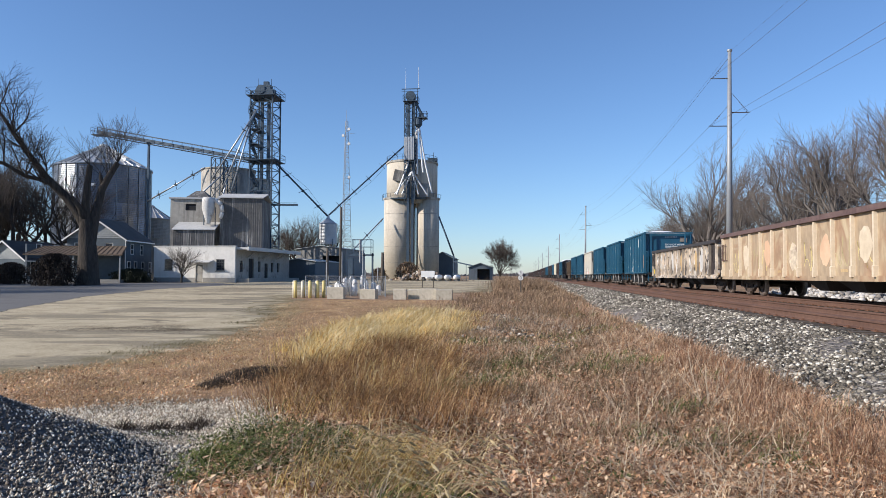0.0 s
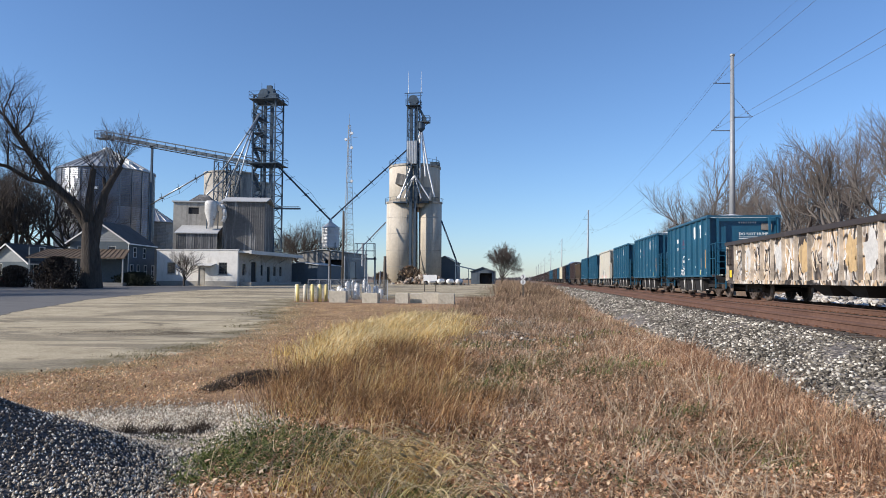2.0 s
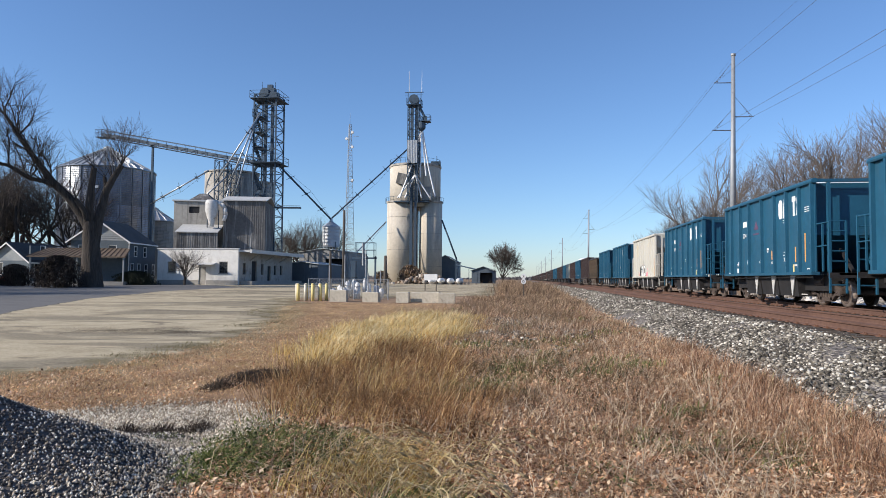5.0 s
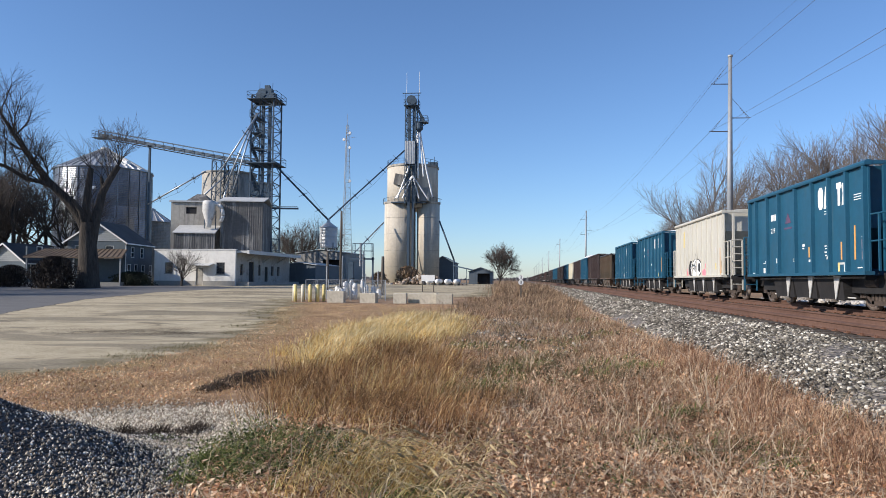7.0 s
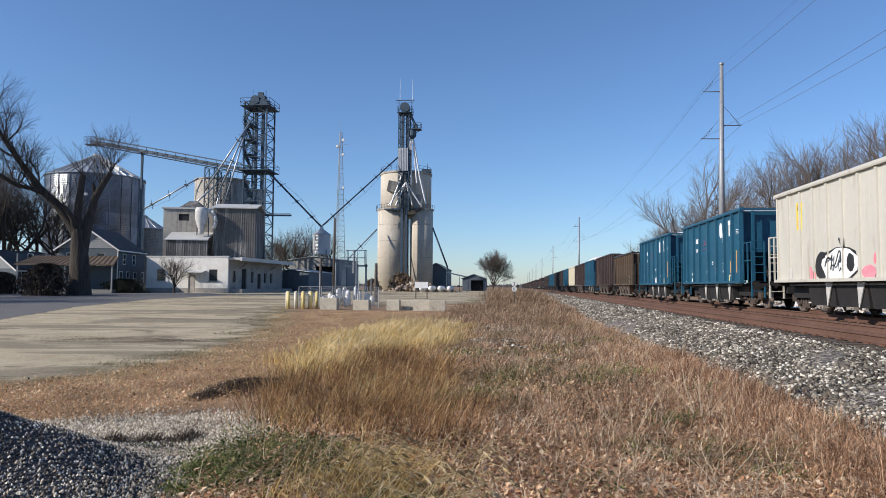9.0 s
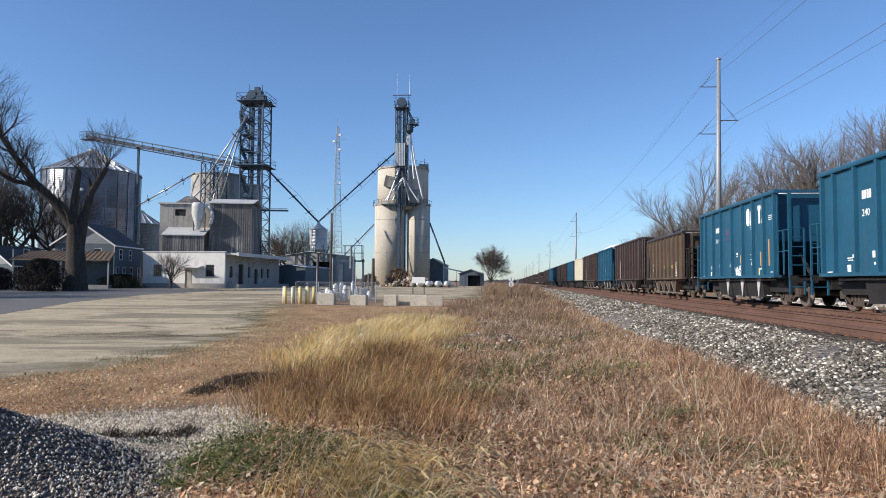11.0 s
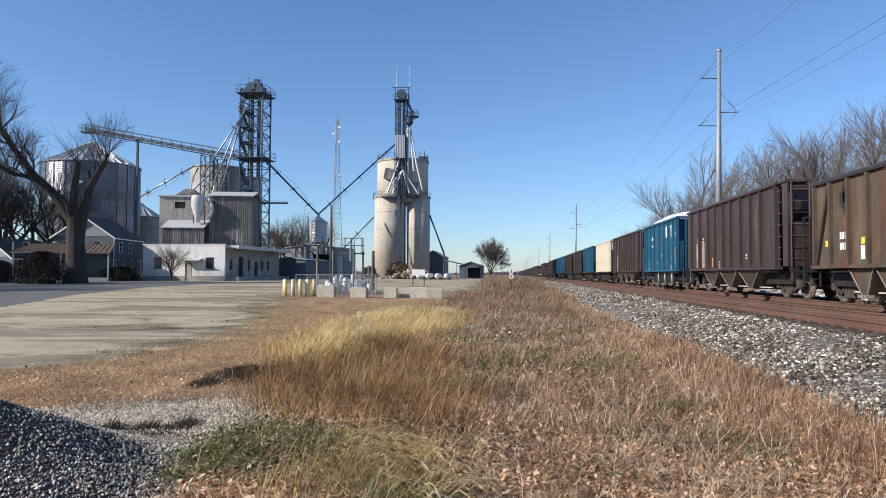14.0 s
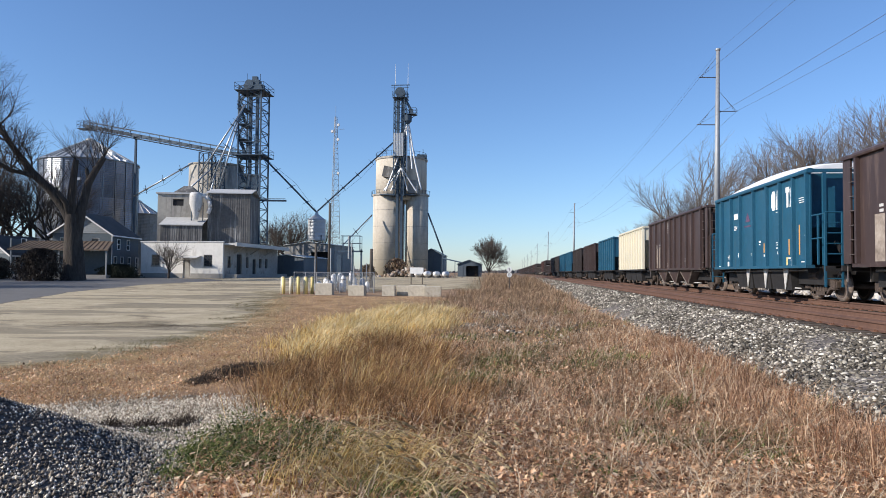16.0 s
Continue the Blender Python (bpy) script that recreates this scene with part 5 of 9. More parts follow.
rock_bank()


# ---- the grain elevator and its neighbours ----
YAW = -5.7                       # the yard's buildings stand a little askew to the track


def window(parent, x0, x1, z0, z1, y, frame_m=WHITEPAINT, bars=(1, 1)):
    """A window in a wall that faces -y: frame, sill, panes set back."""
    w = part("window", Geo().box(x0, y + 0.02, z0, x1, y + 0.10, z0 + 0.06).box(x0, y + 0.02, z1 - 0.06, x1, y + 0.10, z1).box(x0, y + 0.02, z0 + 0.06, x0 + 0.06, y + 0.10, z1 - 0.06).box(x1 - 0.06, y + 0.02, z0 + 0.06, x1, y + 0.10, z1 - 0.06), frame_m, parent)
    nx, nz = bars[0] + 1, bars[1] + 1
    for i in range(nx):
        for j in range(nz):
            a, b = x0 + 0.06 + (x1 - x0 - 0.12) * i / nx, x0 + 0.06 + (x1 - x0 - 0.12) * (i + 1) / nx
            c, d = z0 + 0.06 + (z1 - z0 - 0.12) * j / nz, z0 + 0.06 + (z1 - z0 - 0.12) * (j + 1) / nz
            part("pane", Geo().box(a + 0.015, y + 0.06, c + 0.015, b - 0.015, y + 0.07, d - 0.015), GLASS, w)
    part("sill", Geo().box(x0 - 0.06, y - 0.06, z0 - 0.08, x1 + 0.06, y + 0.06, z0), frame_m, w)
    return w


def wall_with_holes(x0, x1, z0, z1, holes, y0, y1):
    """A wall in the xz plane, one sheet with rectangular holes (x0, x1, z0, z1) right through it."""
    g = Geo()
    xs = sorted({x0, x1, *[h[0] for h in holes], *[h[1] for h in holes]})
    zs = sorted({z0, z1, *[h[2] for h in holes], *[h[3] for h in holes]})
    nx, nz = len(xs), len(zs)
    g.v = [(x, y, z) for y in (y0, y1) for z in zs for x in xs]
    vid = lambda i, j, k: k * nx * nz + j * nx + i

    def full(i, j):
        if not (0 <= i < nx - 1 and 0 <= j < nz - 1):
            return False
        cx, cz = (xs[i] + xs[i + 1]) / 2, (zs[j] + zs[j + 1]) / 2
        return not any(h[0] < cx < h[1] and h[2] < cz < h[3] for h in holes)
    for i in range(nx - 1):
        for j in range(nz - 1):
            if full(i, j):
                g.f.append((vid(i, j, 0), vid(i + 1, j, 0), vid(i + 1, j + 1, 0), vid(i, j + 1, 0)))
                g.f.append((vid(i, j + 1, 1), vid(i + 1, j + 1, 1), vid(i + 1, j, 1), vid(i, j, 1)))
                for di, dj, p, q in ((-1, 0, (i, j + 1), (i, j)), (1, 0, (i + 1, j), (i + 1, j + 1)), (0, -1, (i, j), (i + 1, j)), (0, 1, (i + 1, j + 1), (i, j + 1))):
                    if not full(i + di, j + dj):
                        g.f.append((vid(*q, 0), vid(*p, 0), vid(*p, 1), vid(*q, 1)))
    used = sorted({k for f in g.f for k in f})
    back = {k: n for n, k in enumerate(used)}
    g.v, g.f = [g.v[k] for k in used], [tuple(back[k] for k in f) for f in g.f]
    return g


def corrugated(x0, x1, z0, z1, y, pitch=0.35, depth=0.05, thick=0.03):
    """A ribbed sheet wall facing -y."""
    n = max(2, int((x1 - x0) / pitch))
    a = []
    for i in range(n):
        u, w = x0 + (x1 - x0) * i / n, (x1 - x0) / n
        a += [(u, y), (u + w * 0.55, y), (u + w * 0.62, y - depth), (u + w * 0.92, y - depth)]
    a += [(x1, y)]
    outline = a + [(x, q + thick) for x, q in reversed(a)]
    return Geo().rings([[(x, q, z0) for x, q in outline], [(x, q, z1) for x, q in outline]])


def warehouse():
    """Low white warehouse; its own space: x along the front to the right, y into the depth, origin at the front's shaded corner."""
    w = thing("warehouse", pose(-32.2, 74.0, 0.62, 0, 0, -2.0), "white single-storey block warehouse with flat overhanging roof", "warehouse")
    W, D, H = 9.9, 16.5, 4.15
    holes = [(-8.6, -7.6, 1.45, 2.75), (-2.3, -1.25, 1.4, 2.75), (-4.75, -3.9, 0.0, 2.1)]
    part("front_wall", wall_with_holes(-W, 0, 0, H, holes, 0, 0.25), WHITEWALL, w)
    part("plinth", Geo().box(-W - 0.02, -0.03, -0.3, -4.8, 0.0, 0.62).box(-3.85, -0.03, -0.3, 0.02, 0.0, 0.62), GREYWALL, w)
    part("parapet", Geo().box(-W - 0.08, -0.06, H, 0.08, 0.3, H + 0.12), FLATROOF, w)
    for h in holes[:2]:
        window(w, *h, 0.0, GREYWALL, (2, 3))
    part("door", Geo().box(-4.75, 0.12, 0, -3.9, 0.18, 2.1).box(-4.62, 0.09, 0.2, -4.03, 0.12, 0.95).box(-4.62, 0.09, 1.1, -4.03, 0.12, 1.95), SIDEWALL, w)
    part("awning", Geo().rings([[(-5.2, -1.0, 2.32), (-2.6, -1.0, 2.32), (-2.6, -1.0, 2.40), (-5.2, -1.0, 2.40)], [(-5.2, 0, 2.55), (-2.6, 0, 2.55), (-2.6, 0, 2.63), (-5.2, 0, 2.63)]]), FLATROOF, w)
    m = Matrix.Rotation(radians(90), 4, 'Z')
    side_holes = [(1.2, 2.1, 1.3, 2.6), (3.6, 5.0, 0.0, 2.9), (6.3, 7.0, 1.3, 2.6), (8.2, 9.2, 0, 2.4), (10.2, 11.0, 1.3, 2.5), (12.2, 13.0, 1.3, 2.5)]
    g = wall_with_holes(0.25, D, 0, H - 0.3, side_holes, 0, 0.25)
    g.v = [tuple(m @ Vector(p)) for p in g.v]
    part("side_wall", g, SIDEWALL, w)
    for a, b, c, d in side_holes:
        q = Geo().box(a, 0.15, c, b, 0.2, d)
        q.v = [tuple(m @ Vector(p)) for p in q.v]
        part("opening_panel", q, DARK if c == 0 else GLASS, w)
    part("back_wall", Geo().box(-W, D - 0.25, 0, -0.25, D, H - 0.3).box(-W, 0.25, 0, -W + 0.25, D - 0.25, H - 0.3), SIDEWALL, w)
    part("roof", Geo().box(-W, 0.3, H - 0.3, 1.5, D + 0.2, H - 0.05).box(1.3, 0.2, H - 0.42, 1.55, D + 0.25, H - 0.0), FLATROOF, w, "flat roof overhanging the loading side")
    for y in (3.0, 7.5, 12.0):
        part("canopy_brace", Geo().bar((0.0, y, H - 1.2), (1.3, y, H - 0.4), 0.1), GREYWALL, w)
    part("loading_dock", Geo().box(0.02, 0.6, -0.3, 1.4, D, 0.55), GREYWALL, w)


def old_elevator():
    """The old tin-clad workhouse with bins, shed and dust cyclone behind the warehouse."""
    e = thing("old_elevator", pose(-35.2, 89.5, 0.8, 0, 0, 12.0), "weathered grey tin-clad grain elevator with low gable roof", "grain elevator")
    W, D, H = 5.6, 7.0, 11.2
    part("front_cladding", corrugated(-W, 0, 0, H, 0, 0.28, 0.02), OLDTIN, e)
    s = corrugated(0.05, D, 0, H, 0, 0.28, 0.02)
    m = Matrix.Rotation(radians(90), 4, 'Z')
    s.v = [tuple(m @ Vector((x, y, z))) for x, y, z in s.v]
    part("side_cladding", s, OLDTIN, e)
    part("rear_cladding", Geo().box(-W, D - 0.1, 0, -0.05, D, H).box(-W, 0.05, 0, -W + 0.1, D - 0.1, H), OLDTIN, e)
    r = Geo().rings([[(-W - 0.25, -0.3, H), (0.25, -0.3, H), (0.25, D / 2, H + 0.9), (-W - 0.25, D / 2, H + 0.9)], [(-W - 0.25, -0.3, H + 0.12), (0.25, -0.3, H + 0.12), (0.25, D / 2, H + 1.02), (-W - 0.25, D / 2, H + 1.02)]])
    r.rings([[(-W - 0.25, D / 2, H + 0.9), (0.25, D / 2, H + 0.9), (0.25, D + 0.3, H), (-W - 0.25, D + 0.3, H)], [(-W - 0.25, D / 2, H + 1.02), (0.25, D / 2, H + 1.02), (0.25, D + 0.3, H + 0.12), (-W - 0.25, D + 0.3, H + 0.12)]])
    part("roof", r, FLATROOF, e)
    part("girt", Geo().box(-W, -0.09, 3.95, 0, -0.055, 4.1), OLDTIN, e)
    part("pale_sheet_patch", corrugated(-5.6, -3.0, 2.3, 3.9, -0.075, 0.28, 0.02), SHEDGREY, e, "paler replacement sheet")
    # annex: headhouse over a shed, with a lean-to
    part("annex_wall", wall_with_holes(-12.6, -5.8, 0, 11.2, [(-10.6, -9.2, 9.6, 10.5)], 1.6, 1.85), OLDCONCRETE, e, "stained concrete annex wall")
    part("annex_window", Geo().box(-10.6, 1.72, 9.6, -9.2, 1.78, 10.5), DARK, e)
    part("annex_side", Geo().box(-12.6, 1.85, 0, -12.35, 7.0, 11.2).box(-12.35, 6.8, 0, -5.8, 7.0, 11.2), OLDCONCRETE, e)
    part("annex_roof", Geo().box(-12.8, 1.4, 11.2, -5.75, 7.1, 11.4), FLATROOF, e)
    part("lean_to_roof", Geo().rings([[(-11.4, -1.8, 6.7), (-5.85, -1.8, 6.7), (-5.85, -1.8, 6.82), (-11.4, -1.8, 6.82)], [(-11.4, 1.58, 7.9), (-5.85, 1.58, 7.9), (-5.85, 1.58, 8.02), (-11.4, 1.58, 8.02)]]), FLATROOF, e, "pale sheet lean-to roof")
    part("lean_to_wall", corrugated(-11.2, -5.9, 0, 6.7, -1.6, 0.28, 0.02), OLDTIN, e)
    part("lean_to_side", Geo().box(-11.25, -1.55, 0, -11.15, 1.55, 6.7), OLDTIN, e)
    # cupola on the annex roof
    part("cupola", Geo().rings([[(-10.8, 2.0, 11.4), (-7.4, 2.0, 11.4), (-7.4, 5.5, 11.4), (-10.8, 5.5, 11.4)], [(-9.6, 3.2, 12.5), (-8.6, 3.2, 12.5), (-8.6, 4.4, 12.5), (-9.6, 4.4, 12.5)]]), OLDTIN, e)
    c = thing("dust_cyclone", pose(-42.0, 87.6, 0.8), "pale sheet-metal dust cyclone with curved duct", "cyclone")
    part("cone", Geo().lathe([(0.3, 7.6), (0.4, 8.2), (0.85, 9.7), (0.85, 10.9), (0.7, 11.2), (0.3, 11.25)], 20), PALE, c, smooth=True)
    d = [(0.6, 0.2, 10.9), (1.3, 0.2, 10.7), (1.75, 0.2, 10.1), (1.9, 0.2, 9.2), (1.6, 0.2, 8.4)]
    g = Geo()
    for a, b in zip(d, d[1:]):
        g.tube(a, b, 0.28, n=10)
    part("duct", g, PALE, c, smooth=True)
    part("leg", Geo().bar((-0.8, 0.4, 7.4), (-0.8, 0.4, 9.9), 0.1).bar((0.8, 0.4, 7.4), (0.8, 0.4, 9.9), 0.1), TOWERSTEEL, c)


def round_bin(name, x, y, z, r, eave, apex, label, rings, sheets, wall_m, roof_m, ribs=True, doors=0):
    """A corrugated steel grain bin of curved sheets with stiffeners and a ribbed conical roof."""
    b = thing(name, (x, y, z), label, "grain bin")
    core = Geo().lathe([(r - 0.06, 0), (r - 0.06, eave)], 64)
    part("shell", core, DARK, b)
    dz = eave / rings
    # one curved corrugated sheet, shared round the bin
    g = Geo()
    k = 7
    for j in range(k):
        z0, z1 = dz * j / k, dz * (j + 1) / k
        n = 3
        for zz0, zz1, ra, rb in ((z0, (z0 + z1) / 2, 0.0, 0.035), ((z0 + z1) / 2, z1, 0.035, 0.0)):
            for i in range(n):
                a0, a1 = 2 * math.pi / sheets * (i / n + 0.003), 2 * math.pi / sheets * ((i + 1) / n - 0.003 * (i == n - 1))
                g.quad(*[((r + q) * math.cos(a), (r + q) * math.sin(a), h) for a, h, q in ((a0, zz0, ra), (a1, zz0, ra), (a1, zz1, rb), (a0, zz1, rb))])
    sheet = g.mesh("wall_sheet", wall_m)
    for j in range(rings):
        for i in range(sheets):
            part("wall_sheet", sheet, None, b, at=pose(0, 0, j * dz, 0, 0, 360 / sheets * (i + 0.5 * (j % 2))))
    if ribs:
        st = Geo().box(r + 0.03, -0.06, 0, r + 0.11, 0.06, eave).mesh("stiffener", wall_m)
        for i in range(sheets * 2):
            part("stiffener", st, None, b, at=pose(0, 0, 0, 0, 0, 180 / sheets * i + 3))
    n = 40 if r > 5 else 20
    rp = Geo()
    a = math.pi / n
    rp.rings([[(0.6, -0.1, apex), (0.6, 0.1, apex), ((r + 0.2) * math.cos(a), (r + 0.2) * math.sin(a), eave - 0.02), ((r + 0.2) * math.cos(a), -(r + 0.2) * math.sin(a), eave - 0.02)],
              [(0.6, -0.1, apex + 0.03), (0.6, 0.1, apex + 0.03), ((r + 0.2) * math.cos(a), (r + 0.2) * math.sin(a), eave + 0.02), ((r + 0.2) * math.cos(a), -(r + 0.2) * math.sin(a), eave + 0.02)]])
    rp.bar((0.6, 0.1, apex + 0.08), ((r + 0.2) * math.cos(a), (r + 0.2) * math.sin(a), eave + 0.08), 0.07, 0.14)
    panel = rp.mesh("roof_panel", roof_m)
    for i in range(n):
        part("roof_panel", panel, None, b, at=pose(0, 0, 0, 0, 0, 360 / n * i))
    part("roof_cap", Geo().lathe([(0.75, apex - 0.05), (0.75, apex + 0.25), (0.25, apex + 0.5)], 20), roof_m, b)
    part("eave_ring", Geo().lathe([(r + 0.05, eave - 0.12), (r + 0.24, eave - 0.1), (r + 0.24, eave + 0.02), (r + 0.05, eave + 0.02)], 64, caps=False), wall_m, b)
    if r > 5:
        g = Geo()
        for q in (194, 197):
            p = radians(q)
            g.tube((r * 1.02 * math.cos(p), r * 1.02 * math.sin(p), 1), (r * 1.02 * math.cos(p), r * 1.02 * math.sin(p), eave + 0.8), 0.04, n=5)
        for i in range(50):
            z0 = 1.2 + i * (eave - 1) / 50
            p, q = radians(194), radians(197)
            g.tube((r * 1.02 * math.cos(p), r * 1.02 * math.sin(p), z0), (r * 1.02 * math.cos(q), r * 1.02 * math.sin(q), z0), 0.025, n=4)
        part("ladder", g, PIPESTEEL, b)
        part("sign_plate", Geo().box(-0.8, -r - 0.16, eave * 0.80, 0.9, -r - 0.12, eave * 0.80 + 0.42), LETTER, b, "small white maker's plate", at=pose(0, 0, 0, 0, 0, 18))
        for q in (-60, -20, 150):
            p = radians(q)
            part("roof_vent", Geo().box(-0.5, -0.4, 0, 0.5, 0.4, 0.5), roof_m, b, at=pose(r * 0.72 * math.cos(p), r * 0.72 * math.sin(p), eave + (apex - eave) * 0.27, 0, 0, q))
    return b


def lattice(g, x, y, half, z0, z1, step, leg=0.14, brace=0.07):
    """Four legs with horizontal and diagonal bracing."""
    c = [(x - half, y - half), (x + half, y - half), (x + half, y + half), (x - half, y + half)]
    for p in c:
        g.bar((*p, z0), (*p, z1), leg)
    n = max(1, round((z1 - z0) / step))
    for i in range(n):
        a, b = z0 + (z1 - z0) * i / n, z0 + (z1 - z0) * (i + 1) / n
        for j in range(4):
            p, q = c[j], c[(j + 1) % 4]
            g.bar((*p, b), (*q, b), brace)
            g.bar((*p, a), (*q, b), brace) if i % 2 else g.bar((*q, a), (*p, b), brace)
    return g


def railing(g, x0, y0, x1, y1, z, r=0.025):
    c = [(x0, y0), (x1, y0), (x1, y1), (x0, y1)]
    for h in (0.55, 1.1):
        for j in range(4):
            g.bar((*c[j], z + h), (*c[(j + 1) % 4], z + h), r * 2)
    for j in range(4):
        (ax, ay), (bx, by) = c[j], c[(j + 1) % 4]
        for k in (0, 0.5):
            g.bar((ax + (bx - ax) * k, ay + (by - ay) * k, z), (ax + (bx - ax) * k, ay + (by - ay) * k, z + 1.1), r * 2)


def leg_tower():
    t = thing("leg_tower", (-39.7, 101.8, 0.85), "tall dark lattice steel elevator leg tower with platforms", "leg tower")
    part("lattice", lattice(Geo(), 0, 0, 1.75, 0, 29.0, 1.75, 0.2, 0.09), TOWERSTEEL, t)
    part("bucket_leg", Geo().box(-0.75, -0.25, 0, -0.35, 0.25, 29.5).box(0.35, -0.25, 0, 0.75, 0.25, 29.5), TOWERSTEEL, t)
    part("head_section", Geo().box(-1.5, -0.7, 28.6, 1.4, 0.7, 29.6).box(-1.0, -0.6, 29.6, 0.9, 0.6, 30.3).tube((-0.6, -0.8, 29.6), (-0.6, 0.8, 29.6), 0.7, n=14), TOWERSTEEL, t)
    for z, a in ((28.4, 2.3), (25.6, 1.95), (23.2, 1.95), (20.9, 1.95), (18.4, 2.4)):
        g = Geo().box(-a, -a, z - 0.1, a if a > 2 else -0.6, a, z)
        part("platform", g, TOWERSTEEL, t)
        g = Geo()
        railing(g, -a, -a, a if a > 2 else -0.6, a, z)
        part("railing", g, TOWERSTEEL, t)
    g = Geo()
    z = 0.5
    k = 0
    while z < 28:
        a = (-1.9, -1.3) if k % 2 else (-1.9, 1.3)
        b = (-1.9, 1.3) if k % 2 else (-1.9, -1.3)
        g.bar((*a, z), (*b, z + 2.3), 0.5, 0.06)
        z += 2.35
        k += 1
    part("stairs", g, TOWERSTEEL, t)
    part("top_gear", Geo().box(-0.3, -0.3, 30.2, 0.5, 0.3, 30.9).tube((0.9, 0, 29), (0.9, 0, 31.3), 0.04, n=5).tube((-1.4, 0.5, 29), (-1.4, 0.5, 31.6), 0.03, n=5), TOWERSTEEL, t)


def spout(a, b, r, label, fins=3, name="grain_spout", m=PIPESTEEL):
    """A straight spout pipe with clamp frames along it."""
    s = thing(name, (0, 0, 0), label, "grain spout", "spouts of the elevator")
    part("pipe", Geo().tube(a, b, r, n=10), m, s, smooth=True)
    A, B = Vector(a), Vector(b)
    d = (B - A).normalized()
    side = d.cross(Vector((0, 1, 0))).normalized()
    for i in range(fins):
        p = A + (B - A) * (i + 0.7) / (fins + 0.4)
        part("clamp_frame", Geo().bar(p - side * 0.75 - d * 0.2, p + side * 0.75 + d * 0.2, 0.06).bar(p - side * 0.2, p + side * 0.2, 0.22).bar(p - Vector((0, 0.7, 0)), p + Vector((0, 0.7, 0)), 0.08), TOWERSTEEL, s)
    if fins:
        part("truss_cable", Geo().tube(A + side * 0.1, (A + B) / 2 + side * 0.85, 0.02, n=4).tube((A + B) / 2 + side * 0.85, B + side * 0.1, 0.02, n=4), TOWERSTEEL, s)
    return s


def conveyor():
    c = thing("overhead_conveyor", (0, 0, 0), "long enclosed grain conveyor on a truss between tower and bin", "conveyor")
    a, b = Vector((-71.3, 107.6, 25.7)), Vector((-41.2, 101.6, 19.4))
    part("trough", Geo().bar(a, b, 0.7, 0.55), TOWERSTEEL, c)
    g = Geo()
    n = 16
    for i in range(n + 1):
        p = a + (b - a) * i / n
        g.bar(p + Vector((0, -0.5, -0.5)), p + Vector((0, 0.5, -0.5)), 0.07)
        g.bar(p + Vector((0, -0.5, -0.5)), p + Vector((0, -0.5, 0.75)), 0.06)
        if i < n:
            q = a + (b - a) * (i + 1) / n
            g.bar(p + Vector((0, -0.5, -0.5)), q + Vector((0, -0.5, 0.25)), 0.05)
    for h in (-0.5, 0.75):
        for y in (-0.5, 0.5):
            g.bar(a + Vector((0, y, h)), b + Vector((0, y, h)), 0.09)
    part("truss", g, TOWERSTEEL, c)
    g = Geo().box(a.x - 0.9, a.y - 0.9, a.z - 0.6, a.x + 1.6, a.y + 0.9, a.z - 0.5)
    railing(g, a.x - 0.9, a.y - 0.9, a.x + 1.6, a.y + 0.9, a.z - 0.4)
    part("drive_platform", g, TOWERSTEEL, c)
    part("support_column", Geo().bar((-61.1, 105.6, 0.85), (-61.1, 105.6, 23.3), 0.3).bar((-61.1, 104.8, 23.2), (-61.1, 106.5, 23.2), 0.2), TOWERSTEEL, c)


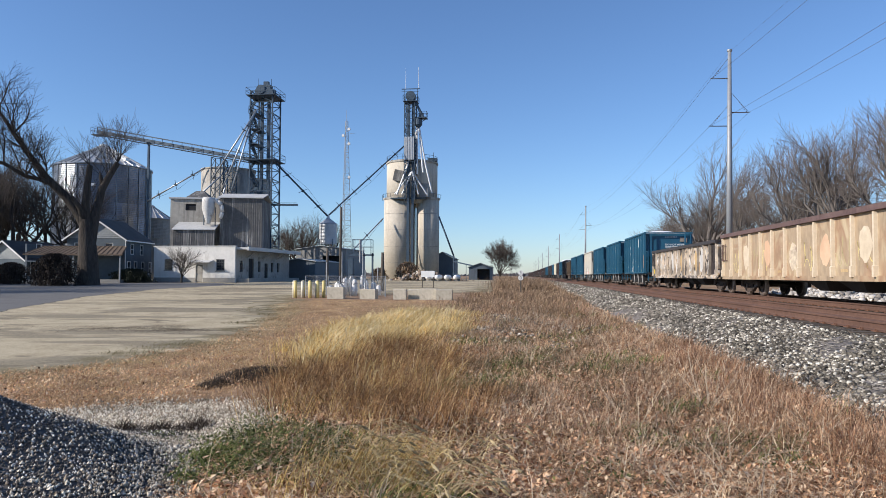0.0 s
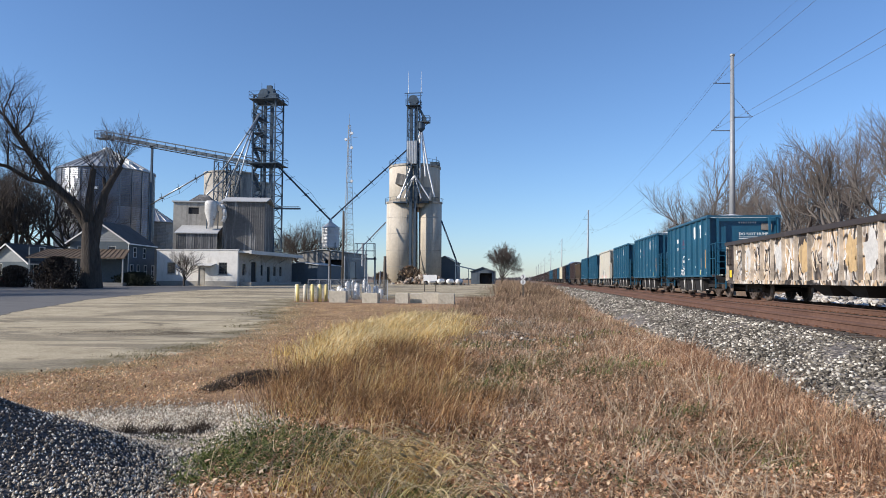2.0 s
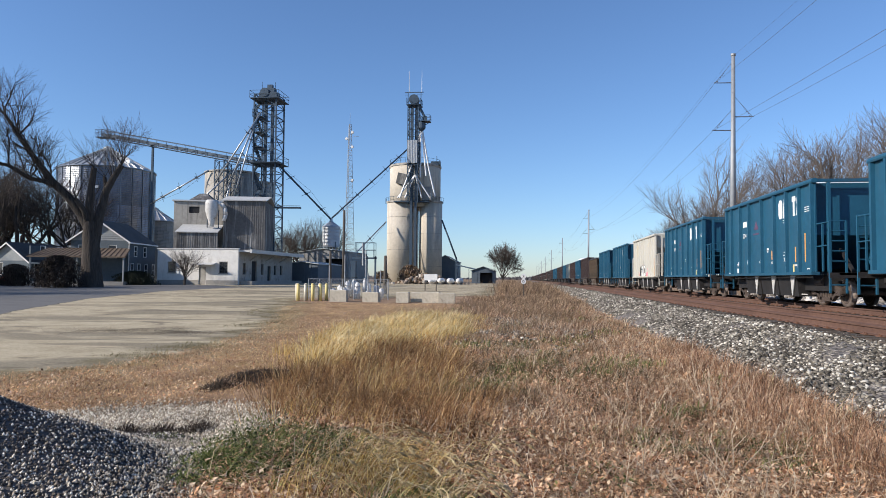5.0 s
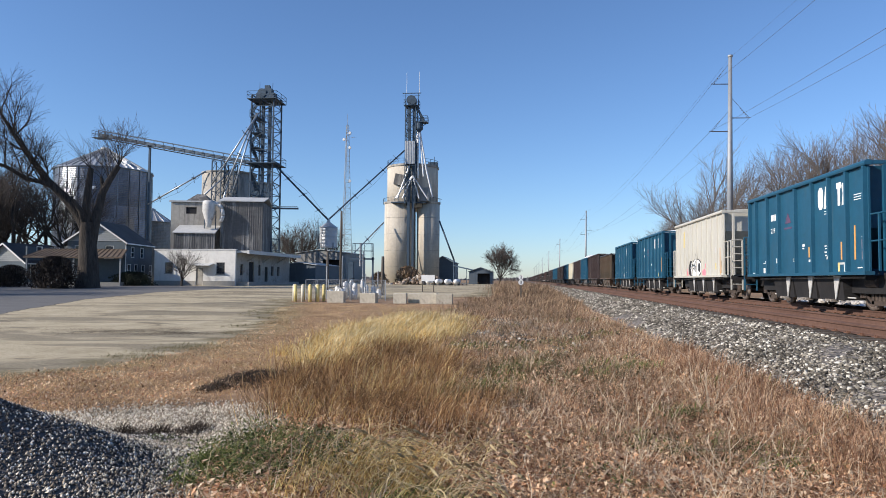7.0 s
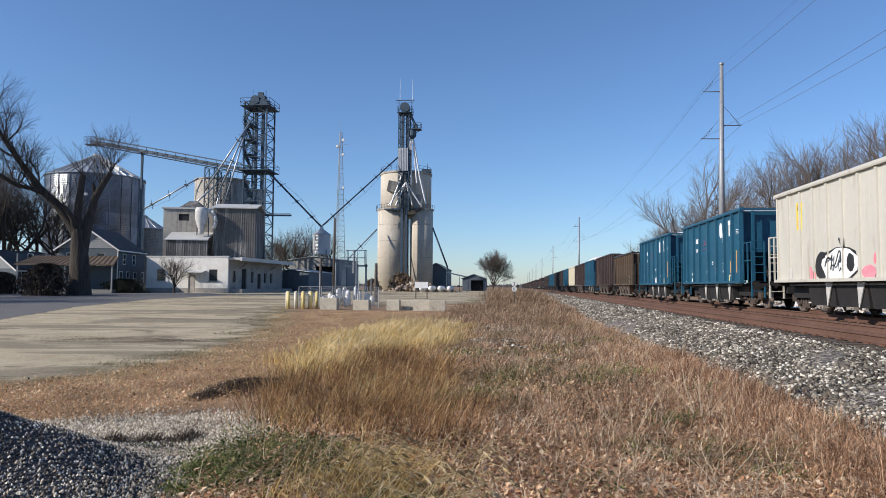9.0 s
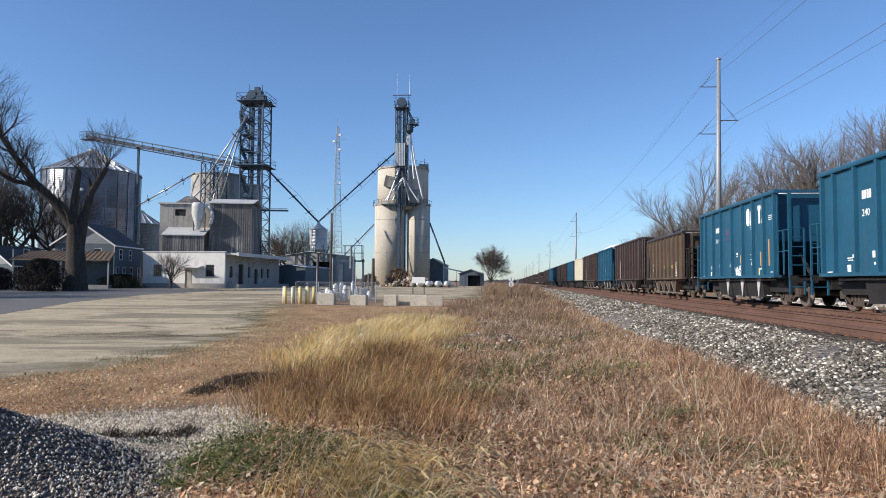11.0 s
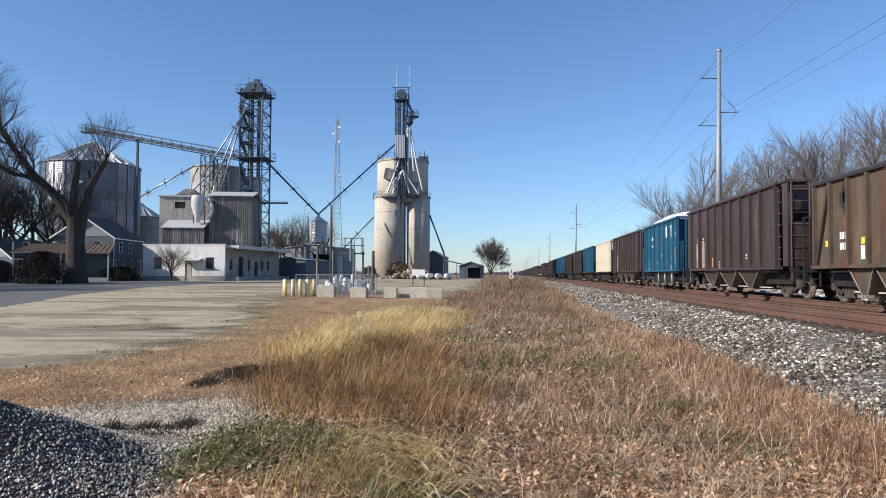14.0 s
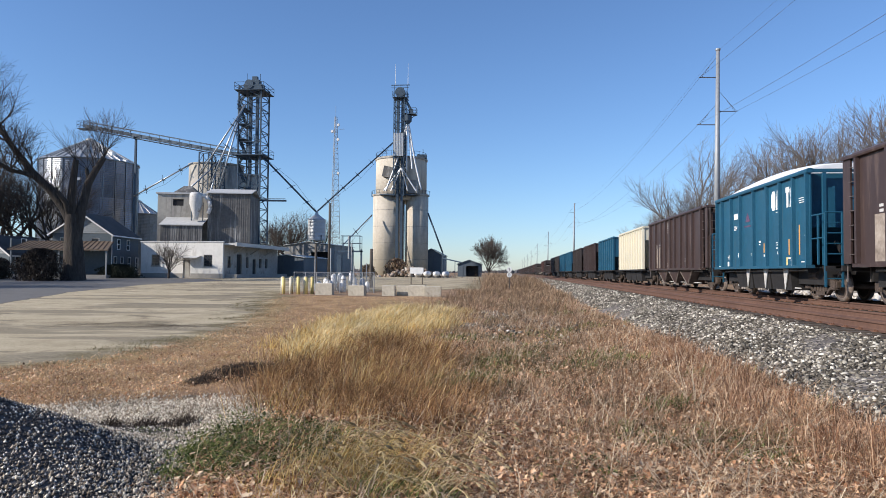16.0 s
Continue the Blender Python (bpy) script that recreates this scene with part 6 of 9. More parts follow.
def silo_group():
    """Twin concrete silos with an upper drum, a bucket leg and antennas."""
    for x, r, g_ in ((-23.95, 3.05, 0), (-18.3, 2.24, 1)):
        s = thing("concrete_silo", (x, 132.6, 0.8), "tall round cast concrete grain silo, warm grey and streaked", "silo", "twin silos")
        part("barrel", Geo().lathe([(r, 0), (r, 15.75)], 48), CONCRETE, s, smooth=True)
        part("cap_ring", Geo().lathe([(r + 0.02, 15.6), (r + 0.14, 15.62), (r + 0.14, 15.95), (r - 0.4, 16.0)], 48), OLDCONCRETE, s)
        for z in (3.2, 6.4, 9.6, 12.8):
            part("form_joint", Geo().lathe([(r + 0.001, z - 0.03), (r + 0.018, z - 0.02), (r + 0.018, z + 0.02), (r + 0.001, z + 0.03)], 48, caps=False), OLDCONCRETE, s)
    d = thing("upper_drum", (-21.85, 135.0, 16.5), "squat concrete drum over the twin silos with railing", "silo")
    r = 5.1
    part("barrel", Geo().lathe([(r, -0.9), (r, 7.5), (r - 0.3, 7.7)], 56), CONCRETE, d, smooth=True)
    part("cap_ring", Geo().lathe([(r + 0.02, 7.2), (r + 0.15, 7.25), (r + 0.15, 7.62), (r + 0.02, 7.66)], 56, caps=False), OLDCONCRETE, d)
    g = Geo()
    for i in range(28):
        a, b = 2 * math.pi * i / 28, 2 * math.pi * (i + 1) / 28
        p, q = (r * math.cos(a), r * math.sin(a)), (r * math.cos(b), r * math.sin(b))
        g.bar((*p, 7.6), (*p, 8.7), 0.05).bar((*p, 8.7), (*q, 8.7), 0.05).bar((*p, 8.15), (*q, 8.15), 0.04)
    part("railing", g, TOWERSTEEL, d)
    g = Geo()
    for i in range(20):
        a, b = math.pi * (1 + i / 20), math.pi * (1 + (i + 1) / 20)
        p, q = (5.9 * math.cos(a), 5.9 * math.sin(a)), (5.9 * math.cos(b), 5.9 * math.sin(b))
        g.bar((*p, 0.05), (*p, 1.1), 0.05).bar((*p, 1.1), (*q, 1.1), 0.05)
    part("lower_railing", g, TOWERSTEEL, d)
    part("platform_deck", Geo().box(-3.2, -6.2, -0.18, 3.6, -4.2, 0.0), TOWERSTEEL, d)
    # dark tilted block stands in for a shadow patch on the drum
    part("drum_shadow_block", Geo().box(-3.6, -5.6, 2.9, -1.5, -4.3, 5.0), OLDTIN, d, "dark tilted block in place of a shadow on the drum's side", at=pose(0, 0, 0, 0, 12, 0))
    part("side_platform", Geo().box(2.2, -5.6, 0.2, 4.0, -4.0, 2.8), SHEDGREY, d)
    part("roof_fitting", Geo().box(3.4, -2.2, 7.6, 5.2, -0.6, 8.3).tube((4.6, -2, 7.6), (4.6, -2, 9.4), 0.06, n=6), TOWERSTEEL, d)
    g = thing("bucket_leg", (-21.05, 128.6, 0.4), "steel bucket elevator leg with head house and antennas above the silos", "bucket leg")
    part("lattice", lattice(Geo(), -0.15, 0, 1.0, 15.6, 34.5, 1.5, 0.16, 0.08), TOWERSTEEL, g)
    part("casing", Geo().box(-0.75, -0.35, 0, -0.25, 0.35, 36.4).box(0.15, -0.35, 0, 0.55, 0.35, 36.4), TOWERSTEEL, g)
    part("ribbed_housing", corrugated(-1.15, 0.75, 23.2, 27.6, -1.15, 0.3, 0.06), STEEL, g, "ribbed pale sheet housing")
    part("housing_sides", Geo().box(-1.15, -1.1, 23.2, -1.1, 1.2, 27.6).box(0.7, -1.1, 23.2, 0.75, 1.2, 27.6).box(-1.1, 1.15, 23.2, 0.7, 1.2, 27.6), STEEL, g)
    part("head_drum", Geo().tube((-0.1, -0.7, 35.6), (-0.1, 0.7, 35.6), 0.95, n=18), TOWERSTEEL, g, "rusty round head drum")
    q = Geo().box(-1.4, -1.4, 34.4, 1.3, 1.4, 34.5)
    railing(q, -1.4, -1.4, 1.3, 1.4, 34.5)
    part("head_platform", q, TOWERSTEEL, g)
    part("top_frame", Geo().bar((-1.3, 0, 34.4), (-1.3, 0, 37.1), 0.1).bar((1.2, 0, 34.4), (1.2, 0, 37.1), 0.1).bar((-1.9, 0, 37.1), (1.7, 0, 37.1), 0.14).bar((-1.9, 0, 36.6), (1.5, 0, 36.6), 0.06), TOWERSTEEL, g)
    for x in (-1.1, 1.35):
        part("antenna", Geo().tube((x, 0, 37.1), (x, 0, 41.3), 0.05, 0.02, n=6), WHITEPAINT, g)
    q = Geo().box(1.3, -1.2, 31.2, 3.1, 0.6, 31.32)
    railing(q, 1.3, -1.2, 3.1, 0.6, 31.3)
    q.box(1.6, -0.6, 31.4, 2.4, 0.2, 32.3)
    q.bar((1.2, 0, 30.2), (2.9, 0, 31.2), 0.12).tube((0.9, -0.5, 34.3), (2.0, -0.5, 32.2), 0.25, n=8)
    part("motor_platform", q, TOWERSTEEL, g)
    part("distributor", Geo().lathe([(0.25, 29.4), (0.75, 30.0), (0.75, 31.0), (0.4, 31.4)], 14, (1.45, -0.4)), TOWERSTEEL, g)
    for x0, x1, z1, y1 in ((1.25, 1.3, 20.5, -0.6), (1.55, 2.4, 20.8, -0.6), (1.35, -2.6, 16.6, -0.9), (1.6, 4.2, 16.8, -0.9)):
        knee = (x0 * 0.5 + x1 * 0.5, -0.5, (29.6 + z1) / 2 + (0 if z1 > 18 else -1.0))
        part("spout_pipe", Geo().tube((x0, -0.4, 29.6), knee, 0.16, n=8).tube(knee, (x1, y1, z1), 0.16, n=8), PALEPIPE, g, "pale spout pipe down to the silos")
    for x1 in (-3.0, -1.6, 1.6, 3.2):
        part("spout_pipe", Geo().tube((0.3, -0.6, 21.0), (x1, -0.8, 16.6), 0.14, n=8), PALEPIPE, g, "pale spout pipe down to the silos")
    part("ladder_rail", Geo().tube((0.45, 3.0, 0.5), (0.45, 3.0, 15.6), 0.06, n=5).tube((0.9, 3.0, 0.5), (0.9, 3.0, 15.6), 0.06, n=5), TOWERSTEEL, g)


def hopper_tank():
    t = thing("hopper_tank", (-32.3, 111.5, 6.2), "small round corrugated steel holding bin with cone roof on a shed", "grain tank")
    g = Geo()
    prof = []
    for i in range(13):
        prof += [(1.45 + 0.04 * (i % 2), 0.6 + 0.28 * i)]
    part("wall", g.lathe(prof, 30), STEEL, t)
    part("roof", Geo().lathe([(1.58, 3.95), (0.3, 4.9), (0.2, 5.5)], 30), ROOFSTEEL, t)
    q = Geo()
    for a in (0.8, 2.4, 3.9, 5.5):
        q.bar((1.6 * math.cos(a), 1.6 * math.sin(a), -0.6), (1.6 * math.cos(a), 1.6 * math.sin(a), 1.4), 0.12)
    q.bar((-1.75, -0.4, 0.3), (-1.75, -0.4, 5.0), 0.06).bar((-1.75, 0.1, 0.3), (-1.75, 0.1, 5.0), 0.06)
    railing(q, -2.2, -0.8, -1.5, 0.6, 2.2)
    part("frame", q, TOWERSTEEL, t)


def shed(name, at, W, D, H, ridge, wall_m, roof_m, label, opening=None):
    """A gabled sheet-metal shed; front faces -y, x from 0 to W."""
    s = thing(name, at, label, "shed")
    holes = [opening] if opening else []
    part("front_wall", wall_with_holes(0, W, 0, H, holes, 0, 0.1), wall_m, s)
    part("gable", Geo().rings([[(0, 0.0, H), (W, 0.0, H), (W / 2, 0.0, H + ridge)], [(0, 0.1, H), (W, 0.1, H), (W / 2, 0.1, H + ridge)]]), wall_m, s)
    part("side_wall", Geo().box(W - 0.1, 0.1, 0, W, D, H), wall_m, s)
    part("side_wall", Geo().box(0, 0.1, 0, 0.1, D, H), wall_m, s)
    part("rear_wall", Geo().box(0.1, D - 0.1, 0, W - 0.1, D, H), wall_m, s)
    g = Geo()
    for x0, x1 in ((-0.2, W / 2), (W + 0.2, W / 2)):
        g.rings([[(x0, -0.25, H - 0.05), (x0, D + 0.25, H - 0.05), (x1, D + 0.25, H + ridge + 0.02), (x1, -0.25, H + ridge + 0.02)], [(x0, -0.25, H + 0.04), (x0, D + 0.25, H + 0.04), (x1, D + 0.25, H + ridge + 0.11), (x1, -0.25, H + ridge + 0.11)]])
    part("roof", g, roof_m, s)
    rb = Geo().box(-0.02, -0.035, 0, 0.02, 0, H).mesh("wall_rib", wall_m)
    n = int(W / 0.9)
    for i in range(1, n):
        x = W * i / n
        if not (opening and opening[0] - 0.05 < x < opening[1] + 0.05):
            part("wall_rib", rb, None, s, at=(x, 0, 0))
    if opening:
        # sheet set back in the opening, its shade painted near-black
        part("opening_dark_sheet", Geo().box(opening[0], 1.2, opening[2], opening[1], 1.25, opening[3]), DARK, s)
    return s


def house(at, label, W=6.4, D=9.0, H=4.9, ridge=2.2, porch=True, wall_m=SIDING):
    """Two-storey gabled house with porch; the gable faces -y, x from -W to 0."""
    h = thing("house", at, label, "house")
    holes = [(-5.6, -4.7, 3.0, 4.4), (-2.2, -1.3, 3.0, 4.4)] if porch else [(-W + 1.0, -W + 2.0, 1.0, 2.4)]
    part("gable_wall", wall_with_holes(-W, 0, 0, H, holes, 0, 0.2), wall_m, h)
    for q in holes:
        window(h, *q, 0.0, WHITEPAINT, (0, 1))
    part("gable", Geo().rings([[(-W, 0.0, H), (0, 0.0, H), (-W / 2, 0.0, H + ridge)], [(-W, 0.2, H), (0, 0.2, H), (-W / 2, 0.2, H + ridge)]]), GABLE, h, "pale clapboard gable")
    n = 9
    for i in range(n):
        z0, z1 = H + ridge * i / n, H + ridge * (i + 0.92) / n
        k0 = W / 2 * (1 - (z1 - H) / ridge)
        part("clapboard", Geo().rings([[(-W / 2 - k0, -0.035, z0), (-W / 2 + k0, -0.035, z0), (-W / 2 + k0, 0, z0), (-W / 2 - k0, 0, z0)], [(-W / 2 - k0, -0.01, z1), (-W / 2 + k0, -0.01, z1), (-W / 2 + k0, 0, z1), (-W / 2 - k0, 0, z1)]]), GABLE, h)
    m = Matrix.Rotation(radians(90), 4, 'Z')
    sh = [(0.8, 1.5, 0.9, 2.3), (2.6, 3.3, 0.9, 2.3), (4.6, 5.3, 0.9, 2.3), (1.6, 2.3, 3.2, 4.3), (4.2, 4.9, 3.2, 4.3), (6.8, 7.5, 0.9, 2.3)]
    g = wall_with_holes(0.2, D, 0, H, sh, 0, 0.2)
    g.v = [tuple(m @ Vector(p)) for p in g.v]
    part("side_wall", g, wall_m, h)
    for a, b, c, d in sh:
        q = Geo().box(a + 0.06, 0.1, c + 0.06, b - 0.06, 0.12, d - 0.06)
        f = Geo().box(a - 0.07, -0.03, c - 0.07, b + 0.07, 0.0, c).box(a - 0.07, -0.03, d, b + 0.07, 0.0, d + 0.07).box(a - 0.07, -0.03, c, a, 0.02, d).box(b, -0.03, c, b + 0.07, 0.02, d).box(a, 0.03, (c + d) / 2 - 0.03, b, 0.06, (c + d) / 2 + 0.03)
        for o in (q, f):
            o.v = [tuple(m @ Vector(p)) for p in o.v]
        w = part("window", f, WHITEPAINT, h)
        part("pane", q, GLASS, w)
    part("rear_wall", Geo().box(-W, D - 0.2, 0, -0.2, D, H).box(-W, 0.2, 0, -W + 0.2, D - 0.2, H), wall_m, h)
    g = Geo()
    for x0, s in ((-W - 0.4, 1), (0.4, -1)):
        dz = -0.4 * ridge / (W / 2)
        g.rings([[(x0, -0.4, H + dz), (x0, D + 0.3, H + dz), (-W / 2, D + 0.3, H + ridge), (-W / 2, -0.4, H + ridge)], [(x0, -0.4, H + dz + 0.14), (x0, D + 0.3, H + dz + 0.14), (-W / 2, D + 0.3, H + ridge + 0.14), (-W / 2, -0.4, H + ridge + 0.14)]])
    part("roof", g, SHINGLE, h)
    part("fascia", Geo().bar((-W - 0.4, -0.42, H - 0.28), (-W / 2, -0.42, H + ridge), 0.05, 0.16).bar((0.4, -0.42, H - 0.28), (-W / 2, -0.42, H + ridge), 0.05, 0.16).box(0.38, -0.4, H - 0.34, 0.48, D + 0.3, H - 0.2), WHITEPAINT, h)
    if porch:
        part("porch_roof", Geo().rings([[(-W - 3.2, -2.9, 2.9), (1.0, -2.9, 2.9), (1.0, -2.9, 3.02), (-W - 3.2, -2.9, 3.02)], [(-W - 2.4, -0.05, 3.9), (0.3, -0.05, 3.9), (0.3, -0.05, 4.02), (-W - 2.4, -0.05, 4.02)]]), PORCHROOF, h, "brown ribbed porch roof")
        for i in range(20):
            a = -W - 3.15 + (W + 4.1) * i / 19
            b = -W - 2.35 + (W + 2.6) * i / 19
            part("roof_seam", Geo().bar((a, -2.9, 3.05), (b, -0.05, 4.05), 0.05, 0.06), PORCHROOF, h)
        for x in np.linspace(-W - 2.9, 0.7, 5):
            part("porch_post", Geo().box(x - 0.07, -2.75, 0, x + 0.07, -2.61, 2.9), GABLE, h)
        part("porch_floor", Geo().box(-W - 3.0, -2.85, -0.4, 0.8, -0.02, 0.3), GREYWALL, h)
        part("annex", Geo().box(-W - 2.2, 0.05, 0, -W - 0.02, 5, 3.7), wall_m, h)
        part("downpipe", Geo().tube((0.15, -0.12, 0.3), (0.15, -0.12, H - 0.3), 0.05, n=6), WHITEPAINT, h)
    return h


warehouse()
old_elevator()
round_bin("grain_bin", -70.9, 108.5, 0.75, 7.55, 18.7, 22.6, "large corrugated steel grain bin with ribbed conical roof", 9, 12, BINSTEEL, ROOFSTEEL)
round_bin("small_grain_bin", -70.2, 122.5, 0.75, 3.75, 11.3, 13.6, "small pale corrugated steel grain bin with conical roof", 6, 7, TANSTEEL, ROOFSTEEL, False)
for x, y, r, top in ((-48.7, 108.8, 4.35, 18.0), (-45.6, 112.0, 3.0, 16.8), (-47.2, 95.4, 2.3, 11.7)):
    s = thing("concrete_silo", (x, y, 0.75), "weathered concrete grain silo behind the tin elevator", "silo", "old silos")
    part("barrel", Geo().lathe([(r, 0), (r, top)], 40), OLDCONCRETE, s, smooth=True)
    part("roof_slab", Geo().lathe([(r + 0.12, top), (r + 0.12, top + 0.25), (0.3, top + 0.6)], 40), OLDCONCRETE, s)
leg_tower()
conveyor()
spout((-40.6, 100.0, 27.0), (-45.6, 99.2, 14.2), 0.13, "steel grain spout from the leg tower")
spout((-40.2, 99.8, 27.0), (-47.4, 99.6, 16.0), 0.13, "steel grain spout from the leg tower", 2)
spout((-40.9, 100.2, 26.6), (-43.8, 98.4, 13.4), 0.12, "steel grain spout from the leg tower", 2)
spout((-45.5, 104.0, 19.5), (-48.2, 97.0, 13.2), 0.12, "steel grain spout from the conveyor", 0)
spout((-46.0, 103.5, 19.0), (-44.6, 97.5, 13.0), 0.12, "steel grain spout from the conveyor", 0)
spout((-38.0, 102.0, 19.0), (-32.3, 111.5, 11.4), 0.14, "steel grain spout down to the holding bin", 3, m=TOWERSTEEL)
spout((-22.4, 128.4, 26.4), (-32.3, 111.5, 11.6), 0.13, "steel grain spout down to the holding bin", 5, m=TOWERSTEEL)
spout((-50.8, 104.5, 18.8), (-61.1, 105.4, 13.6), 0.12, "steel grain spout towards the large bin", 3)
for a, b in (((-47.5, 97.6, 11.9), 22.0), ((-45.6, 97.9, 11.9), 21.5)):
    f = thing("support_frame", (a[0], a[1] + 4.5, a[2]), "dark lattice support frame on the silo roof", "support frame")
    part("lattice", lattice(Geo(), 0, 0, 0.75, 0, b - a[2] - 2.0, 1.5, 0.14, 0.07), TOWERSTEEL, f)
part_arm = thing("loading_arm", (-36.6, 96.6, 11.9), "horizontal steel loading arm on the elevator", "loading arm")
part("beam", Geo().bar((0, 0, 0), (4.0, 0, -0.05), 0.3, 0.25), TOWERSTEEL, part_arm)
part("walkway", Geo().bar((0, -0.4, 0.25), (4.0, -0.4, 0.2), 0.06), TOWERSTEEL, part_arm)
silo_group()
hopper_tank()
shed("drive_shed", pose(-36.6, 108.0, 0.8, 0, 0, YAW), 8.6, 9.0, 5.0, 0.5, SHEDGREY, FLATROOF, "grey sheet-metal drive-through grain shed with pale roof", (4.6, 8.0, 0.0, 3.9))
shed("low_shed", pose(-33.4, 92.5, 0.8, 0, 0, YAW), 5.0, 9.0, 2.7, 0.3, SHEDBLUE, FLATROOF, "low blue-grey sheet-metal lean-to shed")
shed("side_shed", pose(-18.6, 139.0, 0.85, 0, 0, 0), 4.9, 8.0, 4.2, 1.3, SHEDBLUE, SHEDGREY, "blue-grey gabled metal shed beside the silos")
shed("blue_shed", pose(-9.3, 121.0, 0.85, 0, 0, 0), 4.1, 6.0, 2.2, 0.7, SHEDBLUE, SHEDBLUE, "small dark blue metal shed with open front", (1.5, 3.7, 0.0, 1.9))
pipe_ = spout((-15.9, 131.0, 13.0), (-13.0, 131.0, 5.4), 0.16, "dark spout pipe down the silo's side", 0, m=TOWERSTEEL)
part("drop_pipe", Geo().tube((-13.0, 131.0, 5.4), (-13.0, 131.0, 0.9), 0.16, n=8), TOWERSTEEL, pipe_)
au = thing("auger", (0, 0, 0), "long thin grain auger slanting down to the blue shed", "auger")
part("tube", Geo().tube((-13.0, 130.6, 4.3), (-7.5, 121.8, 3.1), 0.12, n=8), TOWERSTEEL, au)
part("support", Geo().bar((-10.2, 126.2, 0.85), (-10.2, 126.2, 3.7), 0.1), TOWERSTEEL, au)
house(pose(-44.3, 72.0, 0.72, 0, 0, 8.0), "blue-grey two-storey house with pale gable and brown porch roof", D=7.0)
house(pose(-55.6, 71.0, 0.7, 0, 0, YAW), "small grey house half hidden by bare trees", 5.5, 6.0, 2.6, 2.0, False)


def mast():
    m = thing("radio_mast", (-41.5, 158.0, 0.85), "thin lattice radio mast with small dish antennas", "radio mast")
    g = Geo()
    H = 37.5
    legs = [(math.cos(a), math.sin(a)) for a in (0.5, 2.6, 4.7)]
    w = lambda z: 1.35 * (1 - z / H) + 0.32
    n = 30
    for i in range(n):
        a, b = H * i / n, H * (i + 1) / n
        for j in range(3):
            p, q = legs[j], legs[(j + 1) % 3]
            g.bar((p[0] * w(a), p[1] * w(a), a), (p[0] * w(b), p[1] * w(b), b), 0.09)
            g.bar((p[0] * w(a), p[1] * w(a), a), (q[0] * w(b), q[1] * w(b), b), 0.05)
            g.bar((p[0] * w(b), p[1] * w(b), b), (q[0] * w(b), q[1] * w(b), b), 0.05)
    part("lattice", g, MASTSTEEL, m)
    for z, x in ((35.5, 0.7), (32.0, 0.7), (24.0, 0.8), (34.0, -0.7)):
        part("dish", Geo().tube((x, -0.3, z), (x, -0.55, z), 0.38, 0.30, n=14), WHITEPAINT, m)
    part("whip_antenna", Geo().tube((0, 0, 37.4), (0, 0, 40.2), 0.04, n=5).tube((0.9, 0, 34.5), (2.2, 0, 34.6), 0.04, n=5), GALV, m)


mast()


def utility_pole(x, y, h, label="dark wooden utility pole"):
    p = thing("utility_pole", (x, y, float(land(x, y))), label, "utility pole")
    part("shaft", Geo().tube((0, 0, 0), (0, 0, h), 0.16, 0.11, n=8), WOODPOLE, p, smooth=True)
    return p


utility_pole(-18.9, 70.0, 8.1)
utility_pole(-10.7, 52.0, 3.0)
utility_pole(-18.0, 62.0, 3.6)


def power_line():
    """Steel monopoles along the railway with three conductors and a shield wire."""
    spots = [(19.6 + 0.02 * i, 67.5 + 148.0 * i) for i in range(-1, 8)]
    arms = ((20.3, -1.6), (17.0, 1.7), (15.7, -1.75))
    tops = []
    for x, y in spots:
        p = thing("transmission_pole", pose(x, y, 0.3, 0, 0.7, 0), "tall galvanised steel transmission pole with three arms", "transmission pole", "poles of the power line")
        part("shaft", Geo().tube((0, 0, 0), (0, 0, 22.9), 0.33, 0.17, n=14), GALV, p, smooth=True)
        part("cap", Geo().lathe([(0.2, 22.9), (0.24, 22.95), (0.24, 23.1), (0.05, 23.15)], 12), GALV, p)
        for z, a in arms:
            q = part("arm", Geo().tube((0, 0, z), (a, 0, z), 0.05, 0.04, n=8), WIRE, p)
            part("insulator", Geo().tube((a * 1.05, 0, z), (a * 1.05, 0, z + 0.05), 0.09, n=8).tube((a * 0.1, 0, z + 1.9), (a * 1.02, 0, z + 0.05), 0.018, n=6), WIRE, q)
            for k in range(5):
                u = (k + 0.5) / 5
                part("insulator_disc", Geo().tube((a * (0.5 + 0.45 * u) - 0.03, 0, z + 1.05 * (1 - u)), (a * (0.5 + 0.45 * u) + 0.03, 0, z + 1.05 * (1 - u)), 0.05, n=7), WIRE, q)
        tops.append((x, y))
    for z, a in ((20.3, -1.7), (17.0, 1.8), (15.7, -1.85), (22.9, 0.0)):
        w = thing("overhead_wire", (0, 0, 0), "thin dark overhead conductor", "wire", "wires of the power line")
        g = Geo()
        for (x0, y0), (x1, y1) in zip(tops, tops[1:]):
            n = 14
            tilt = math.sin(radians(0.7)) * z
            pts = [Vector((x0 + (x1 - x0) * i / n + a + tilt, y0 + (y1 - y0) * i / n, 0.3 + z - 2.6 * 4 * (i / n) * (1 - i / n))) for i in range(n + 1)]
            for p, q in zip(pts, pts[1:]):
                g.tube(p, q, 0.011 if a else 0.006, n=4, caps=False)
        part("conductor", g, WIRE, w)


power_line()


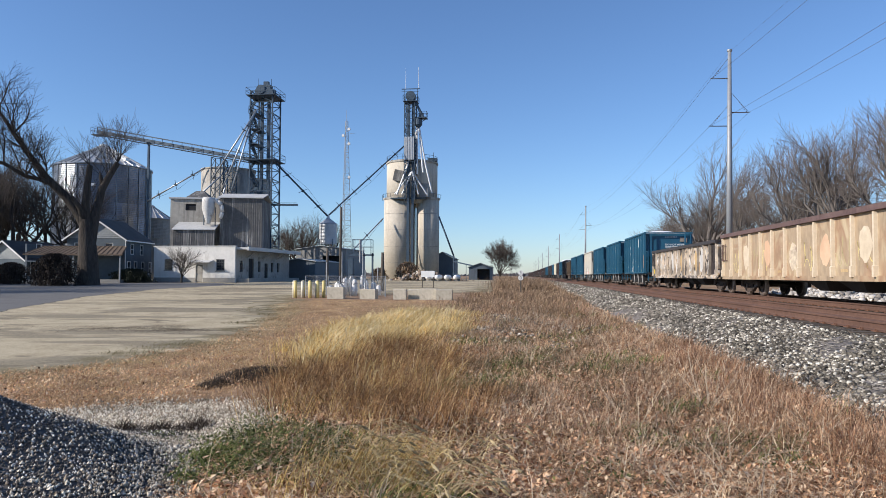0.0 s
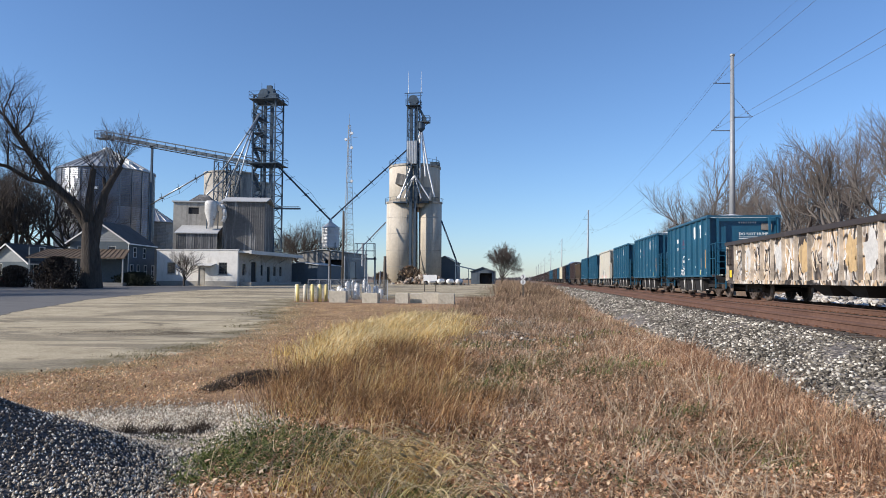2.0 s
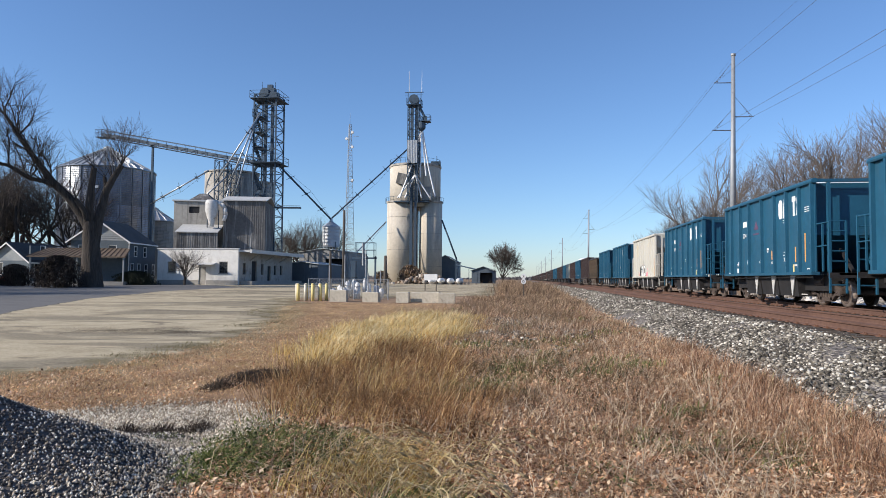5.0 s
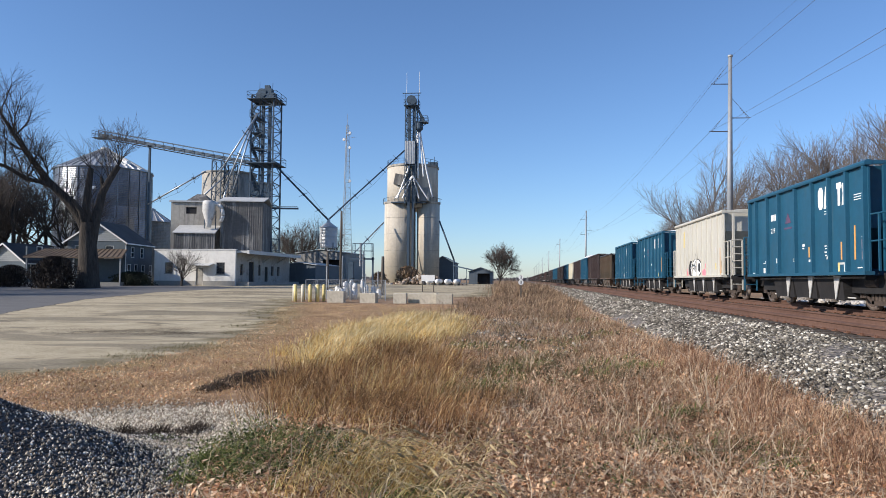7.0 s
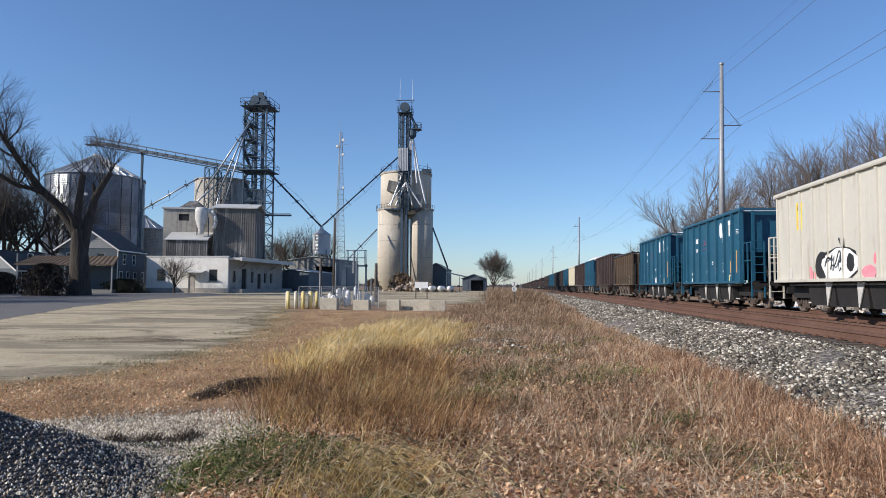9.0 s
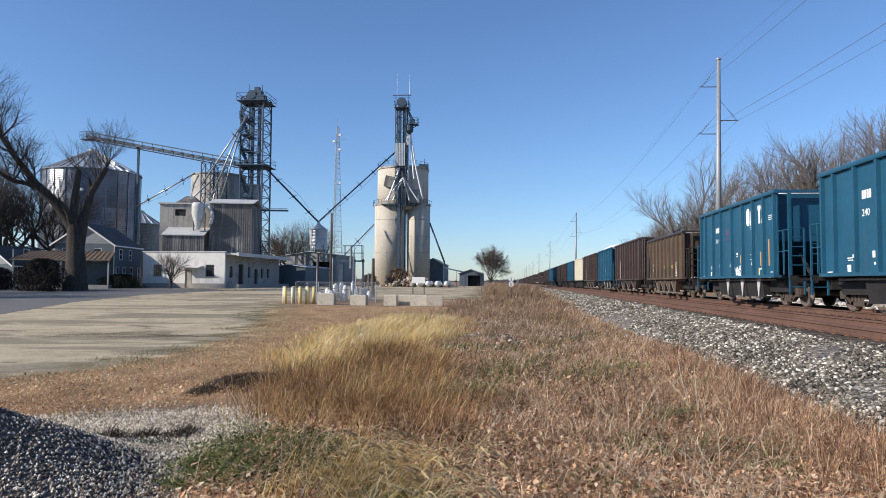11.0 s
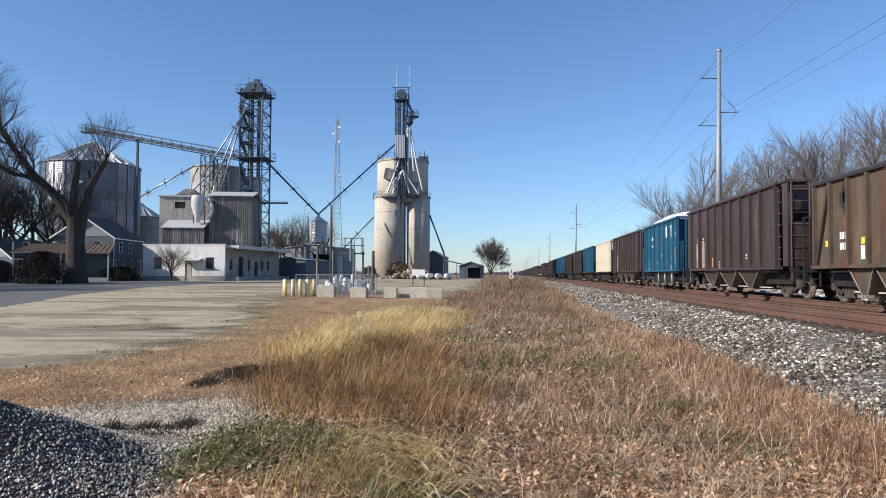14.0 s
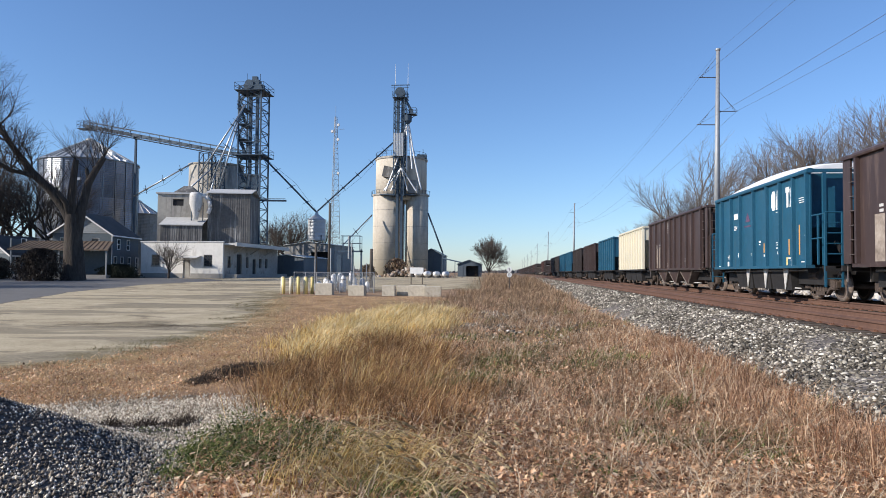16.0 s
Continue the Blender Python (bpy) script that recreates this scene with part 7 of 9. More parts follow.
# ---- the small pipeline station and its surroundings ----
def station():
    for x, y, h, w in ((-11.1, 40.2, 0.72, 1.0), (-9.05, 40.0, 0.62, 0.95), (-7.15, 40.0, 0.63, 0.75), (-6.4, 40.9, 0.6, 0.8), (-5.45, 40.0, 0.66, 1.0), (-4.5, 39.8, 0.62, 0.95)):
        b = Geo().rings([[(-w / 2, -0.3, 0), (w / 2, -0.3, 0), (w / 2, 0.3, 0), (-w / 2, 0.3, 0)], [(-w / 2, -0.3, h - 0.03), (w / 2, -0.3, h - 0.03), (w / 2, 0.3, h - 0.03), (-w / 2, 0.3, h - 0.03)],
                         [(-w / 2 + 0.03, -0.27, h), (w / 2 - 0.03, -0.27, h), (w / 2 - 0.03, 0.27, h), (-w / 2 + 0.03, 0.27, h)]])
        solid("concrete_block", b, BLOCKCONC, pose(x, y, float(land(x, y)) - 0.02, 0, 0, rng.uniform(-4, 4)), "pale cast concrete barrier block on the gravel", "concrete block", "row of concrete blocks")
    post = None
    for i, (x, y) in enumerate(((-14.0, 41.0), (-13.78, 40.6), (-13.5, 41.3), (-13.32, 40.6), (-13.0, 41.0), (-12.82, 40.5), (-12.62, 41.2), (-12.4, 40.7), (-12.2, 41.3))):
        p = Geo().tube((0, 0, 0), (0, 0, 1.0), 0.10, n=12).lathe([(0.10, 1.0), (0.07, 1.05), (0.02, 1.07)], 12)
        solid("bollard", p, PALEYELLOW if i % 3 else CREAMCAR, (x, y, float(land(x, y))), "yellow painted steel guard post" if i % 3 else "cream painted steel guard post", "bollard", "guard posts of the pipeline station", smooth=True)
    f = thing("wire_fence", (-13.9, 43.0, 0.2), "low galvanised chain-link fence round the pipeline station", "fence")
    for i in range(8):
        part("post", Geo().tube((i * 0.75, 0, 0), (i * 0.75, 0, 1.35), 0.03, n=6), MASTSTEEL, f)
    part("top_rail", Geo().tube((0, 0, 1.33), (5.25, 0, 1.33), 0.02, n=6), MASTSTEEL, f)
    g = Geo()
    for i in range(52):
        x = i * 0.1
        g.tube((x, 0, 0.05), (min(5.25, x + 0.62), 0, 1.3), 0.006, n=3, caps=False).tube((min(5.25, x + 0.62), 0, 0.05), (x, 0, 1.3), 0.006, n=3, caps=False)
    part("mesh", g, MASTSTEEL, f)
    for i, (x, y, h, r) in enumerate(((-12.0, 45.5, 1.15, 0.17), (-11.6, 45.9, 1.3, 0.2), (-11.25, 45.4, 1.1, 0.18), (-10.9, 46.1, 1.35, 0.16), (-12.6, 46.0, 0.9, 0.22), (-10.5, 45.6, 1.0, 0.15), (-12.9, 45.2, 0.7, 0.2), (-11.9, 44.2, 0.8, 0.24), (-11.1, 44.6, 0.75, 0.2), (-10.2, 46.6, 0.9, 0.2), (-12.3, 47.0, 1.2, 0.14), (-9.6, 45.4, 0.7, 0.16))):
        v = thing("valve_stand", (x, y, float(land(x, y))), "white painted upright pipeline valve", "valve", "valves of the pipeline station")
        part("barrel", Geo().lathe([(r, 0), (r, h * 0.8), (r * 0.6, h * 0.92), (r * 0.2, h)], 14), WHITEPAINT, v, smooth=True)
        part("flange", Geo().lathe([(r * 1.35, h * 0.4), (r * 1.35, h * 0.46)], 14), WHITEPAINT, v)
        part("handwheel", Geo().lathe([(r * 1.1, h + 0.05), (r * 1.1, h + 0.08)], 12), GRIMESHADE, v)
    for x, y, h in ((-11.9, 44.5, 2.9), (-11.2, 47.5, 3.3), (-9.9, 46.5, 1.9), (-13.1, 45.0, 2.2), (-10.2, 44.0, 1.7)):
        solid("vent_pipe", Geo().tube((0, 0, 0), (0, 0, h), 0.04, n=8), GALV, (x, y, float(land(x, y))), "thin galvanised vent pipe", "pipe", "vent pipes of the pipeline station")
    p = thing("pipe_frame", (-12.7, 50.0, 0.35), "dark steel pipe gantry with platform and spout", "pipe gantry")
    for x in (0.0, 1.0, 1.65):
        part("post", Geo().bar((x, 0, 0), (x, 0, 2.9 if x else 2.5), 0.12 if x else 0.35), TOWERSTEEL, p)
    part("beam", Geo().bar((-0.1, 0, 2.75), (1.75, 0, 2.75), 0.12), TOWERSTEEL, p)
    q = Geo()
    railing(q, 0.2, -0.4, 1.6, 0.4, 2.8, 0.015)
    part("railing", q, TOWERSTEEL, p)
    part("riser", Geo().tube((0.7, 0, 2.2), (0.7, 0, 3.9), 0.08, n=8), GALV, p)
    spout((-26.4, 128.6, 12.5), (-35.0, 119.0, 0.8), 0.12, "slanting grain spout from silo to loading point", 2, m=PIPESTEEL)
    for i in range(4):
        x = -12.2 + 1.2 * i
        t = thing("propane_tank", pose(x, 88.0 + 0.2 * i, float(land(x, 88)) + 0.02, 0, 0, -8), "white horizontal gas tank with rounded ends", "gas tank", "gas tanks by the silos")
        g = Geo()
        prof = [(0.02, 0), (0.2, 0.06), (0.31, 0.2), (0.33, 0.35), (0.33, 1.75), (0.31, 1.9), (0.2, 2.04), (0.02, 2.1)]
        g.rings([[(r * math.cos(a), y, 0.5 + r * math.sin(a)) for a in (2 * math.pi * k / 16 for k in range(16))] for r, y in prof])
        part("vessel", g, WHITEPAINT, t, smooth=True)
        part("leg", Geo().box(-0.25, 0.4, 0, 0.25, 0.5, 0.3), GREYWALL, t)
        part("leg", Geo().box(-0.25, 1.6, 0, 0.25, 1.7, 0.3), GREYWALL, t)
    s = thing("notice_board", (-8.25, 60.0, float(land(-8, 60))), "plain white notice board on two posts", "sign")
    part("panel", Geo().box(-0.6, -0.02, 0.95, 0.6, 0.02, 1.5), WHITEPAINT, s)
    for x in (-0.5, 0.5):
        part("post", Geo().box(x - 0.04, 0.02, 0, x + 0.04, 0.1, 1.5), WOODPOLE, s)
    d = thing("speed_sign", (-0.06, 50.0, float(land(-0.06, 50.0))), "white trackside speed board with black figures 30 on a post", "sign")
    part("post", Geo().box(-0.05, 0, -0.2, 0.05, 0.08, 1.18), WOODPOLE, d)
    for text, z in (("3", 1.637), ("0", 1.267)):
        disc = part("panel", Geo().tube((0, -0.03, z), (0, 0.0, z), 0.185, n=20), WHITEPAINT, d)
        part("figure", lettering(text, 0.352, BLACK), None, disc, at=pose(-0.093, -0.036, z - 0.122, 0, 0, 90))
    # rubble heap before the silos
    x = rng.normal(-14.0, 2.2, 420)
    y = rng.normal(98.0, 1.2, 420)
    h = np.clip(1 - np.abs(x + 14) / 5, 0, 1) * 1.4
    ob = new("rubble_heap", stone_mesh("rubble_heap", x, y, rise(y) + h * rng.uniform(0, 1, 420), rng.uniform(0.2, 0.8, 420), strands("broken_concrete_and_scrap", [(0.0, (0.10, 0.06, 0.04)), (0.6, (0.28, 0.22, 0.17)), (1.0, (0.5, 0.45, 0.38))], 0.9, 0)))
    tagged(ob, "heap of rusty scrap and broken concrete by the silos", "rubble", kind="stuff")


station()


# ---- trees ----
class Tree:
    """A bare tree: wood from trunk to boughs, and the fine twigs of its crown."""

    def __init__(self, seed):
        self.r = random.Random(seed)
        self.wood, self.twigs = Geo(), Geo()

    def limb(self, pts, r0, r1, n=7):
        """A bent tapering limb through points."""
        k = len(pts)
        pts = [Vector(p) for p in pts]
        rings = []
        for i, p in enumerate(pts):
            d = (pts[min(i + 1, k - 1)] - pts[max(i - 1, 0)]).normalized()
            u = d.orthogonal().normalized()
            s = d.cross(u)
            r = r0 + (r1 - r0) * i / (k - 1)
            r = max(r, 0.009)
            rings.append([p + u * (r * math.cos(a)) + s * (r * math.sin(a)) for a in (2 * math.pi * j / n for j in range(n))])
        (self.wood if r0 > 0.025 else self.twigs).rings(rings, False)

    def bough(self, p, d, length, radius, level, up=0.06, wide=0.8, shoots=5):
        """A winding limb with side limbs all along it, each again with its own, down to the last twigs."""
        r = self.r
        p, d = Vector(p), Vector(d).normalized()
        n = (2, 3, 4, 5, 6)[min(level, 4)]
        pts, ways = [p.copy()], [d.copy()]
        for i in range(n):
            d = (d + Vector((r.gauss(0, 1), r.gauss(0, 1), r.gauss(0, 0.6))) * (0.2 if level else 0.12) + Vector((0, 0, up))).normalized()
            p = p + d * (length / n)
            pts.append(p.copy())
            ways.append(d.copy())
        self.limb(pts, radius, radius * (0.34 if level else 0.5), 7 if radius > 0.12 else (5 if radius > 0.05 else 3))
        if not level:
            return
        turn = r.uniform(0, 6.3)
        for j in range(shoots):
            u = min(0.97, (0.38 if level > 2 else 0.25) + 0.65 * (j + r.uniform(0, 0.9)) / shoots)
            i = min(n - 1, int(u * n))
            side = ways[i + 1].orthogonal().normalized()
            turn += 2.4 + r.uniform(-0.5, 0.5)
            side.rotate(Matrix.Rotation(turn, 3, ways[i + 1]))
            q = pts[i].lerp(pts[i + 1], u * n - i)
            self.bough(q, ways[i + 1] + side * r.uniform(0.65, 1.15) * wide, length * (0.78 - 0.34 * u) * r.uniform(0.75, 1.15), radius * (1 - 0.62 * u) * 0.6, level - 1, up, wide, shoots)
        for j in range(2):
            side = d.orthogonal().normalized()
            side.rotate(Matrix.Rotation(turn + 3.1 * j, 3, d))
            self.bough(p, d + side * r.uniform(0.3, 0.6) * wide, length * r.uniform(0.42, 0.6), radius * 0.33, level - 1, up, wide, shoots)

    def build(self, name, at, label, bark=PALEBARK, category="tree", group="", twig=TWIG):
        t = thing(name, at, label, category, group)
        part("trunk", self.wood, bark, t, smooth=True)
        if self.twigs.v:
            part("crown", self.twigs, twig, t)
        return t


def tall_tree(seed, h, forks=4, lean=0.34):
    """A tall tree that forks low into several rising limbs and closes to a rounded crown."""
    t = Tree(seed)
    base = h * 0.17
    t.limb([(0, 0, -0.3), (0.05, 0, base * 0.5), (0.1, 0.05, base + 0.2)], h * 0.026, h * 0.022, 9)
    for i in range(forks):
        a = 2 * math.pi * i / forks + t.r.uniform(-0.5, 0.5)
        k = lean * t.r.uniform(0.7, 1.9)
        t.bough((0.1, 0.05, base), (math.cos(a) * k, math.sin(a) * k, 1), h * t.r.uniform(0.44, 0.54), h * 0.019, 3, 0.085, 0.62, 6)
    return t


def street_tree():
    """The big lopped tree before the house: a limb that sweeps far out to one side, thick stubs, and sheaves of thin shoots."""
    t = Tree(11)
    O = Vector((-41.9, 62.0, 0.5))

    def at(u, z, deep=0.0):
        """A point of the tree, u across the street front."""
        u, z = u * 0.80, z * 0.89
        return Vector((u * 0.83 - deep * 0.56, u * 0.56 + deep * 0.83, z))
    t.limb([at(0, -0.3), at(0, 0.3), at(0.02, 1.2), at(-0.05, 3.5), at(-0.2, 5.4), at(-0.3, 7.2)], 1.25, 0.62, 14)
    t.limb([at(0.1, 4.8), at(0.35, 6.4), at(0.6, 7.6)], 0.62, 0.5, 10)
    sweep = [at(-0.3, 6.3), at(-1.2, 7.9, 0.2), at(-2.6, 9.7, 0.3), at(-4.6, 11.5, 0.3), at(-5.5, 12.7, 0.1), at(-6.7, 14.2, -0.2), at(-8.0, 16.0, -0.4), at(-9.4, 18.0, -0.2)]
    low = [at(-3.9, 10.9, 0.3), at(-5.2, 11.3, 0.0), at(-6.7, 11.5, -0.3), at(-8.9, 12.7, -0.5), at(-11.4, 13.1, -0.4), at(-13.6, 14.0, 0.0)]
    stub_a = [at(-0.3, 6.8), at(-0.45, 8.6, -0.3), at(-0.3, 10.6, -0.4), at(-0.05, 13.1, -0.3)]
    stub_b = [at(0.5, 7.2), at(0.95, 9.0, 0.2), at(1.3, 10.6, 0.3), at(2.0, 12.0, 0.2), at(3.0, 13.7, 0.1)]
    stub_c = [at(-0.4, 6.6), at(-1.0, 8.4, -0.6), at(-1.9, 9.5, -1.0)]
    stub_d = [at(1.2, 10.2, 0.3), at(1.3, 11.4, 0.6), at(1.15, 12.3, 0.8)]
    for pts, a, b, k in ((sweep, 0.52, 0.14, 9), (low, 0.26, 0.10, 8), (stub_a, 0.44, 0.27, 9), (stub_b, 0.46, 0.26, 9), (stub_c, 0.34, 0.2, 8), (stub_d, 0.24, 0.17, 7)):
        t.limb(pts, a, b, k)
    for line, first_, size in ((sweep, 3, 3.3), (low, 1, 3.2)):
        for k in range(first_, len(line)):
            d = (line[k] - line[k - 1]).normalized()
            for j in range(3):
                t.bough(line[k], d * 0.35 + at(t.r.uniform(-0.7, 0.6), 1.0 - 0.45 * j, t.r.uniform(-0.6, 0.6)), size * t.r.uniform(0.8, 1.25), 0.085, 2, 0.04, 0.9, 6)
    t.bough(sweep[-1], sweep[-1] - sweep[-2], 2.4, 0.10, 2, 0.02, 0.7, 6)
    t.bough(low[-1], low[-1] - low[-2], 3.0, 0.10, 2, 0.02, 0.7, 6)
    for i in range(15):
        p = stub_b[-1] if i < 10 else stub_b[-2]
        t.bough(p, at(t.r.uniform(-0.75, 0.5), 1.0, t.r.uniform(-0.5, 0.5)), t.r.uniform(2.2, 3.3), 0.05, 2, 0.05, 0.6, 4)
    for p, n in ((stub_a[-1], 4), (stub_c[-1], 6), (stub_d[-1], 4), (stub_a[-2], 3)):
        for i in range(n):
            t.bough(p, at(t.r.uniform(-0.8, 0.5), 1.0, t.r.uniform(-0.5, 0.5)), t.r.uniform(1.6, 3.2), 0.04, 1, 0.02, 0.5, 5)
    t.build("street_tree", O, "large lopped bare tree with one far-sweeping limb and thin shoots", BARK, twig=DARKTWIG)


street_tree()
wood = [tall_tree(s_, h, f, k) for s_, h, f, k in ((21, 18.0, 4, 0.34), (22, 17.0, 5, 0.38), (23, 18.5, 4, 0.30), (24, 16.0, 5, 0.42))]
first = [w.build("bare_tree", (0, 0, 0), "tall bare grey deciduous tree beyond the railway", PALEBARK, group="trees along the railway") for w in wood]
ROW = [(31.0, 71.0, 0, 0.74), (31.5, 82.0, 1, 0.80), (31.0, 118.0, 2, 0.98), (35.0, 96.0, 3, 0.74), (32.0, 60.0, 1, 0.74), (33.0, 104.0, 0, 0.66), (31.0, 134.0, 3, 0.76), (33.0, 146.0, 1, 0.70),
       (32.0, 158.0, 2, 0.64), (35.0, 172.0, 0, 0.62), (33.0, 124.0, 1, 0.80), (41.0, 90.0, 0, 0.70), (42.0, 108.0, 3, 0.76), (41.0, 130.0, 2, 0.72), (39.0, 150.0, 3, 0.68),
       (40.0, 68.0, 3, 0.70), (44.0, 188.0, 1, 0.60), (33.0, 48.0, 2, 0.74), (52.0, 330.0, 1, 0.6), (60.0, 420.0, 0, 0.6)]
ROW = [(x, y, k, s * 1.2) for x, y, k, s in ROW]
for i, (x, y, k, s) in enumerate(ROW):
    m = Matrix.Translation((x, y, 0.3)) @ Matrix.Rotation(i * 2.1, 4, 'Z') @ Matrix.Scale(s, 4)
    if i < 4:
        k = i
        first[i].matrix_basis = m
    else:
        c = copy_thing(first[k], Matrix.Translation((x, y, 0.3)) @ Matrix.Rotation(i * 2.1, 4, 'Z'))
        c.scale = (s, s, s)
dark = [w.build("bare_tree", (0, 0, 0), "dark bare deciduous tree among the houses", BARK, group="trees among the houses", twig=DARKTWIG) for w in wood]
LEFT = [(-76.0, 70.0, 1, 0.95), (-64.0, 80.0, 2, 0.8), (-58.0, 82.0, 1, 0.7), (-60.0, 27.0, 1, 0.8), (-74.0, 54.0, 3, 1.0), (-80.0, 96.0, 0, 0.9), (-90.0, 110.0, 2, 0.9)]
LEFT = [(x, y, k, s * 1.12) for x, y, k, s in LEFT]
LEFT += [(-58.0, 38.0, 0, 0.85), (-61.0, 49.0, 2, 0.9), (-56.0, 30.0, 3, 0.8)]
LEFT = [(-80.0, 88.0, 0, 0.9), (-73.0, 84.0, 1, 0.9), (-63.5, 84.5, 2, 0.8), (-67.0, 79.0, 3, 0.9)] + LEFT
for i, (x, y, k, s) in enumerate(LEFT):
    if i < 4:
        dark[i].matrix_basis = Matrix.Translation((x, y, 0.7)) @ Matrix.Rotation(i * 1.3, 4, 'Z') @ Matrix.Scale(s, 4)
        continue
    c = copy_thing(dark[k], Matrix.Translation((x, y, 0.7)) @ Matrix.Rotation(i * 1.3 + 0.4, 4, 'Z'))
    c.scale = (s, s, s)
    c["group"] = "trees among the houses"
for x, y, k, s in ((-50.0, 150.0, 1, 0.82), (-53.5, 156.0, 3, 0.78), (-46.0, 160.0, 0, 0.72), (-66.0, 150.0, 2, 0.6), (-57.0, 162.0, 2, 0.7)):
    c = copy_thing(dark[k], Matrix.Translation((x, y, 0.8)) @ Matrix.Rotation(x, 4, 'Z'))
    c.scale = (s, s, s)
    tagged(c, "bare tree behind the elevator buildings", group="trees behind the elevator")


def round_tree(name, seed, at, h, label, limbs=11, level=2):
    t = Tree(seed)
    t.limb([(0, 0, -0.2), (0, 0, h * 0.12), (0.03, 0, h * 0.2)], h * 0.03, h * 0.025, 8)
    for i in range(limbs):
        a = 2.4 * i
        k = (0.75, 0.25, 0.5)[i % 3]
        t.bough((0, 0, h * (0.12 + 0.02 * (i % 4))), (math.cos(a) * k, math.sin(a) * k, 0.9), h * 0.48, h * 0.012, level, 0.03, 0.75, 6)
    return t.build(name, at, label, BARK, twig=DARKTWIG)


round_tree("field_tree", 31, (-3.3, 105.0, 0.7), 6.6, "round bare field tree with dense fine twigs", 13, 3).scale = (0.72, 0.72, 1.0)
round_tree("small_tree", 33, (-37.3, 71.6, 0.6), 4.6, "small bare ornamental tree before the white warehouse", 9, 2)


# ---- hedges, brush ----
def leafy(name, cx, cy, rx, ry, h, n, size, material, label, category="bush"):
    a = rng.uniform(0, 2 * np.pi, n)
    u = rng.uniform(0, 1, n) ** 0.4
    z = rng.uniform(0, 1, n)
    k = np.sqrt(np.clip(1 - (z * 0.98) ** 3, 0.02, 1)) * (0.78 + 0.16 * np.sin(a * 5 + z * 4) + 0.14 * np.sin(a * 3 - z * 7 + cx))
    x, y = cx + rx * u * k * np.cos(a), cy + ry * u * k * np.sin(a)
    me = blade_mesh(name, x, y, rise(y) + z * h * 0.95, rng.uniform(0.6, 1.2, n) * size, rng.uniform(0.5, 1, n) * size * 0.6, None, rng.uniform(0.2, 0.9, n), material)
    ob = thing(name, (0, 0, 0), label, category)
    part("foliage", me, None, ob)
    g = Geo()
    for i in range(7):
        b = 2 * math.pi * i / 7
        g.tube((cx + 0.1 * rx * math.cos(b), cy + 0.1 * ry * math.sin(b), float(rise(cy)) - 0.05), (cx + 0.6 * rx * math.cos(b), cy + 0.6 * ry * math.sin(b), float(rise(cy)) + h * 0.7), 0.05, 0.02, n=5)
    part("stem_cluster", g, BARK, ob)


leafy("hedge", -42.6, 70.6, 2.9, 0.8, 1.55, 5200, 0.16, HEDGE, "dark evergreen hedge beside the house", "hedge")
leafy("bush", -43.6, 59.5, 2.9, 1.3, 3.1, 9000, 0.17, DARKBRUSH, "large dark bare bush before the porch")
leafy("bush", -50.8, 63.0, 2.2, 1.2, 2.2, 4200, 0.18, DARKBRUSH, "dark tangled bush beside the street")
leafy("bush", -56.5, 62.0, 2.4, 1.2, 2.6, 4200, 0.18, DARKBRUSH, "dark tangled bush beside the street")
leafy("bush", -53.5, 66.0, 1.5, 1.0, 1.4, 2500, 0.15, HEDGE, "dark evergreen bush beside the porch")
leafy("bush", -17.5, 104.0, 2.2, 1.0, 2.8, 2600, 0.3, BRUSH, "brown leafless brush before the silos")
leafy("bush", -22.8, 108.0, 1.6, 1.0, 1.8, 1600, 0.3, BRUSH, "brown leafless brush before the silos")


def parked_car(at, turn, colour):
    """A small saloon standing beside the house."""
    c = thing("parked_car", pose(*at, 0, 0, turn), "dark red parked saloon car beside the house", "car")
    sec = [(-2.15, 0.35, 0.72), (-2.1, 0.3, 0.9), (-1.2, 0.28, 0.98), (1.2, 0.28, 0.95), (2.1, 0.3, 0.8), (2.2, 0.35, 0.62)]
    part("body", Geo().rings([[(-0.86, y, a), (0.86, y, a), (0.9, y, (a + b) / 2), (0.84, y, b), (-0.84, y, b), (-0.9, y, (a + b) / 2)] for y, a, b in sec]), colour, c, smooth=False)
    part("cabin", Geo().rings([[(-0.82, -1.55, 0.93), (0.82, -1.55, 0.93), (0.82, 1.1, 0.93), (-0.82, 1.1, 0.93)], [(-0.66, -0.95, 1.42), (0.66, -0.95, 1.42), (0.66, 0.45, 1.42), (-0.66, 0.45, 1.42)]]), GLASS, c)
    part("roof", Geo().box(-0.66, -0.95, 1.424, 0.66, 0.45, 1.46), colour, c)
    for y in (-1.35, 1.35):
        for x in (-0.8, 0.8):
            part("wheel", Geo().tube((x - 0.1, y, 0.32), (x + 0.1, y, 0.32), 0.32, n=14), BLACK, c)
    for x in (-0.62, 0.62):
        part("headlight", Geo().box(x - 0.16, -2.17, 0.58, x + 0.16, -2.12, 0.70), PALE, c)
    part("bumper", Geo().box(-0.84, -2.22, 0.34, 0.84, -2.14, 0.52), BLACK, c)


parked_car((-58.6, 73.4, 0.70), -28, surface("red_car_paint", (0.20, 0.012, 0.012), (0.30, 0.02, 0.02), fine=3, rough=0.3, relief=0))

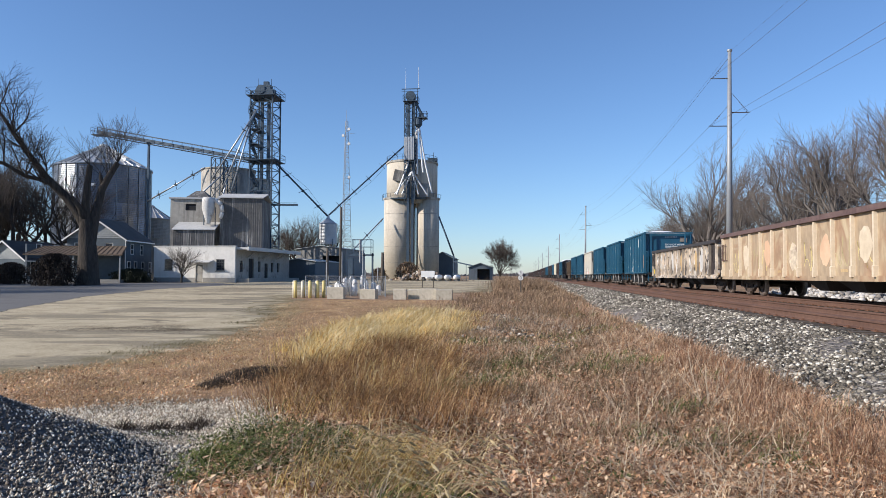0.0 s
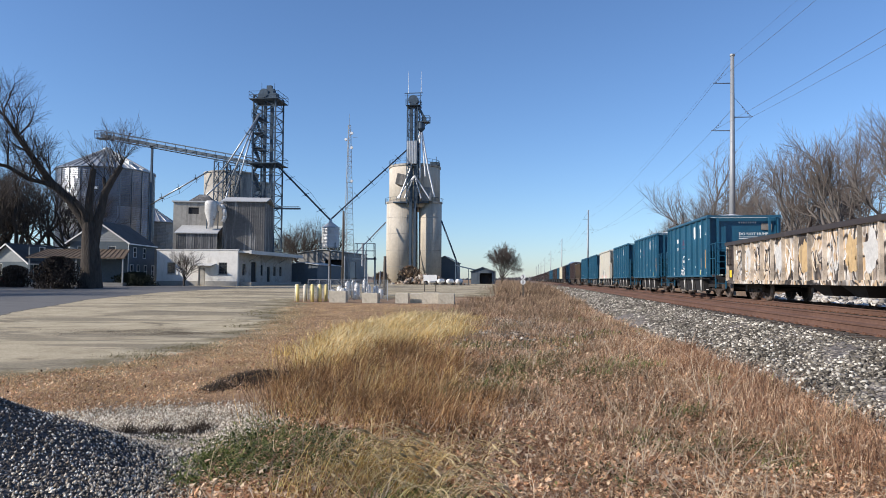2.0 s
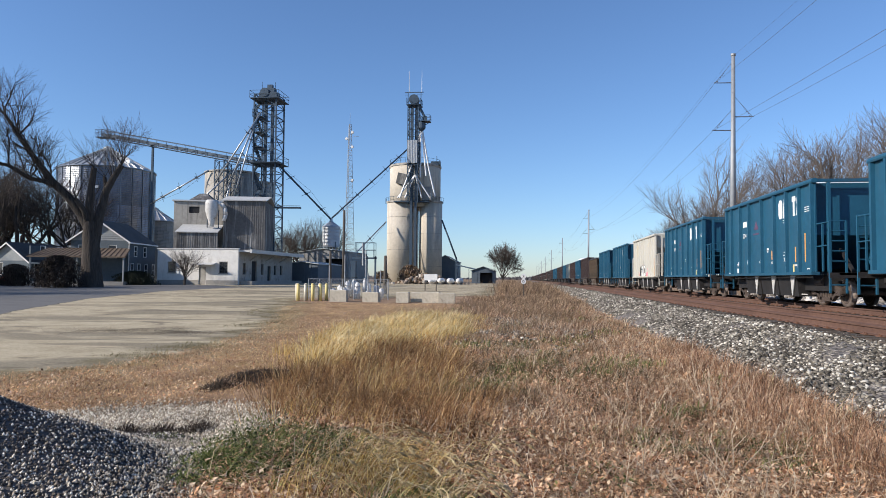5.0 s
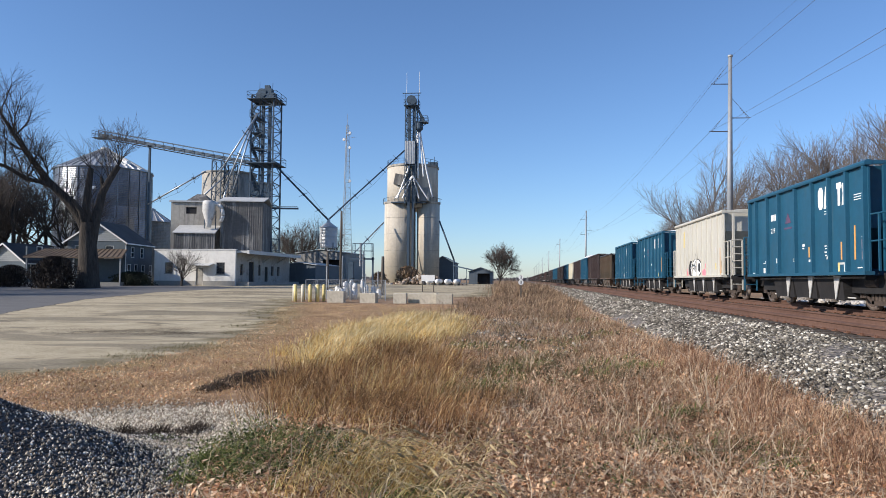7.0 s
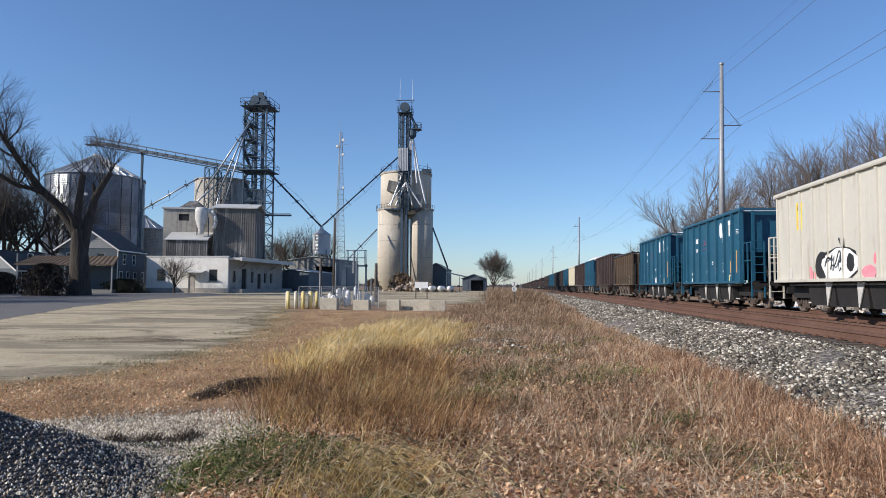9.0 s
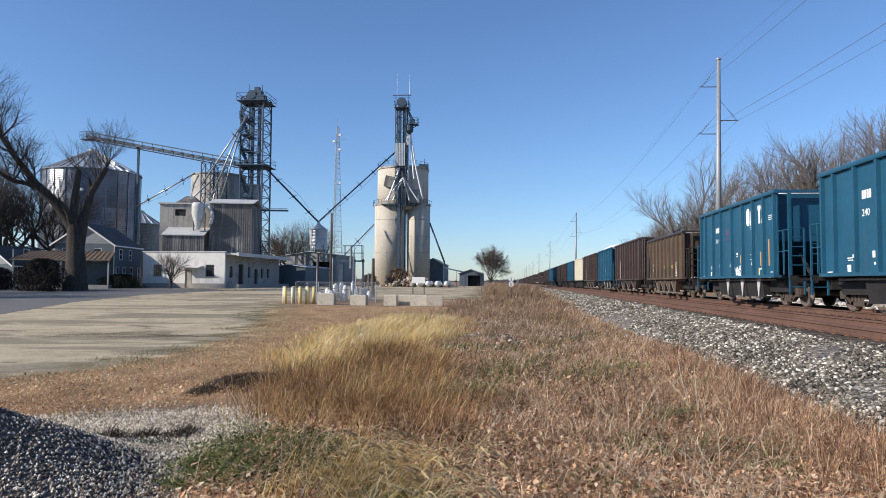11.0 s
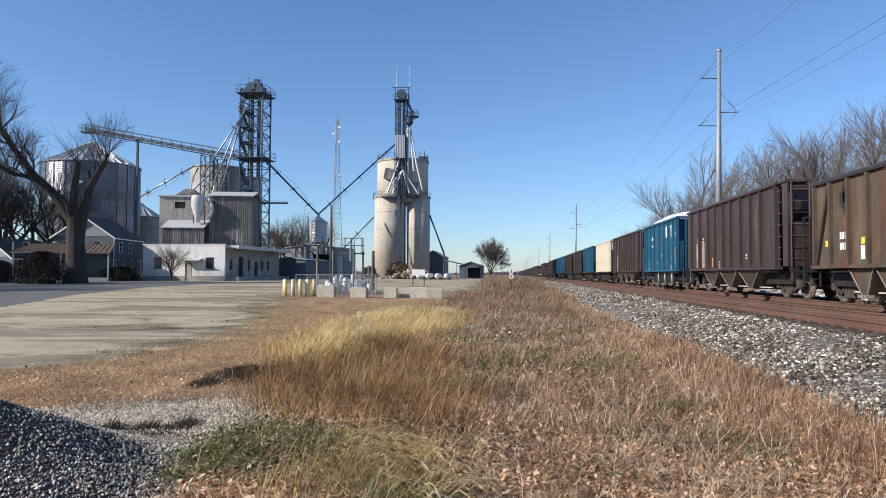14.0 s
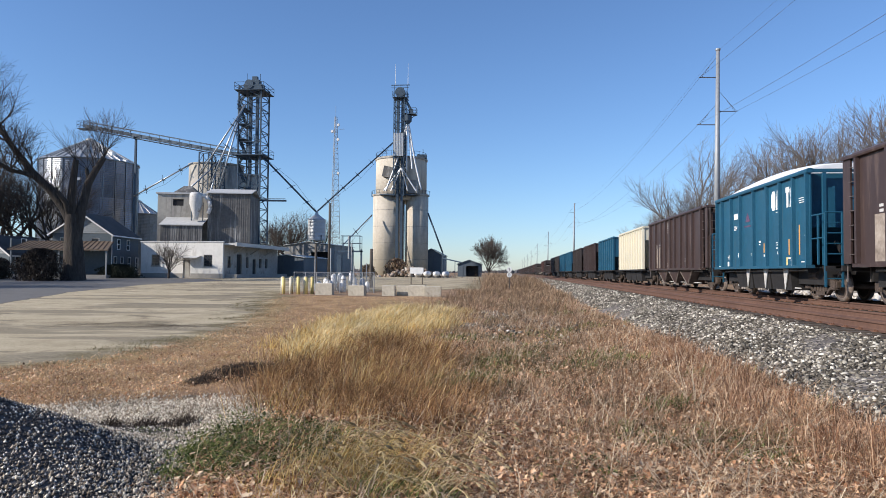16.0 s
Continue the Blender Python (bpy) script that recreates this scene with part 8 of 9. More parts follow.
n_ = 9000
x_, y_ = rng.uniform(-1500, 700, n_), rng.uniform(1000, 1500, n_)
tagged(new("far_woods", blade_mesh("far_woods", x_, y_, rise(y_) - 0.5, rng.uniform(5, 11, n_) * (0.7 + 0.4 * np.sin(x_ * 0.011)), rng.uniform(2, 6, n_), None, rng.uniform(0.05, 0.3, n_), strands("distant_woods", [(0.0, (0.10, 0.095, 0.10)), (1.0, (0.17, 0.16, 0.165))], 0.9, 0))), "low bare woods along the horizon", "woods", kind="stuff")


# ---- the verge: dry grass, weeds, leaves and gravel ----
DRY = strands("dry_straw_grass", [(0.0, (0.05, 0.03, 0.018)), (0.25, (0.32, 0.175, 0.095)), (0.5, (0.78, 0.53, 0.31)), (1.0, (0.97, 0.83, 0.60))], 0.7, 0.35, (0.44, 0.265, 0.15))
RED = strands("reddish_dead_weeds", [(0.0, (0.055, 0.032, 0.02)), (0.4, (0.34, 0.185, 0.11)), (0.7, (0.74, 0.48, 0.30)), (1.0, (0.93, 0.74, 0.54))], 0.8, 0.35, (0.22, 0.165, 0.09))
GOLD = strands("golden_foxtail", [(0.0, (0.22, 0.12, 0.04)), (0.3, (0.58, 0.37, 0.12)), (0.65, (0.90, 0.66, 0.25)), (1.0, (0.98, 0.83, 0.44))], 0.7, 0.42)
GREEN = strands("green_weeds", [(0.0, (0.05, 0.075, 0.02)), (0.5, (0.16, 0.205, 0.055)), (1.0, (0.42, 0.42, 0.16))], 0.65, 0.35)
PALESTALK = strands("bleached_stalks", [(0.0, (0.40, 0.30, 0.20)), (1.0, (0.70, 0.58, 0.42))], 0.8, 0.1)
LEAF = strands("fallen_leaves", [(0.0, (0.07, 0.034, 0.018)), (0.25, (0.42, 0.21, 0.11)), (0.6, (0.84, 0.52, 0.30)), (1.0, (0.97, 0.80, 0.57))], 0.75, 0.3)
BURNT = strands("dark_dead_clumps", [(0.0, (0.035, 0.027, 0.022)), (1.0, (0.11, 0.085, 0.065))], 0.9, 0.1)
VERGE = [(-2.0, 2.5), (-2.3, 5.0), (-2.2, 6.6), (-2.6, 7.8), (-3.3, 10.0), (-3.7, 13.0), (-4.6, 18.0), (-5.6, 24.5), (-5.0, 30.0), (-2.6, 36.0), (-1.6, 45.0), (-0.5, 70.0), (3.2, 70.0), (3.5, 30.0), (3.75, 16.0), (3.7, 9.0), (3.4, 2.5)]
LAWN = [(-10.5, 7.0), (-7.4, 11.4), (-7.2, 14.6), (-7.8, 19.0), (-10.0, 27.0), (-12.5, 34.0), (-12.0, 38.5), (-3.0, 38.5), (-3.0, 30), (-5.4, 24.5), (-4.4, 18.0), (-3.5, 13.0), (-3.2, 10.0), (-4.3, 8.5), (-6.4, 7.0)]


def scatter(poly, n, near=2.5, far=70.0, power=1.6):
    """Points in a polygon, denser towards the near end."""
    xs, ys = [], []
    x0, x1 = min(p[0] for p in poly), max(p[0] for p in poly)
    got = 0
    while got < n:
        u = rng.uniform(0, 1, n * 2)
        y = (near ** (1 - power) + u * (far ** (1 - power) - near ** (1 - power))) ** (1 / (1 - power))
        x = rng.uniform(x0, x1, n * 2)
        d = edge_distance(poly, x, y) + rng.normal(0, 0.22, n * 2)
        ok = d > 0
        xs.append(x[ok])
        ys.append(y[ok])
        got += ok.sum()
    return np.concatenate(xs)[:n], np.concatenate(ys)[:n]


def patchy(x, y, k, s, cut):
    """A mask of natural-looking patches."""
    v = np.sin(x * s + k) * np.cos(y * s * 0.8 + 2 * k) + 0.6 * np.sin(x * s * 2.3 - y * s * 1.7 + 3 * k) + 0.4 * np.sin(y * s * 3.1 + k * 5 + x)
    return v > cut


def meadow(name, x, y, h, w, material, label, bend=(0.15, 0.7), lean=0.0):
    n = len(x)
    far = np.clip(np.hypot(x, y) / 9.0, 1, 6)
    way = rng.normal(lean, 1.2, n)
    me = blade_mesh(name, x, y, land(x, y) - 0.02, h, w * far ** 0.9, way, rng.uniform(*bend, n), material)
    return tagged(new(name, me), label, "grass", kind="stuff")


def tussocks(name, poly, clumps, per, h, w, material, label, near, far, spread=0.22, bend=(0.25, 0.95), wind=(0.25, 0.05)):
    """Clumps of grass whose blades fan outwards and lean with the wind."""
    cx, cy = scatter(poly, clumps, near, far, 1.5)
    k = np.repeat(np.arange(clumps), per)
    n = len(k)
    a = rng.uniform(0, 2 * np.pi, n)
    u = np.abs(rng.normal(0, 1, n)) * spread * rng.uniform(0.5, 1.4, clumps)[k]
    x, y = cx[k] + u * np.cos(a), cy[k] + u * np.sin(a)
    tall = rng.uniform(0.55, 1.25, clumps)[k]
    way = np.arctan2(np.sin(a) * 0.8 + wind[1] * 3 + rng.normal(0, 0.35, n), np.cos(a) * 0.8 + wind[0] * 3 + rng.normal(0, 0.35, n))
    thick = np.clip(np.hypot(x, y) / 9.0, 1, 6) ** 0.9
    me = blade_mesh(name, x, y, land(x, y) - 0.02, rng.uniform(*h, n) * tall, w * thick, way, rng.uniform(*bend, n), material)
    return tagged(new(name, me), label, "grass", kind="stuff")


def verge():
    # matted dead grass, mostly lying, over the whole verge
    x, y = scatter(VERGE, 80000, 2.5, 70, 1.75)
    thin = rng.uniform(0, 1, len(x)) < 0.45 + 0.55 * (np.sin(1.9 * x + 1.3 * y) * np.sin(2.3 * y - 1.1 * x + 2) > -0.35)
    x, y = x[thin], y[thin]
    meadow("dry_grass", x, y, rng.uniform(0.04, 0.17, len(x)) * (0.6 + 0.6 * patchy(x, y, 1.0, 0.9, 0.0)), 0.0085, DRY, "matted dry straw-coloured grass on the verge", (0.7, 1.7))
    x, y = scatter(VERGE, 60000)
    ok = (patchy(x, y, 0.4, 0.7, 0.3) & (y > 8)) | (x > 2.3 + 0.5 * np.sin(y))
    ok &= rng.uniform(0, 1, len(x)) < 0.75
    x, y = x[ok], y[ok]
    meadow("dead_weeds", x, y, rng.uniform(0.05, 0.20, len(x)) * (0.5 + patchy(x, y, 3.1, 0.8, 0.0) * 0.9), 0.0058, RED, "reddish brown dead weeds beside the ballast", (0.25, 1.5))
    tussocks("weed_clumps", [(0.2, 5.5), (-0.8, 9.0), (-1.6, 15.0), (-1.8, 24.0), (-1.0, 40.0), (3.2, 40.0), (3.5, 16.0), (3.3, 7.0)], 260, 75, (0.10, 0.36), 0.006, RED, "clumps of reddish brown dead weeds", 5.0, 40, 0.30, (0.25, 1.3), (0.05, 0.02))
    tussocks("pale_clumps", VERGE, 210, 60, (0.08, 0.30), 0.006, DRY, "clumps of pale dead grass", 3.5, 30, 0.27, (0.5, 1.6), (0.12, 0.05))
    gold = [(-3.5, 11.4), (-4.5, 14.0), (-5.2, 19.0), (-4.6, 27.0), (-2.4, 26.0), (-1.6, 20.5), (-2.3, 16.5), (-2.9, 13.2)]
    tussocks("foxtail_grass", gold, 330, 75, (0.12, 0.50), 0.0075, GOLD, "tall golden foxtail grass leaning in the wind", 11, 28, 0.38, (0.35, 1.7), (0.22, 0.05))
    brown = strands("brown_tussock_grass", [(0.0, (0.05, 0.026, 0.012)), (0.45, (0.26, 0.135, 0.058)), (0.8, (0.54, 0.32, 0.145)), (1.0, (0.86, 0.62, 0.33))], 0.75, 0.35)
    stand = [(-2.5, 7.4), (-3.2, 9.4), (-3.4, 12.5), (-2.5, 15.0), (-1.5, 13.5), (-1.0, 9.6), (-1.4, 7.4)]
    tussocks("brown_tussock", stand, 230, 110, (0.12, 0.52), 0.0056, brown, "tall stand of brown tussock grass", 6, 16, 0.32, (0.3, 1.8), (0.10, 0.03))
    tussocks("golden_tussock", stand, 34, 45, (0.18, 0.58), 0.0052, GOLD, "golden stalks among the brown tussock grass", 7, 16, 0.3, (0.3, 1.6), (0.2, 0.05))
    tussocks("brown_tussock", [(-1.3, 6.4), (-1.9, 7.6), (-1.2, 9.0), (-0.3, 8.4), (-0.4, 6.6)], 55, 80, (0.12, 0.46), 0.0062, brown, "low brown tussock grass", 6, 9, 0.22, (0.3, 1.4), (0.2, 0.1))
    # seed heads of the foxtails
    n = 2600
    x, y = scatter(gold, n, 9, 28, 1.4)
    meadow("foxtail_heads", x, y, rng.uniform(0.28, 0.60, n), 0.013, strands("foxtail_seed_heads", [(0.0, (0.62, 0.48, 0.22)), (1.0, (0.88, 0.76, 0.48))], 0.7, 0.4), "pale bristly foxtail seed heads", (0.5, 1.0), 0.4)
    # taller weeds along the foot of the ballast
    edge = strands("russet_edge_weeds", [(0.0, (0.06, 0.032, 0.02)), (0.4, (0.30, 0.155, 0.09)), (0.75, (0.60, 0.37, 0.22)), (1.0, (0.88, 0.66, 0.45))], 0.8, 0.3)
    tussocks("edge_weeds", [(2.3, 5.6), (2.6, 9.0), (2.9, 16.0), (3.6, 16.0), (3.75, 9.0), (3.3, 5.6)], 95, 80, (0.12, 0.46), 0.005, edge, "russet dead weeds at the foot of the ballast", 5.5, 16, 0.2, (0.15, 1.0), (0.05, 0.0))
    # drooping foxtails that arch over the green weeds
    g = Geo()
    r = random.Random(5)
    for i in range(110):
        p = Vector((r.uniform(-1.7, -0.35), r.uniform(4.5, 6.1), 0))
        p.z = float(land(p.x, p.y))
        a = r.gauss(0.5, 0.7)
        d, l = Vector((math.cos(a) * 0.5, math.sin(a) * 0.3, 1)), r.uniform(0.28, 0.62)
        for k in range(5):
            q = p + d.normalized() * (l / 5)
            g.tube(p, q, 0.0032, 0.0028, n=3, caps=False)
            p, d = q, (d.normalized() + Vector((math.cos(a) * 0.28, math.sin(a) * 0.2, -0.16 * k)))
        d = d.normalized()
        g.tube(p, p + d * 0.035, 0.004, 0.013, n=6).tube(p + d * 0.035, p + d * 0.085, 0.013, 0.004, n=6)
    tagged(new("foxtail_stalks", g.mesh("foxtail_stalks", strands("ripe_foxtail", [(0.0, (0.42, 0.32, 0.16)), (1.0, (0.72, 0.58, 0.34))], 0.8, 0.25))), "ripe foxtails drooping over the green weeds", "grass", kind="stuff")
    # short broken straw lying every way on top of the mat
    n = 42000
    x, y = scatter(VERGE, n, 2.6, 45, 1.85)
    thick = np.clip(np.hypot(x, y) / 9.0, 1, 6) ** 0.8
    me = blade_mesh("straw_litter", x, y, land(x, y) + rng.uniform(0.03, 0.15, n), rng.uniform(0.015, 0.05, n), 0.0095 * thick, rng.uniform(0, 2 * np.pi, n), rng.uniform(1.5, 5.0, n), DRY)
    tagged(new("straw_litter", me), "broken straw and stalks lying crosswise on the verge", "straw", kind="stuff")
    # the verge goes on round the camera
    n = 26000
    x, y = rng.uniform(-7.0, 3.3, n), rng.uniform(-10.0, 3.0, n)
    ok = np.hypot(x + 4.15, y - 4.75) > 1.75
    meadow("dry_grass", x[ok], y[ok], rng.uniform(0.03, 0.15, ok.sum()), 0.009, DRY, "matted dry straw-coloured grass on the verge", (0.7, 1.9))
    # green weeds
    for gx, gy, rx, ry, n in ((-2.1, 5.5, 0.85, 0.8, 4200), (-1.75, 6.0, 0.5, 0.35, 700), (-1.35, 5.3, 0.7, 0.4, 600), (-1.0, 9.8, 0.7, 0.9, 900), (0.05, 12.2, 0.75, 1.5, 1300), (1.35, 6.9, 0.8, 0.45, 900), (2.2, 6.2, 0.3, 0.3, 250), (0.9, 17.0, 0.6, 1.6, 500)):
        k = rng.integers(0, 26, n)
        px, py = rng.normal(gx, rx * 0.5, 26)[k], rng.normal(gy, ry * 0.5, 26)[k]
        x, y = rng.normal(px, 0.10), rng.normal(py, 0.10)
        meadow("green_patch", x, y, rng.uniform(0.05, 0.22, n), 0.013, GREEN, "patch of fresh green weeds among the dead grass", (0.5, 1.6))
    fresh = strands("fresh_green_leaves", [(0.0, (0.045, 0.062, 0.022)), (0.6, (0.13, 0.155, 0.05)), (1.0, (0.32, 0.32, 0.12))], 0.6, 0.3)
    for gx, gy, rx, ry, n in ((-2.1, 5.6, 0.42, 0.48, 6500), (-2.5, 6.4, 0.25, 0.3, 1200), (-1.55, 5.5, 0.35, 0.4, 3000), (-1.0, 9.2, 0.35, 0.6, 1900), (0.1, 12.2, 0.5, 1.0, 2000), (1.4, 6.9, 0.45, 0.3, 1500), (2.1, 6.3, 0.2, 0.2, 500), (0.7, 5.2, 0.3, 0.2, 900)):
        k = rng.integers(0, 40, n)
        x, y = rng.normal(rng.normal(gx, rx, 40)[k], 0.09), rng.normal(rng.normal(gy, ry, 40)[k], 0.09)
        ob = new("green_leaves", leaf_mesh("green_leaves", x, y, land(x, y) + rng.uniform(0.01, 1.0, n) * rng.uniform(0.05, 0.19, 40)[k], rng.uniform(0.015, 0.04, n), fresh))
        tagged(ob, "small fresh leaves of green weeds", "weeds", kind="stuff")
    # dark olive weeds in the middle of the verge
    olive = strands("dark_olive_weeds", [(0.0, (0.03, 0.028, 0.012)), (0.6, (0.11, 0.10, 0.045)), (1.0, (0.30, 0.25, 0.13))], 0.8, 0.2)
    tussocks("olive_weeds", [(-1.2, 7.6), (-1.5, 11.0), (-0.6, 17.0), (1.2, 17.0), (1.9, 11.0), (1.0, 8.0)], 85, 60, (0.06, 0.28), 0.008, olive, "dark olive weeds among the dead grass", 7, 17, 0.2, (0.4, 1.7), (0.0, 0.0))
    tussocks("olive_weeds", [(-0.6, 4.2), (-1.0, 6.5), (1.0, 7.5), (3.0, 7.0), (2.6, 4.6)], 45, 50, (0.04, 0.16), 0.008, olive, "dark olive weeds among the dead grass", 4, 8, 0.16, (0.4, 1.7), (0.0, 0.0))
    # straw arching over the green patch
    tussocks("straw_clumps", [(-1.7, 4.6), (-0.9, 4.6), (-0.7, 5.8), (-1.4, 5.9)], 40, 30, (0.14, 0.5), 0.0065, GOLD, "yellow straw arching over green weeds", 4.5, 6.2, 0.24, (0.7, 1.9), (0.3, -0.1))
    x, y = scatter(VERGE, 60000, 2.5, 40, 1.75)
    ok = (patchy(x, y, 2.6, 1.1, 1.05) & (y > 6)) | patchy(x, y, 5.2, 1.4, 1.3)
    x, y = x[ok], y[ok]
    meadow("green_weeds", x, y, rng.uniform(0.08, 0.30, len(x)), 0.013, GREEN, "low green weeds among the dead grass", (0.4, 1.3))
    # bleached stalks: some upright, many fallen
    n = 3600
    x, y = scatter(VERGE, n, 3.0, 40, 1.6)
    meadow("bleached_stalks", x, y, rng.uniform(0.12, 0.5, n), 0.0072, PALESTALK, "thin bleached weed stalks tangled in the grass", (0.3, 2.4), 0.4)
    # leaves on the ground and caught in the grass
    n = 92000
    x, y = scatter(VERGE, n, 2.8, 30, 2.0)
    ob = new("fallen_leaves", leaf_mesh("fallen_leaves", x, y, land(x, y) + rng.uniform(0.01, 0.11, n), rng.uniform(0.022, 0.072, n), LEAF))
    tagged(ob, "curled brown fallen leaves caught in the grass", "leaves", kind="stuff")
    # the mown strip beside the yard
    mown = strands("mown_dead_grass", [(0.0, (0.18, 0.095, 0.045)), (0.45, (0.56, 0.345, 0.18)), (1.0, (0.95, 0.71, 0.42))], 0.8, 0.3, (0.66, 0.49, 0.25))
    x, y = scatter(LAWN, 95000, 6.6, 39, 1.6)
    meadow("mown_grass", x, y, rng.uniform(0.02, 0.085, len(x)), 0.006, mown, "short mown dead grass beside the gravel yard", (0.5, 1.4))
    x, y = scatter([(-11.5, 8.0), (-8.4, 11.4), (-8.2, 14.6), (-8.8, 19.0), (-11.5, 27.0), (-14.5, 36.0), (-12.0, 38.5), (-10.0, 30.0), (-8.0, 22.0), (-6.8, 15.0), (-7.0, 11.5), (-9.0, 8.0)], 9000, 7.0, 39, 1.4)
    ok = patchy(x, y, 1.7, 0.8, 0.2)
    meadow("olive_tufts", x[ok], y[ok], rng.uniform(0.03, 0.09, ok.sum()), 0.008, strands("olive_short_grass", [(0.0, (0.09, 0.085, 0.035)), (1.0, (0.28, 0.235, 0.11))], 0.8, 0.25), "olive tufts of short grass at the yard's edge", (0.5, 1.3))
    n = 9000
    x, y = scatter(LAWN, n, 7.0, 25, 1.8)
    ob = new("lawn_leaves", leaf_mesh("lawn_leaves", x, y, land(x, y) + rng.uniform(0.01, 0.05, n), rng.uniform(0.02, 0.055, n), LEAF))
    tagged(ob, "brown fallen leaves on the mown strip", "leaves", kind="stuff")
    # far weeds along the line
    n = 30000
    y = rng.uniform(38, 130, n)
    x = rng.uniform(-2.2, 3.7, n)
    meadow("far_weeds", x, y, rng.uniform(0.12, 0.5, n) * (0.6 + 0.5 * patchy(x, y, 0.7, 0.5, 0.1)), 0.007, BRUSH, "brown weeds along the far line", (0.05, 0.6))
    tussocks("tall_brush", [(-3.0, 27.0), (-3.2, 46.0), (2.6, 60.0), (2.9, 40.0), (1.6, 27.0)], 210, 80, (0.10, 0.52), 0.005, BRUSH, "brown dead brush beside the line", 25, 60, 0.75, (0.2, 1.2), (0.1, 0.0))
    tussocks("low_brush", [(-2.6, 20.5), (-3.2, 27.0), (-2.8, 32.0), (2.6, 32.0), (2.9, 24.0), (1.6, 19.0)], 120, 70, (0.12, 0.5), 0.0055, RED, "low brown dead brush beside the line", 18, 33, 0.5, (0.3, 1.4), (0.1, 0.0))
    tussocks("tall_brush", [(-2.5, 58.0), (-2.5, 125.0), (3.4, 125.0), (3.1, 58.0)], 150, 70, (0.4, 1.2), 0.005, BRUSH, "tall brown dead brush along the far line", 55, 130, 0.7, (0.1, 0.7), (0.1, 0.0))
    # small dark flakes added to draw a soft stain on the yard
    n = 14000
    x = rng.normal(-10.9, 1.5, n)
    y = 19.0 + 0.25 * np.sin(x * 2.1) + rng.normal(0, 0.6, n) * (0.4 + np.abs(np.sin(x * 1.3)))
    ob = new("stain_flakes", leaf_mesh("stain_flakes", x, y, land(x, y) + rng.uniform(0.0, 0.004, n), rng.uniform(0.010, 0.022, n), BURNT))
    tagged(ob, "dark flakes in place of a soft stain on the gravel yard", "leaves", kind="stuff")
    # dark torn-up clumps by the gravel
    for cx, cy, r, n in ((-4.0, 10.3, 0.85, 5200), (-3.4, 6.85, 0.26, 900), (-3.75, 6.75, 0.22, 700), (-4.1, 6.7, 0.24, 800), (-4.4, 9.4, 0.3, 1000)):
        a, u = rng.uniform(0, 2 * np.pi, n), np.sqrt(rng.uniform(0, 1, n))
        x, y = cx + r * u * np.cos(a), cy + r * u * np.sin(a) * 1.3
        meadow("dead_clump", x, y, rng.uniform(0.05, 0.26, n) * (1.1 - u), 0.008, BURNT, "dark uprooted clump of dead grass", (0.3, 1.3))
    # loose ballast strewn among the weeds
    n = 4200
    x, y = rng.normal(0.0, 1.1, n), rng.normal(23.5, 3.2, n)
    ob = new("strewn_ballast", stone_mesh("strewn_ballast", x, y, land(x, y) + 0.08, rng.uniform(0.04, 0.09, n), STONE))
    tagged(ob, "loose ballast stones strewn among the weeds", "gravel", kind="stuff")
    # branching dry weeds that stand over the grass
    for cx, cy, n, h, seed in ((2.15, 8.3, 9, 0.85, 1), (1.2, 7.4, 6, 0.6, 2), (1.75, 6.0, 5, 0.62, 3), (0.3, 8.6, 5, 0.5, 4), (2.9, 7.2, 6, 0.55, 5), (0.9, 5.6, 4, 0.5, 6), (-0.4, 6.4, 4, 0.45, 7), (1.6, 12.5, 7, 0.7, 8), (0.2, 13.5, 6, 0.6, 9)):
        r = random.Random(seed)
        weed = thing("dry_weed", (cx, cy, float(land(cx, cy))), "pale branching dry weed standing over the grass", "weed", "dry weeds of the verge")
        for i in range(n):
            g = Geo()
            a, l = r.uniform(0, 2 * math.pi), h * r.uniform(0.6, 1.25)
            p = Vector((0, 0, -0.03))
            d = Vector((math.cos(a) * r.uniform(0.3, 1.3), math.sin(a) * r.uniform(0.3, 1.0), 1)).normalized()
            for k in range(4):
                q = p + d * (l / 4)
                g.tube(p, q, 0.0062 - 0.0012 * k, 0.005 - 0.0012 * k, n=4, caps=False)
                if k and r.random() < 0.8:
                    e = (d + Vector((r.uniform(-1, 1), r.uniform(-1, 1), r.uniform(-0.2, 0.8)))).normalized()
                    g.tube(q, q + e * l * r.uniform(0.12, 0.3), 0.003, 0.0012, n=3, caps=False)
                p = q
                d = (d + Vector((r.uniform(-0.25, 0.25), r.uniform(-0.25, 0.25), -0.16))).normalized()
            part("stem", g, PALESTALK, weed)


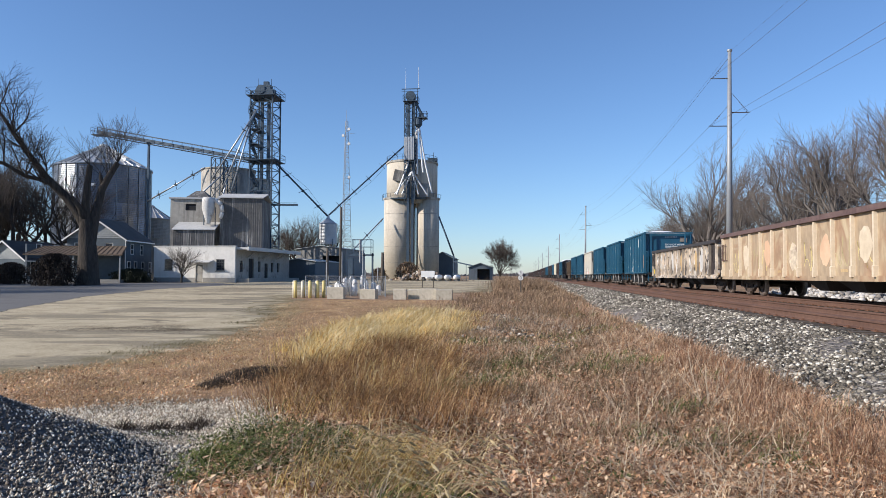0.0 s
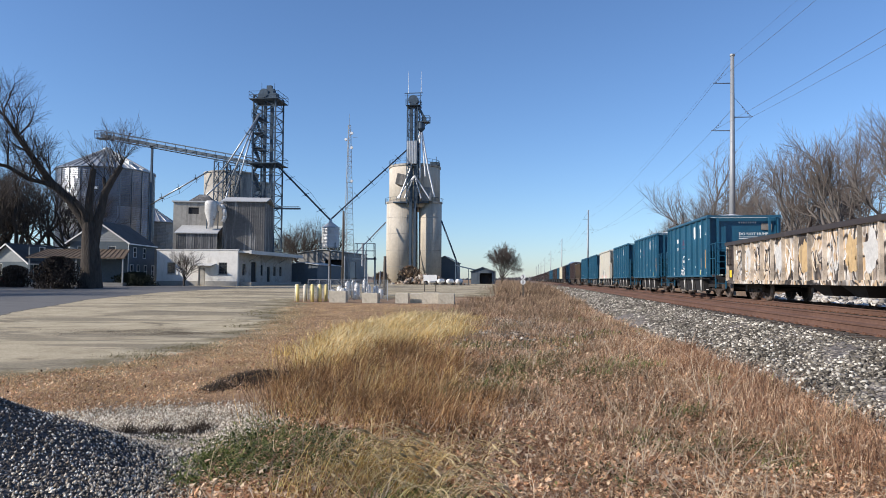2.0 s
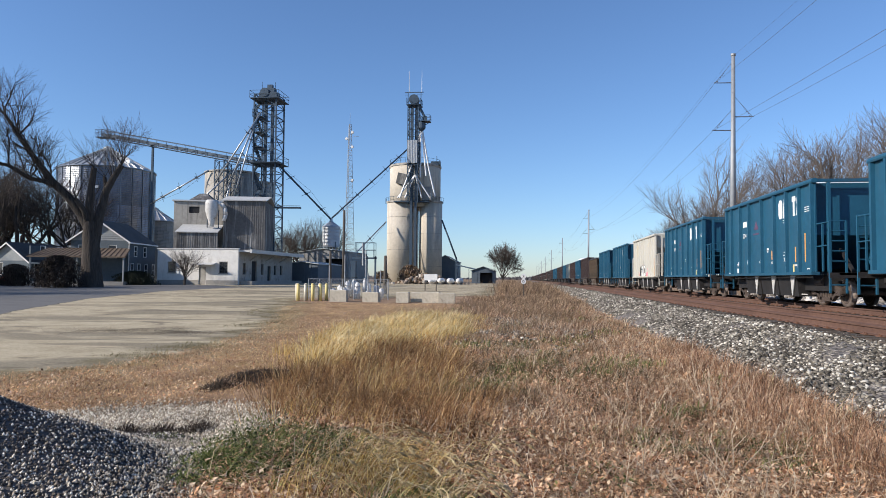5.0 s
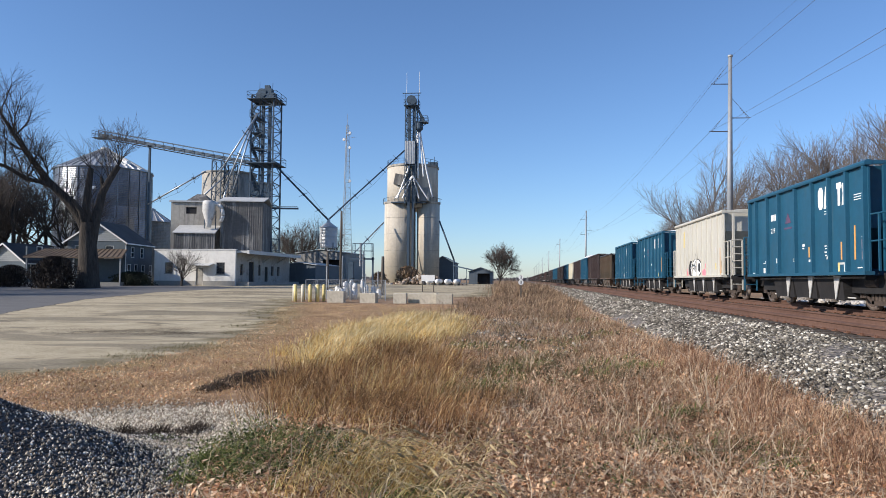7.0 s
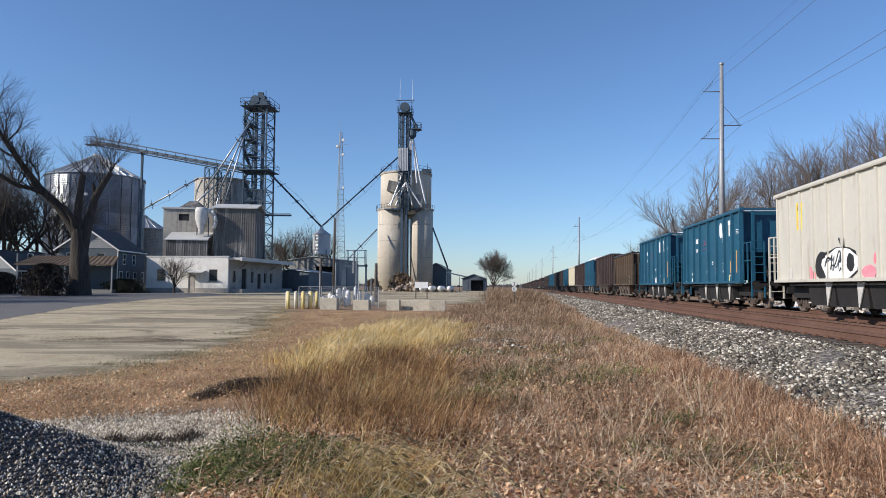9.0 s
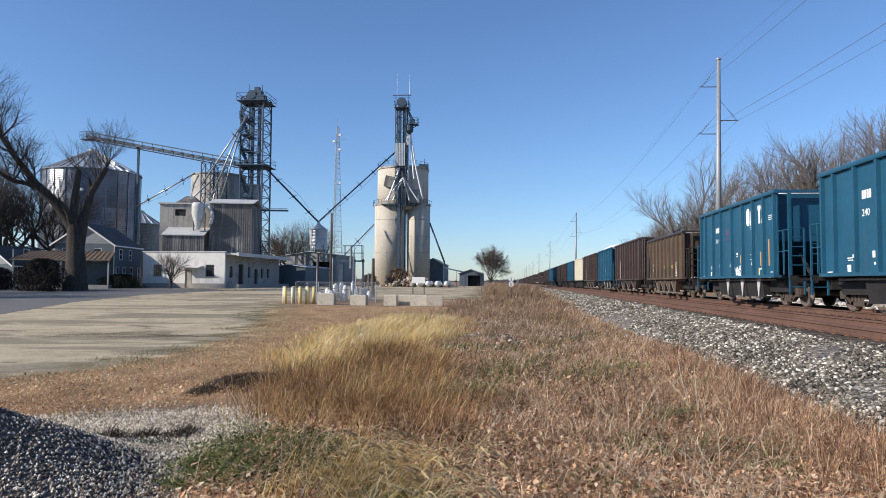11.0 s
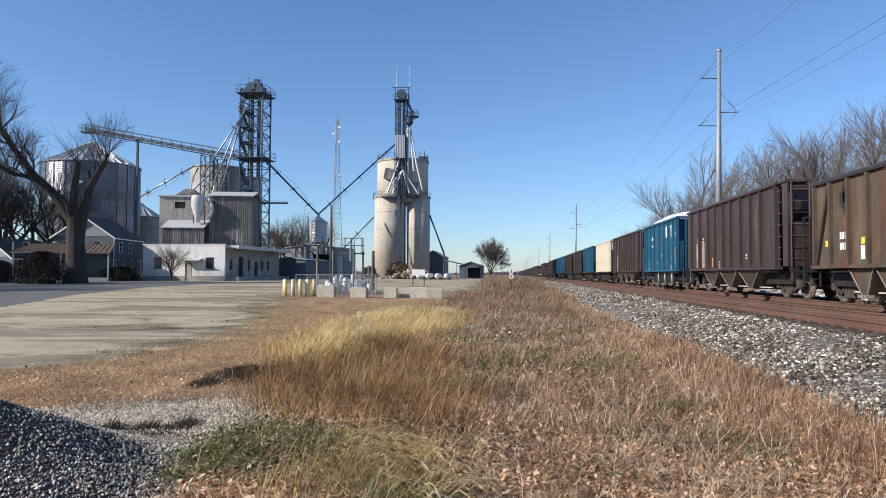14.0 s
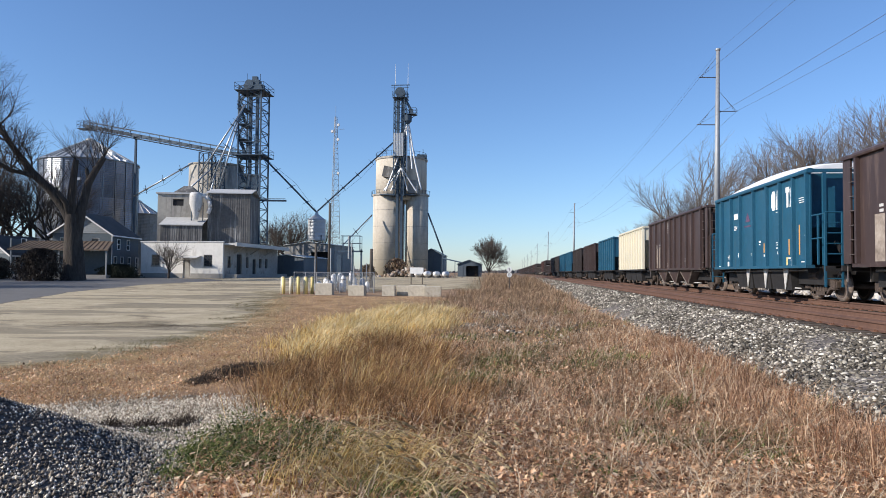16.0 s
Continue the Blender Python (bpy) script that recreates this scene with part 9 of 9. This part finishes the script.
def gravel_heap():
    cx, cy, R, H = -4.15, 4.75, 1.75, 0.76

    def top(x, y):
        d = np.hypot(x - cx, (y - cy) * 0.95) / R
        return H * np.clip(1 - d, 0, 1) ** 1.3 + 0.03 * np.clip(1.2 - d, -1, 0.2) / 0.2 - 0.02 + 0.02 * np.sin(x * 5) * np.sin(y * 4)
    g = np.linspace(-1.45, 1.45, 60)
    gx, gy = np.meshgrid(cx + g * R, cy + g * R)
    gz = np.where(np.hypot(gx - cx, (gy - cy) * 0.95) < R * 1.03, top(gx, gy), -0.1)
    i = (np.arange(59)[:, None] * 60 + np.arange(59)).ravel()
    me = soup("gravel_heap", np.stack([gx, gy, gz], 2).reshape(-1, 3), (np.stack([i, i + 1, i + 61, i + 60], 1).ravel(), np.full(59 * 59, 4)), surface("dark_stone_dust", (0.07, 0.062, 0.056), (0.15, 0.134, 0.12), fine=40, coarse=6, rough=0.95, relief=0.6, depth=0.02))
    heap = tagged(new("gravel_heap", me), "heap of dark crushed stone with pale chips", "gravel heap")
    n = 42000
    a, u = rng.uniform(0, 2 * np.pi, n), np.sqrt(rng.uniform(0, 1.25, n))
    x, y = cx + R * u * np.cos(a), cy + R * u * np.sin(a)
    part("loose_stones", chip_mesh("loose_stones", x, y, np.maximum(top(x, y), 0.0) + 0.004, rng.uniform(0.010, 0.031, n), PILESTONE), None, heap)["kind"] = "stuff"
    # pale chips on the flank that faces the green patch, adding sunlight as colour
    n = 22000
    a, u = rng.uniform(-2.2, 1.1, n), np.sqrt(rng.uniform(0.1, 1.7, n))
    keep = rng.uniform(0, 1, n) < 0.12 + 0.88 * np.clip(u * 2.4 - 1.3, 0, 1)
    x, y = (cx + R * u * np.cos(a))[keep], (cy + R * u * np.sin(a))[keep]
    part("bright_chips", chip_mesh("bright_chips", x, y, np.maximum(top(x, y), 0.0) + 0.012, rng.uniform(0.012, 0.036, len(x)), PALESTONE), None, heap)["kind"] = "stuff"
    # pale gravel spread at its foot
    n = 20000
    x, y = scatter([(-3.3, 4.4), (-2.7, 4.4), (-2.6, 5.4), (-2.5, 6.6), (-2.7, 7.3), (-3.2, 8.2), (-4.6, 8.2), (-5.6, 7.2), (-4.8, 6.2), (-3.3, 5.4)], n, 4, 9, 1.2)
    ob = new("spread_gravel", chip_mesh("spread_gravel", x, y, land(x, y) + 0.008, rng.uniform(0.014, 0.045, n), PALESTONE))
    tagged(ob, "pale gravel spread at the foot of the heap", "gravel", kind="stuff")


verge()
gravel_heap()


# ---- what moves: the train, car by car, and its wheels ----
def motions():
    for car, start in moving:
        walk(car, [(t, pose(TRACK_FAR, start - SPEED * t, RAIL_TOP)) for t in (0, 4, 8, 12, 16)])
    for ws in rolling:
        at = ws.matrix_basis.translation.copy()
        walk(ws, [(k / 15, Matrix.Translation(at) @ Matrix.Rotation(SPEED * k / 15 / 0.457, 4, 'X')) for k in range(241)])


motions()
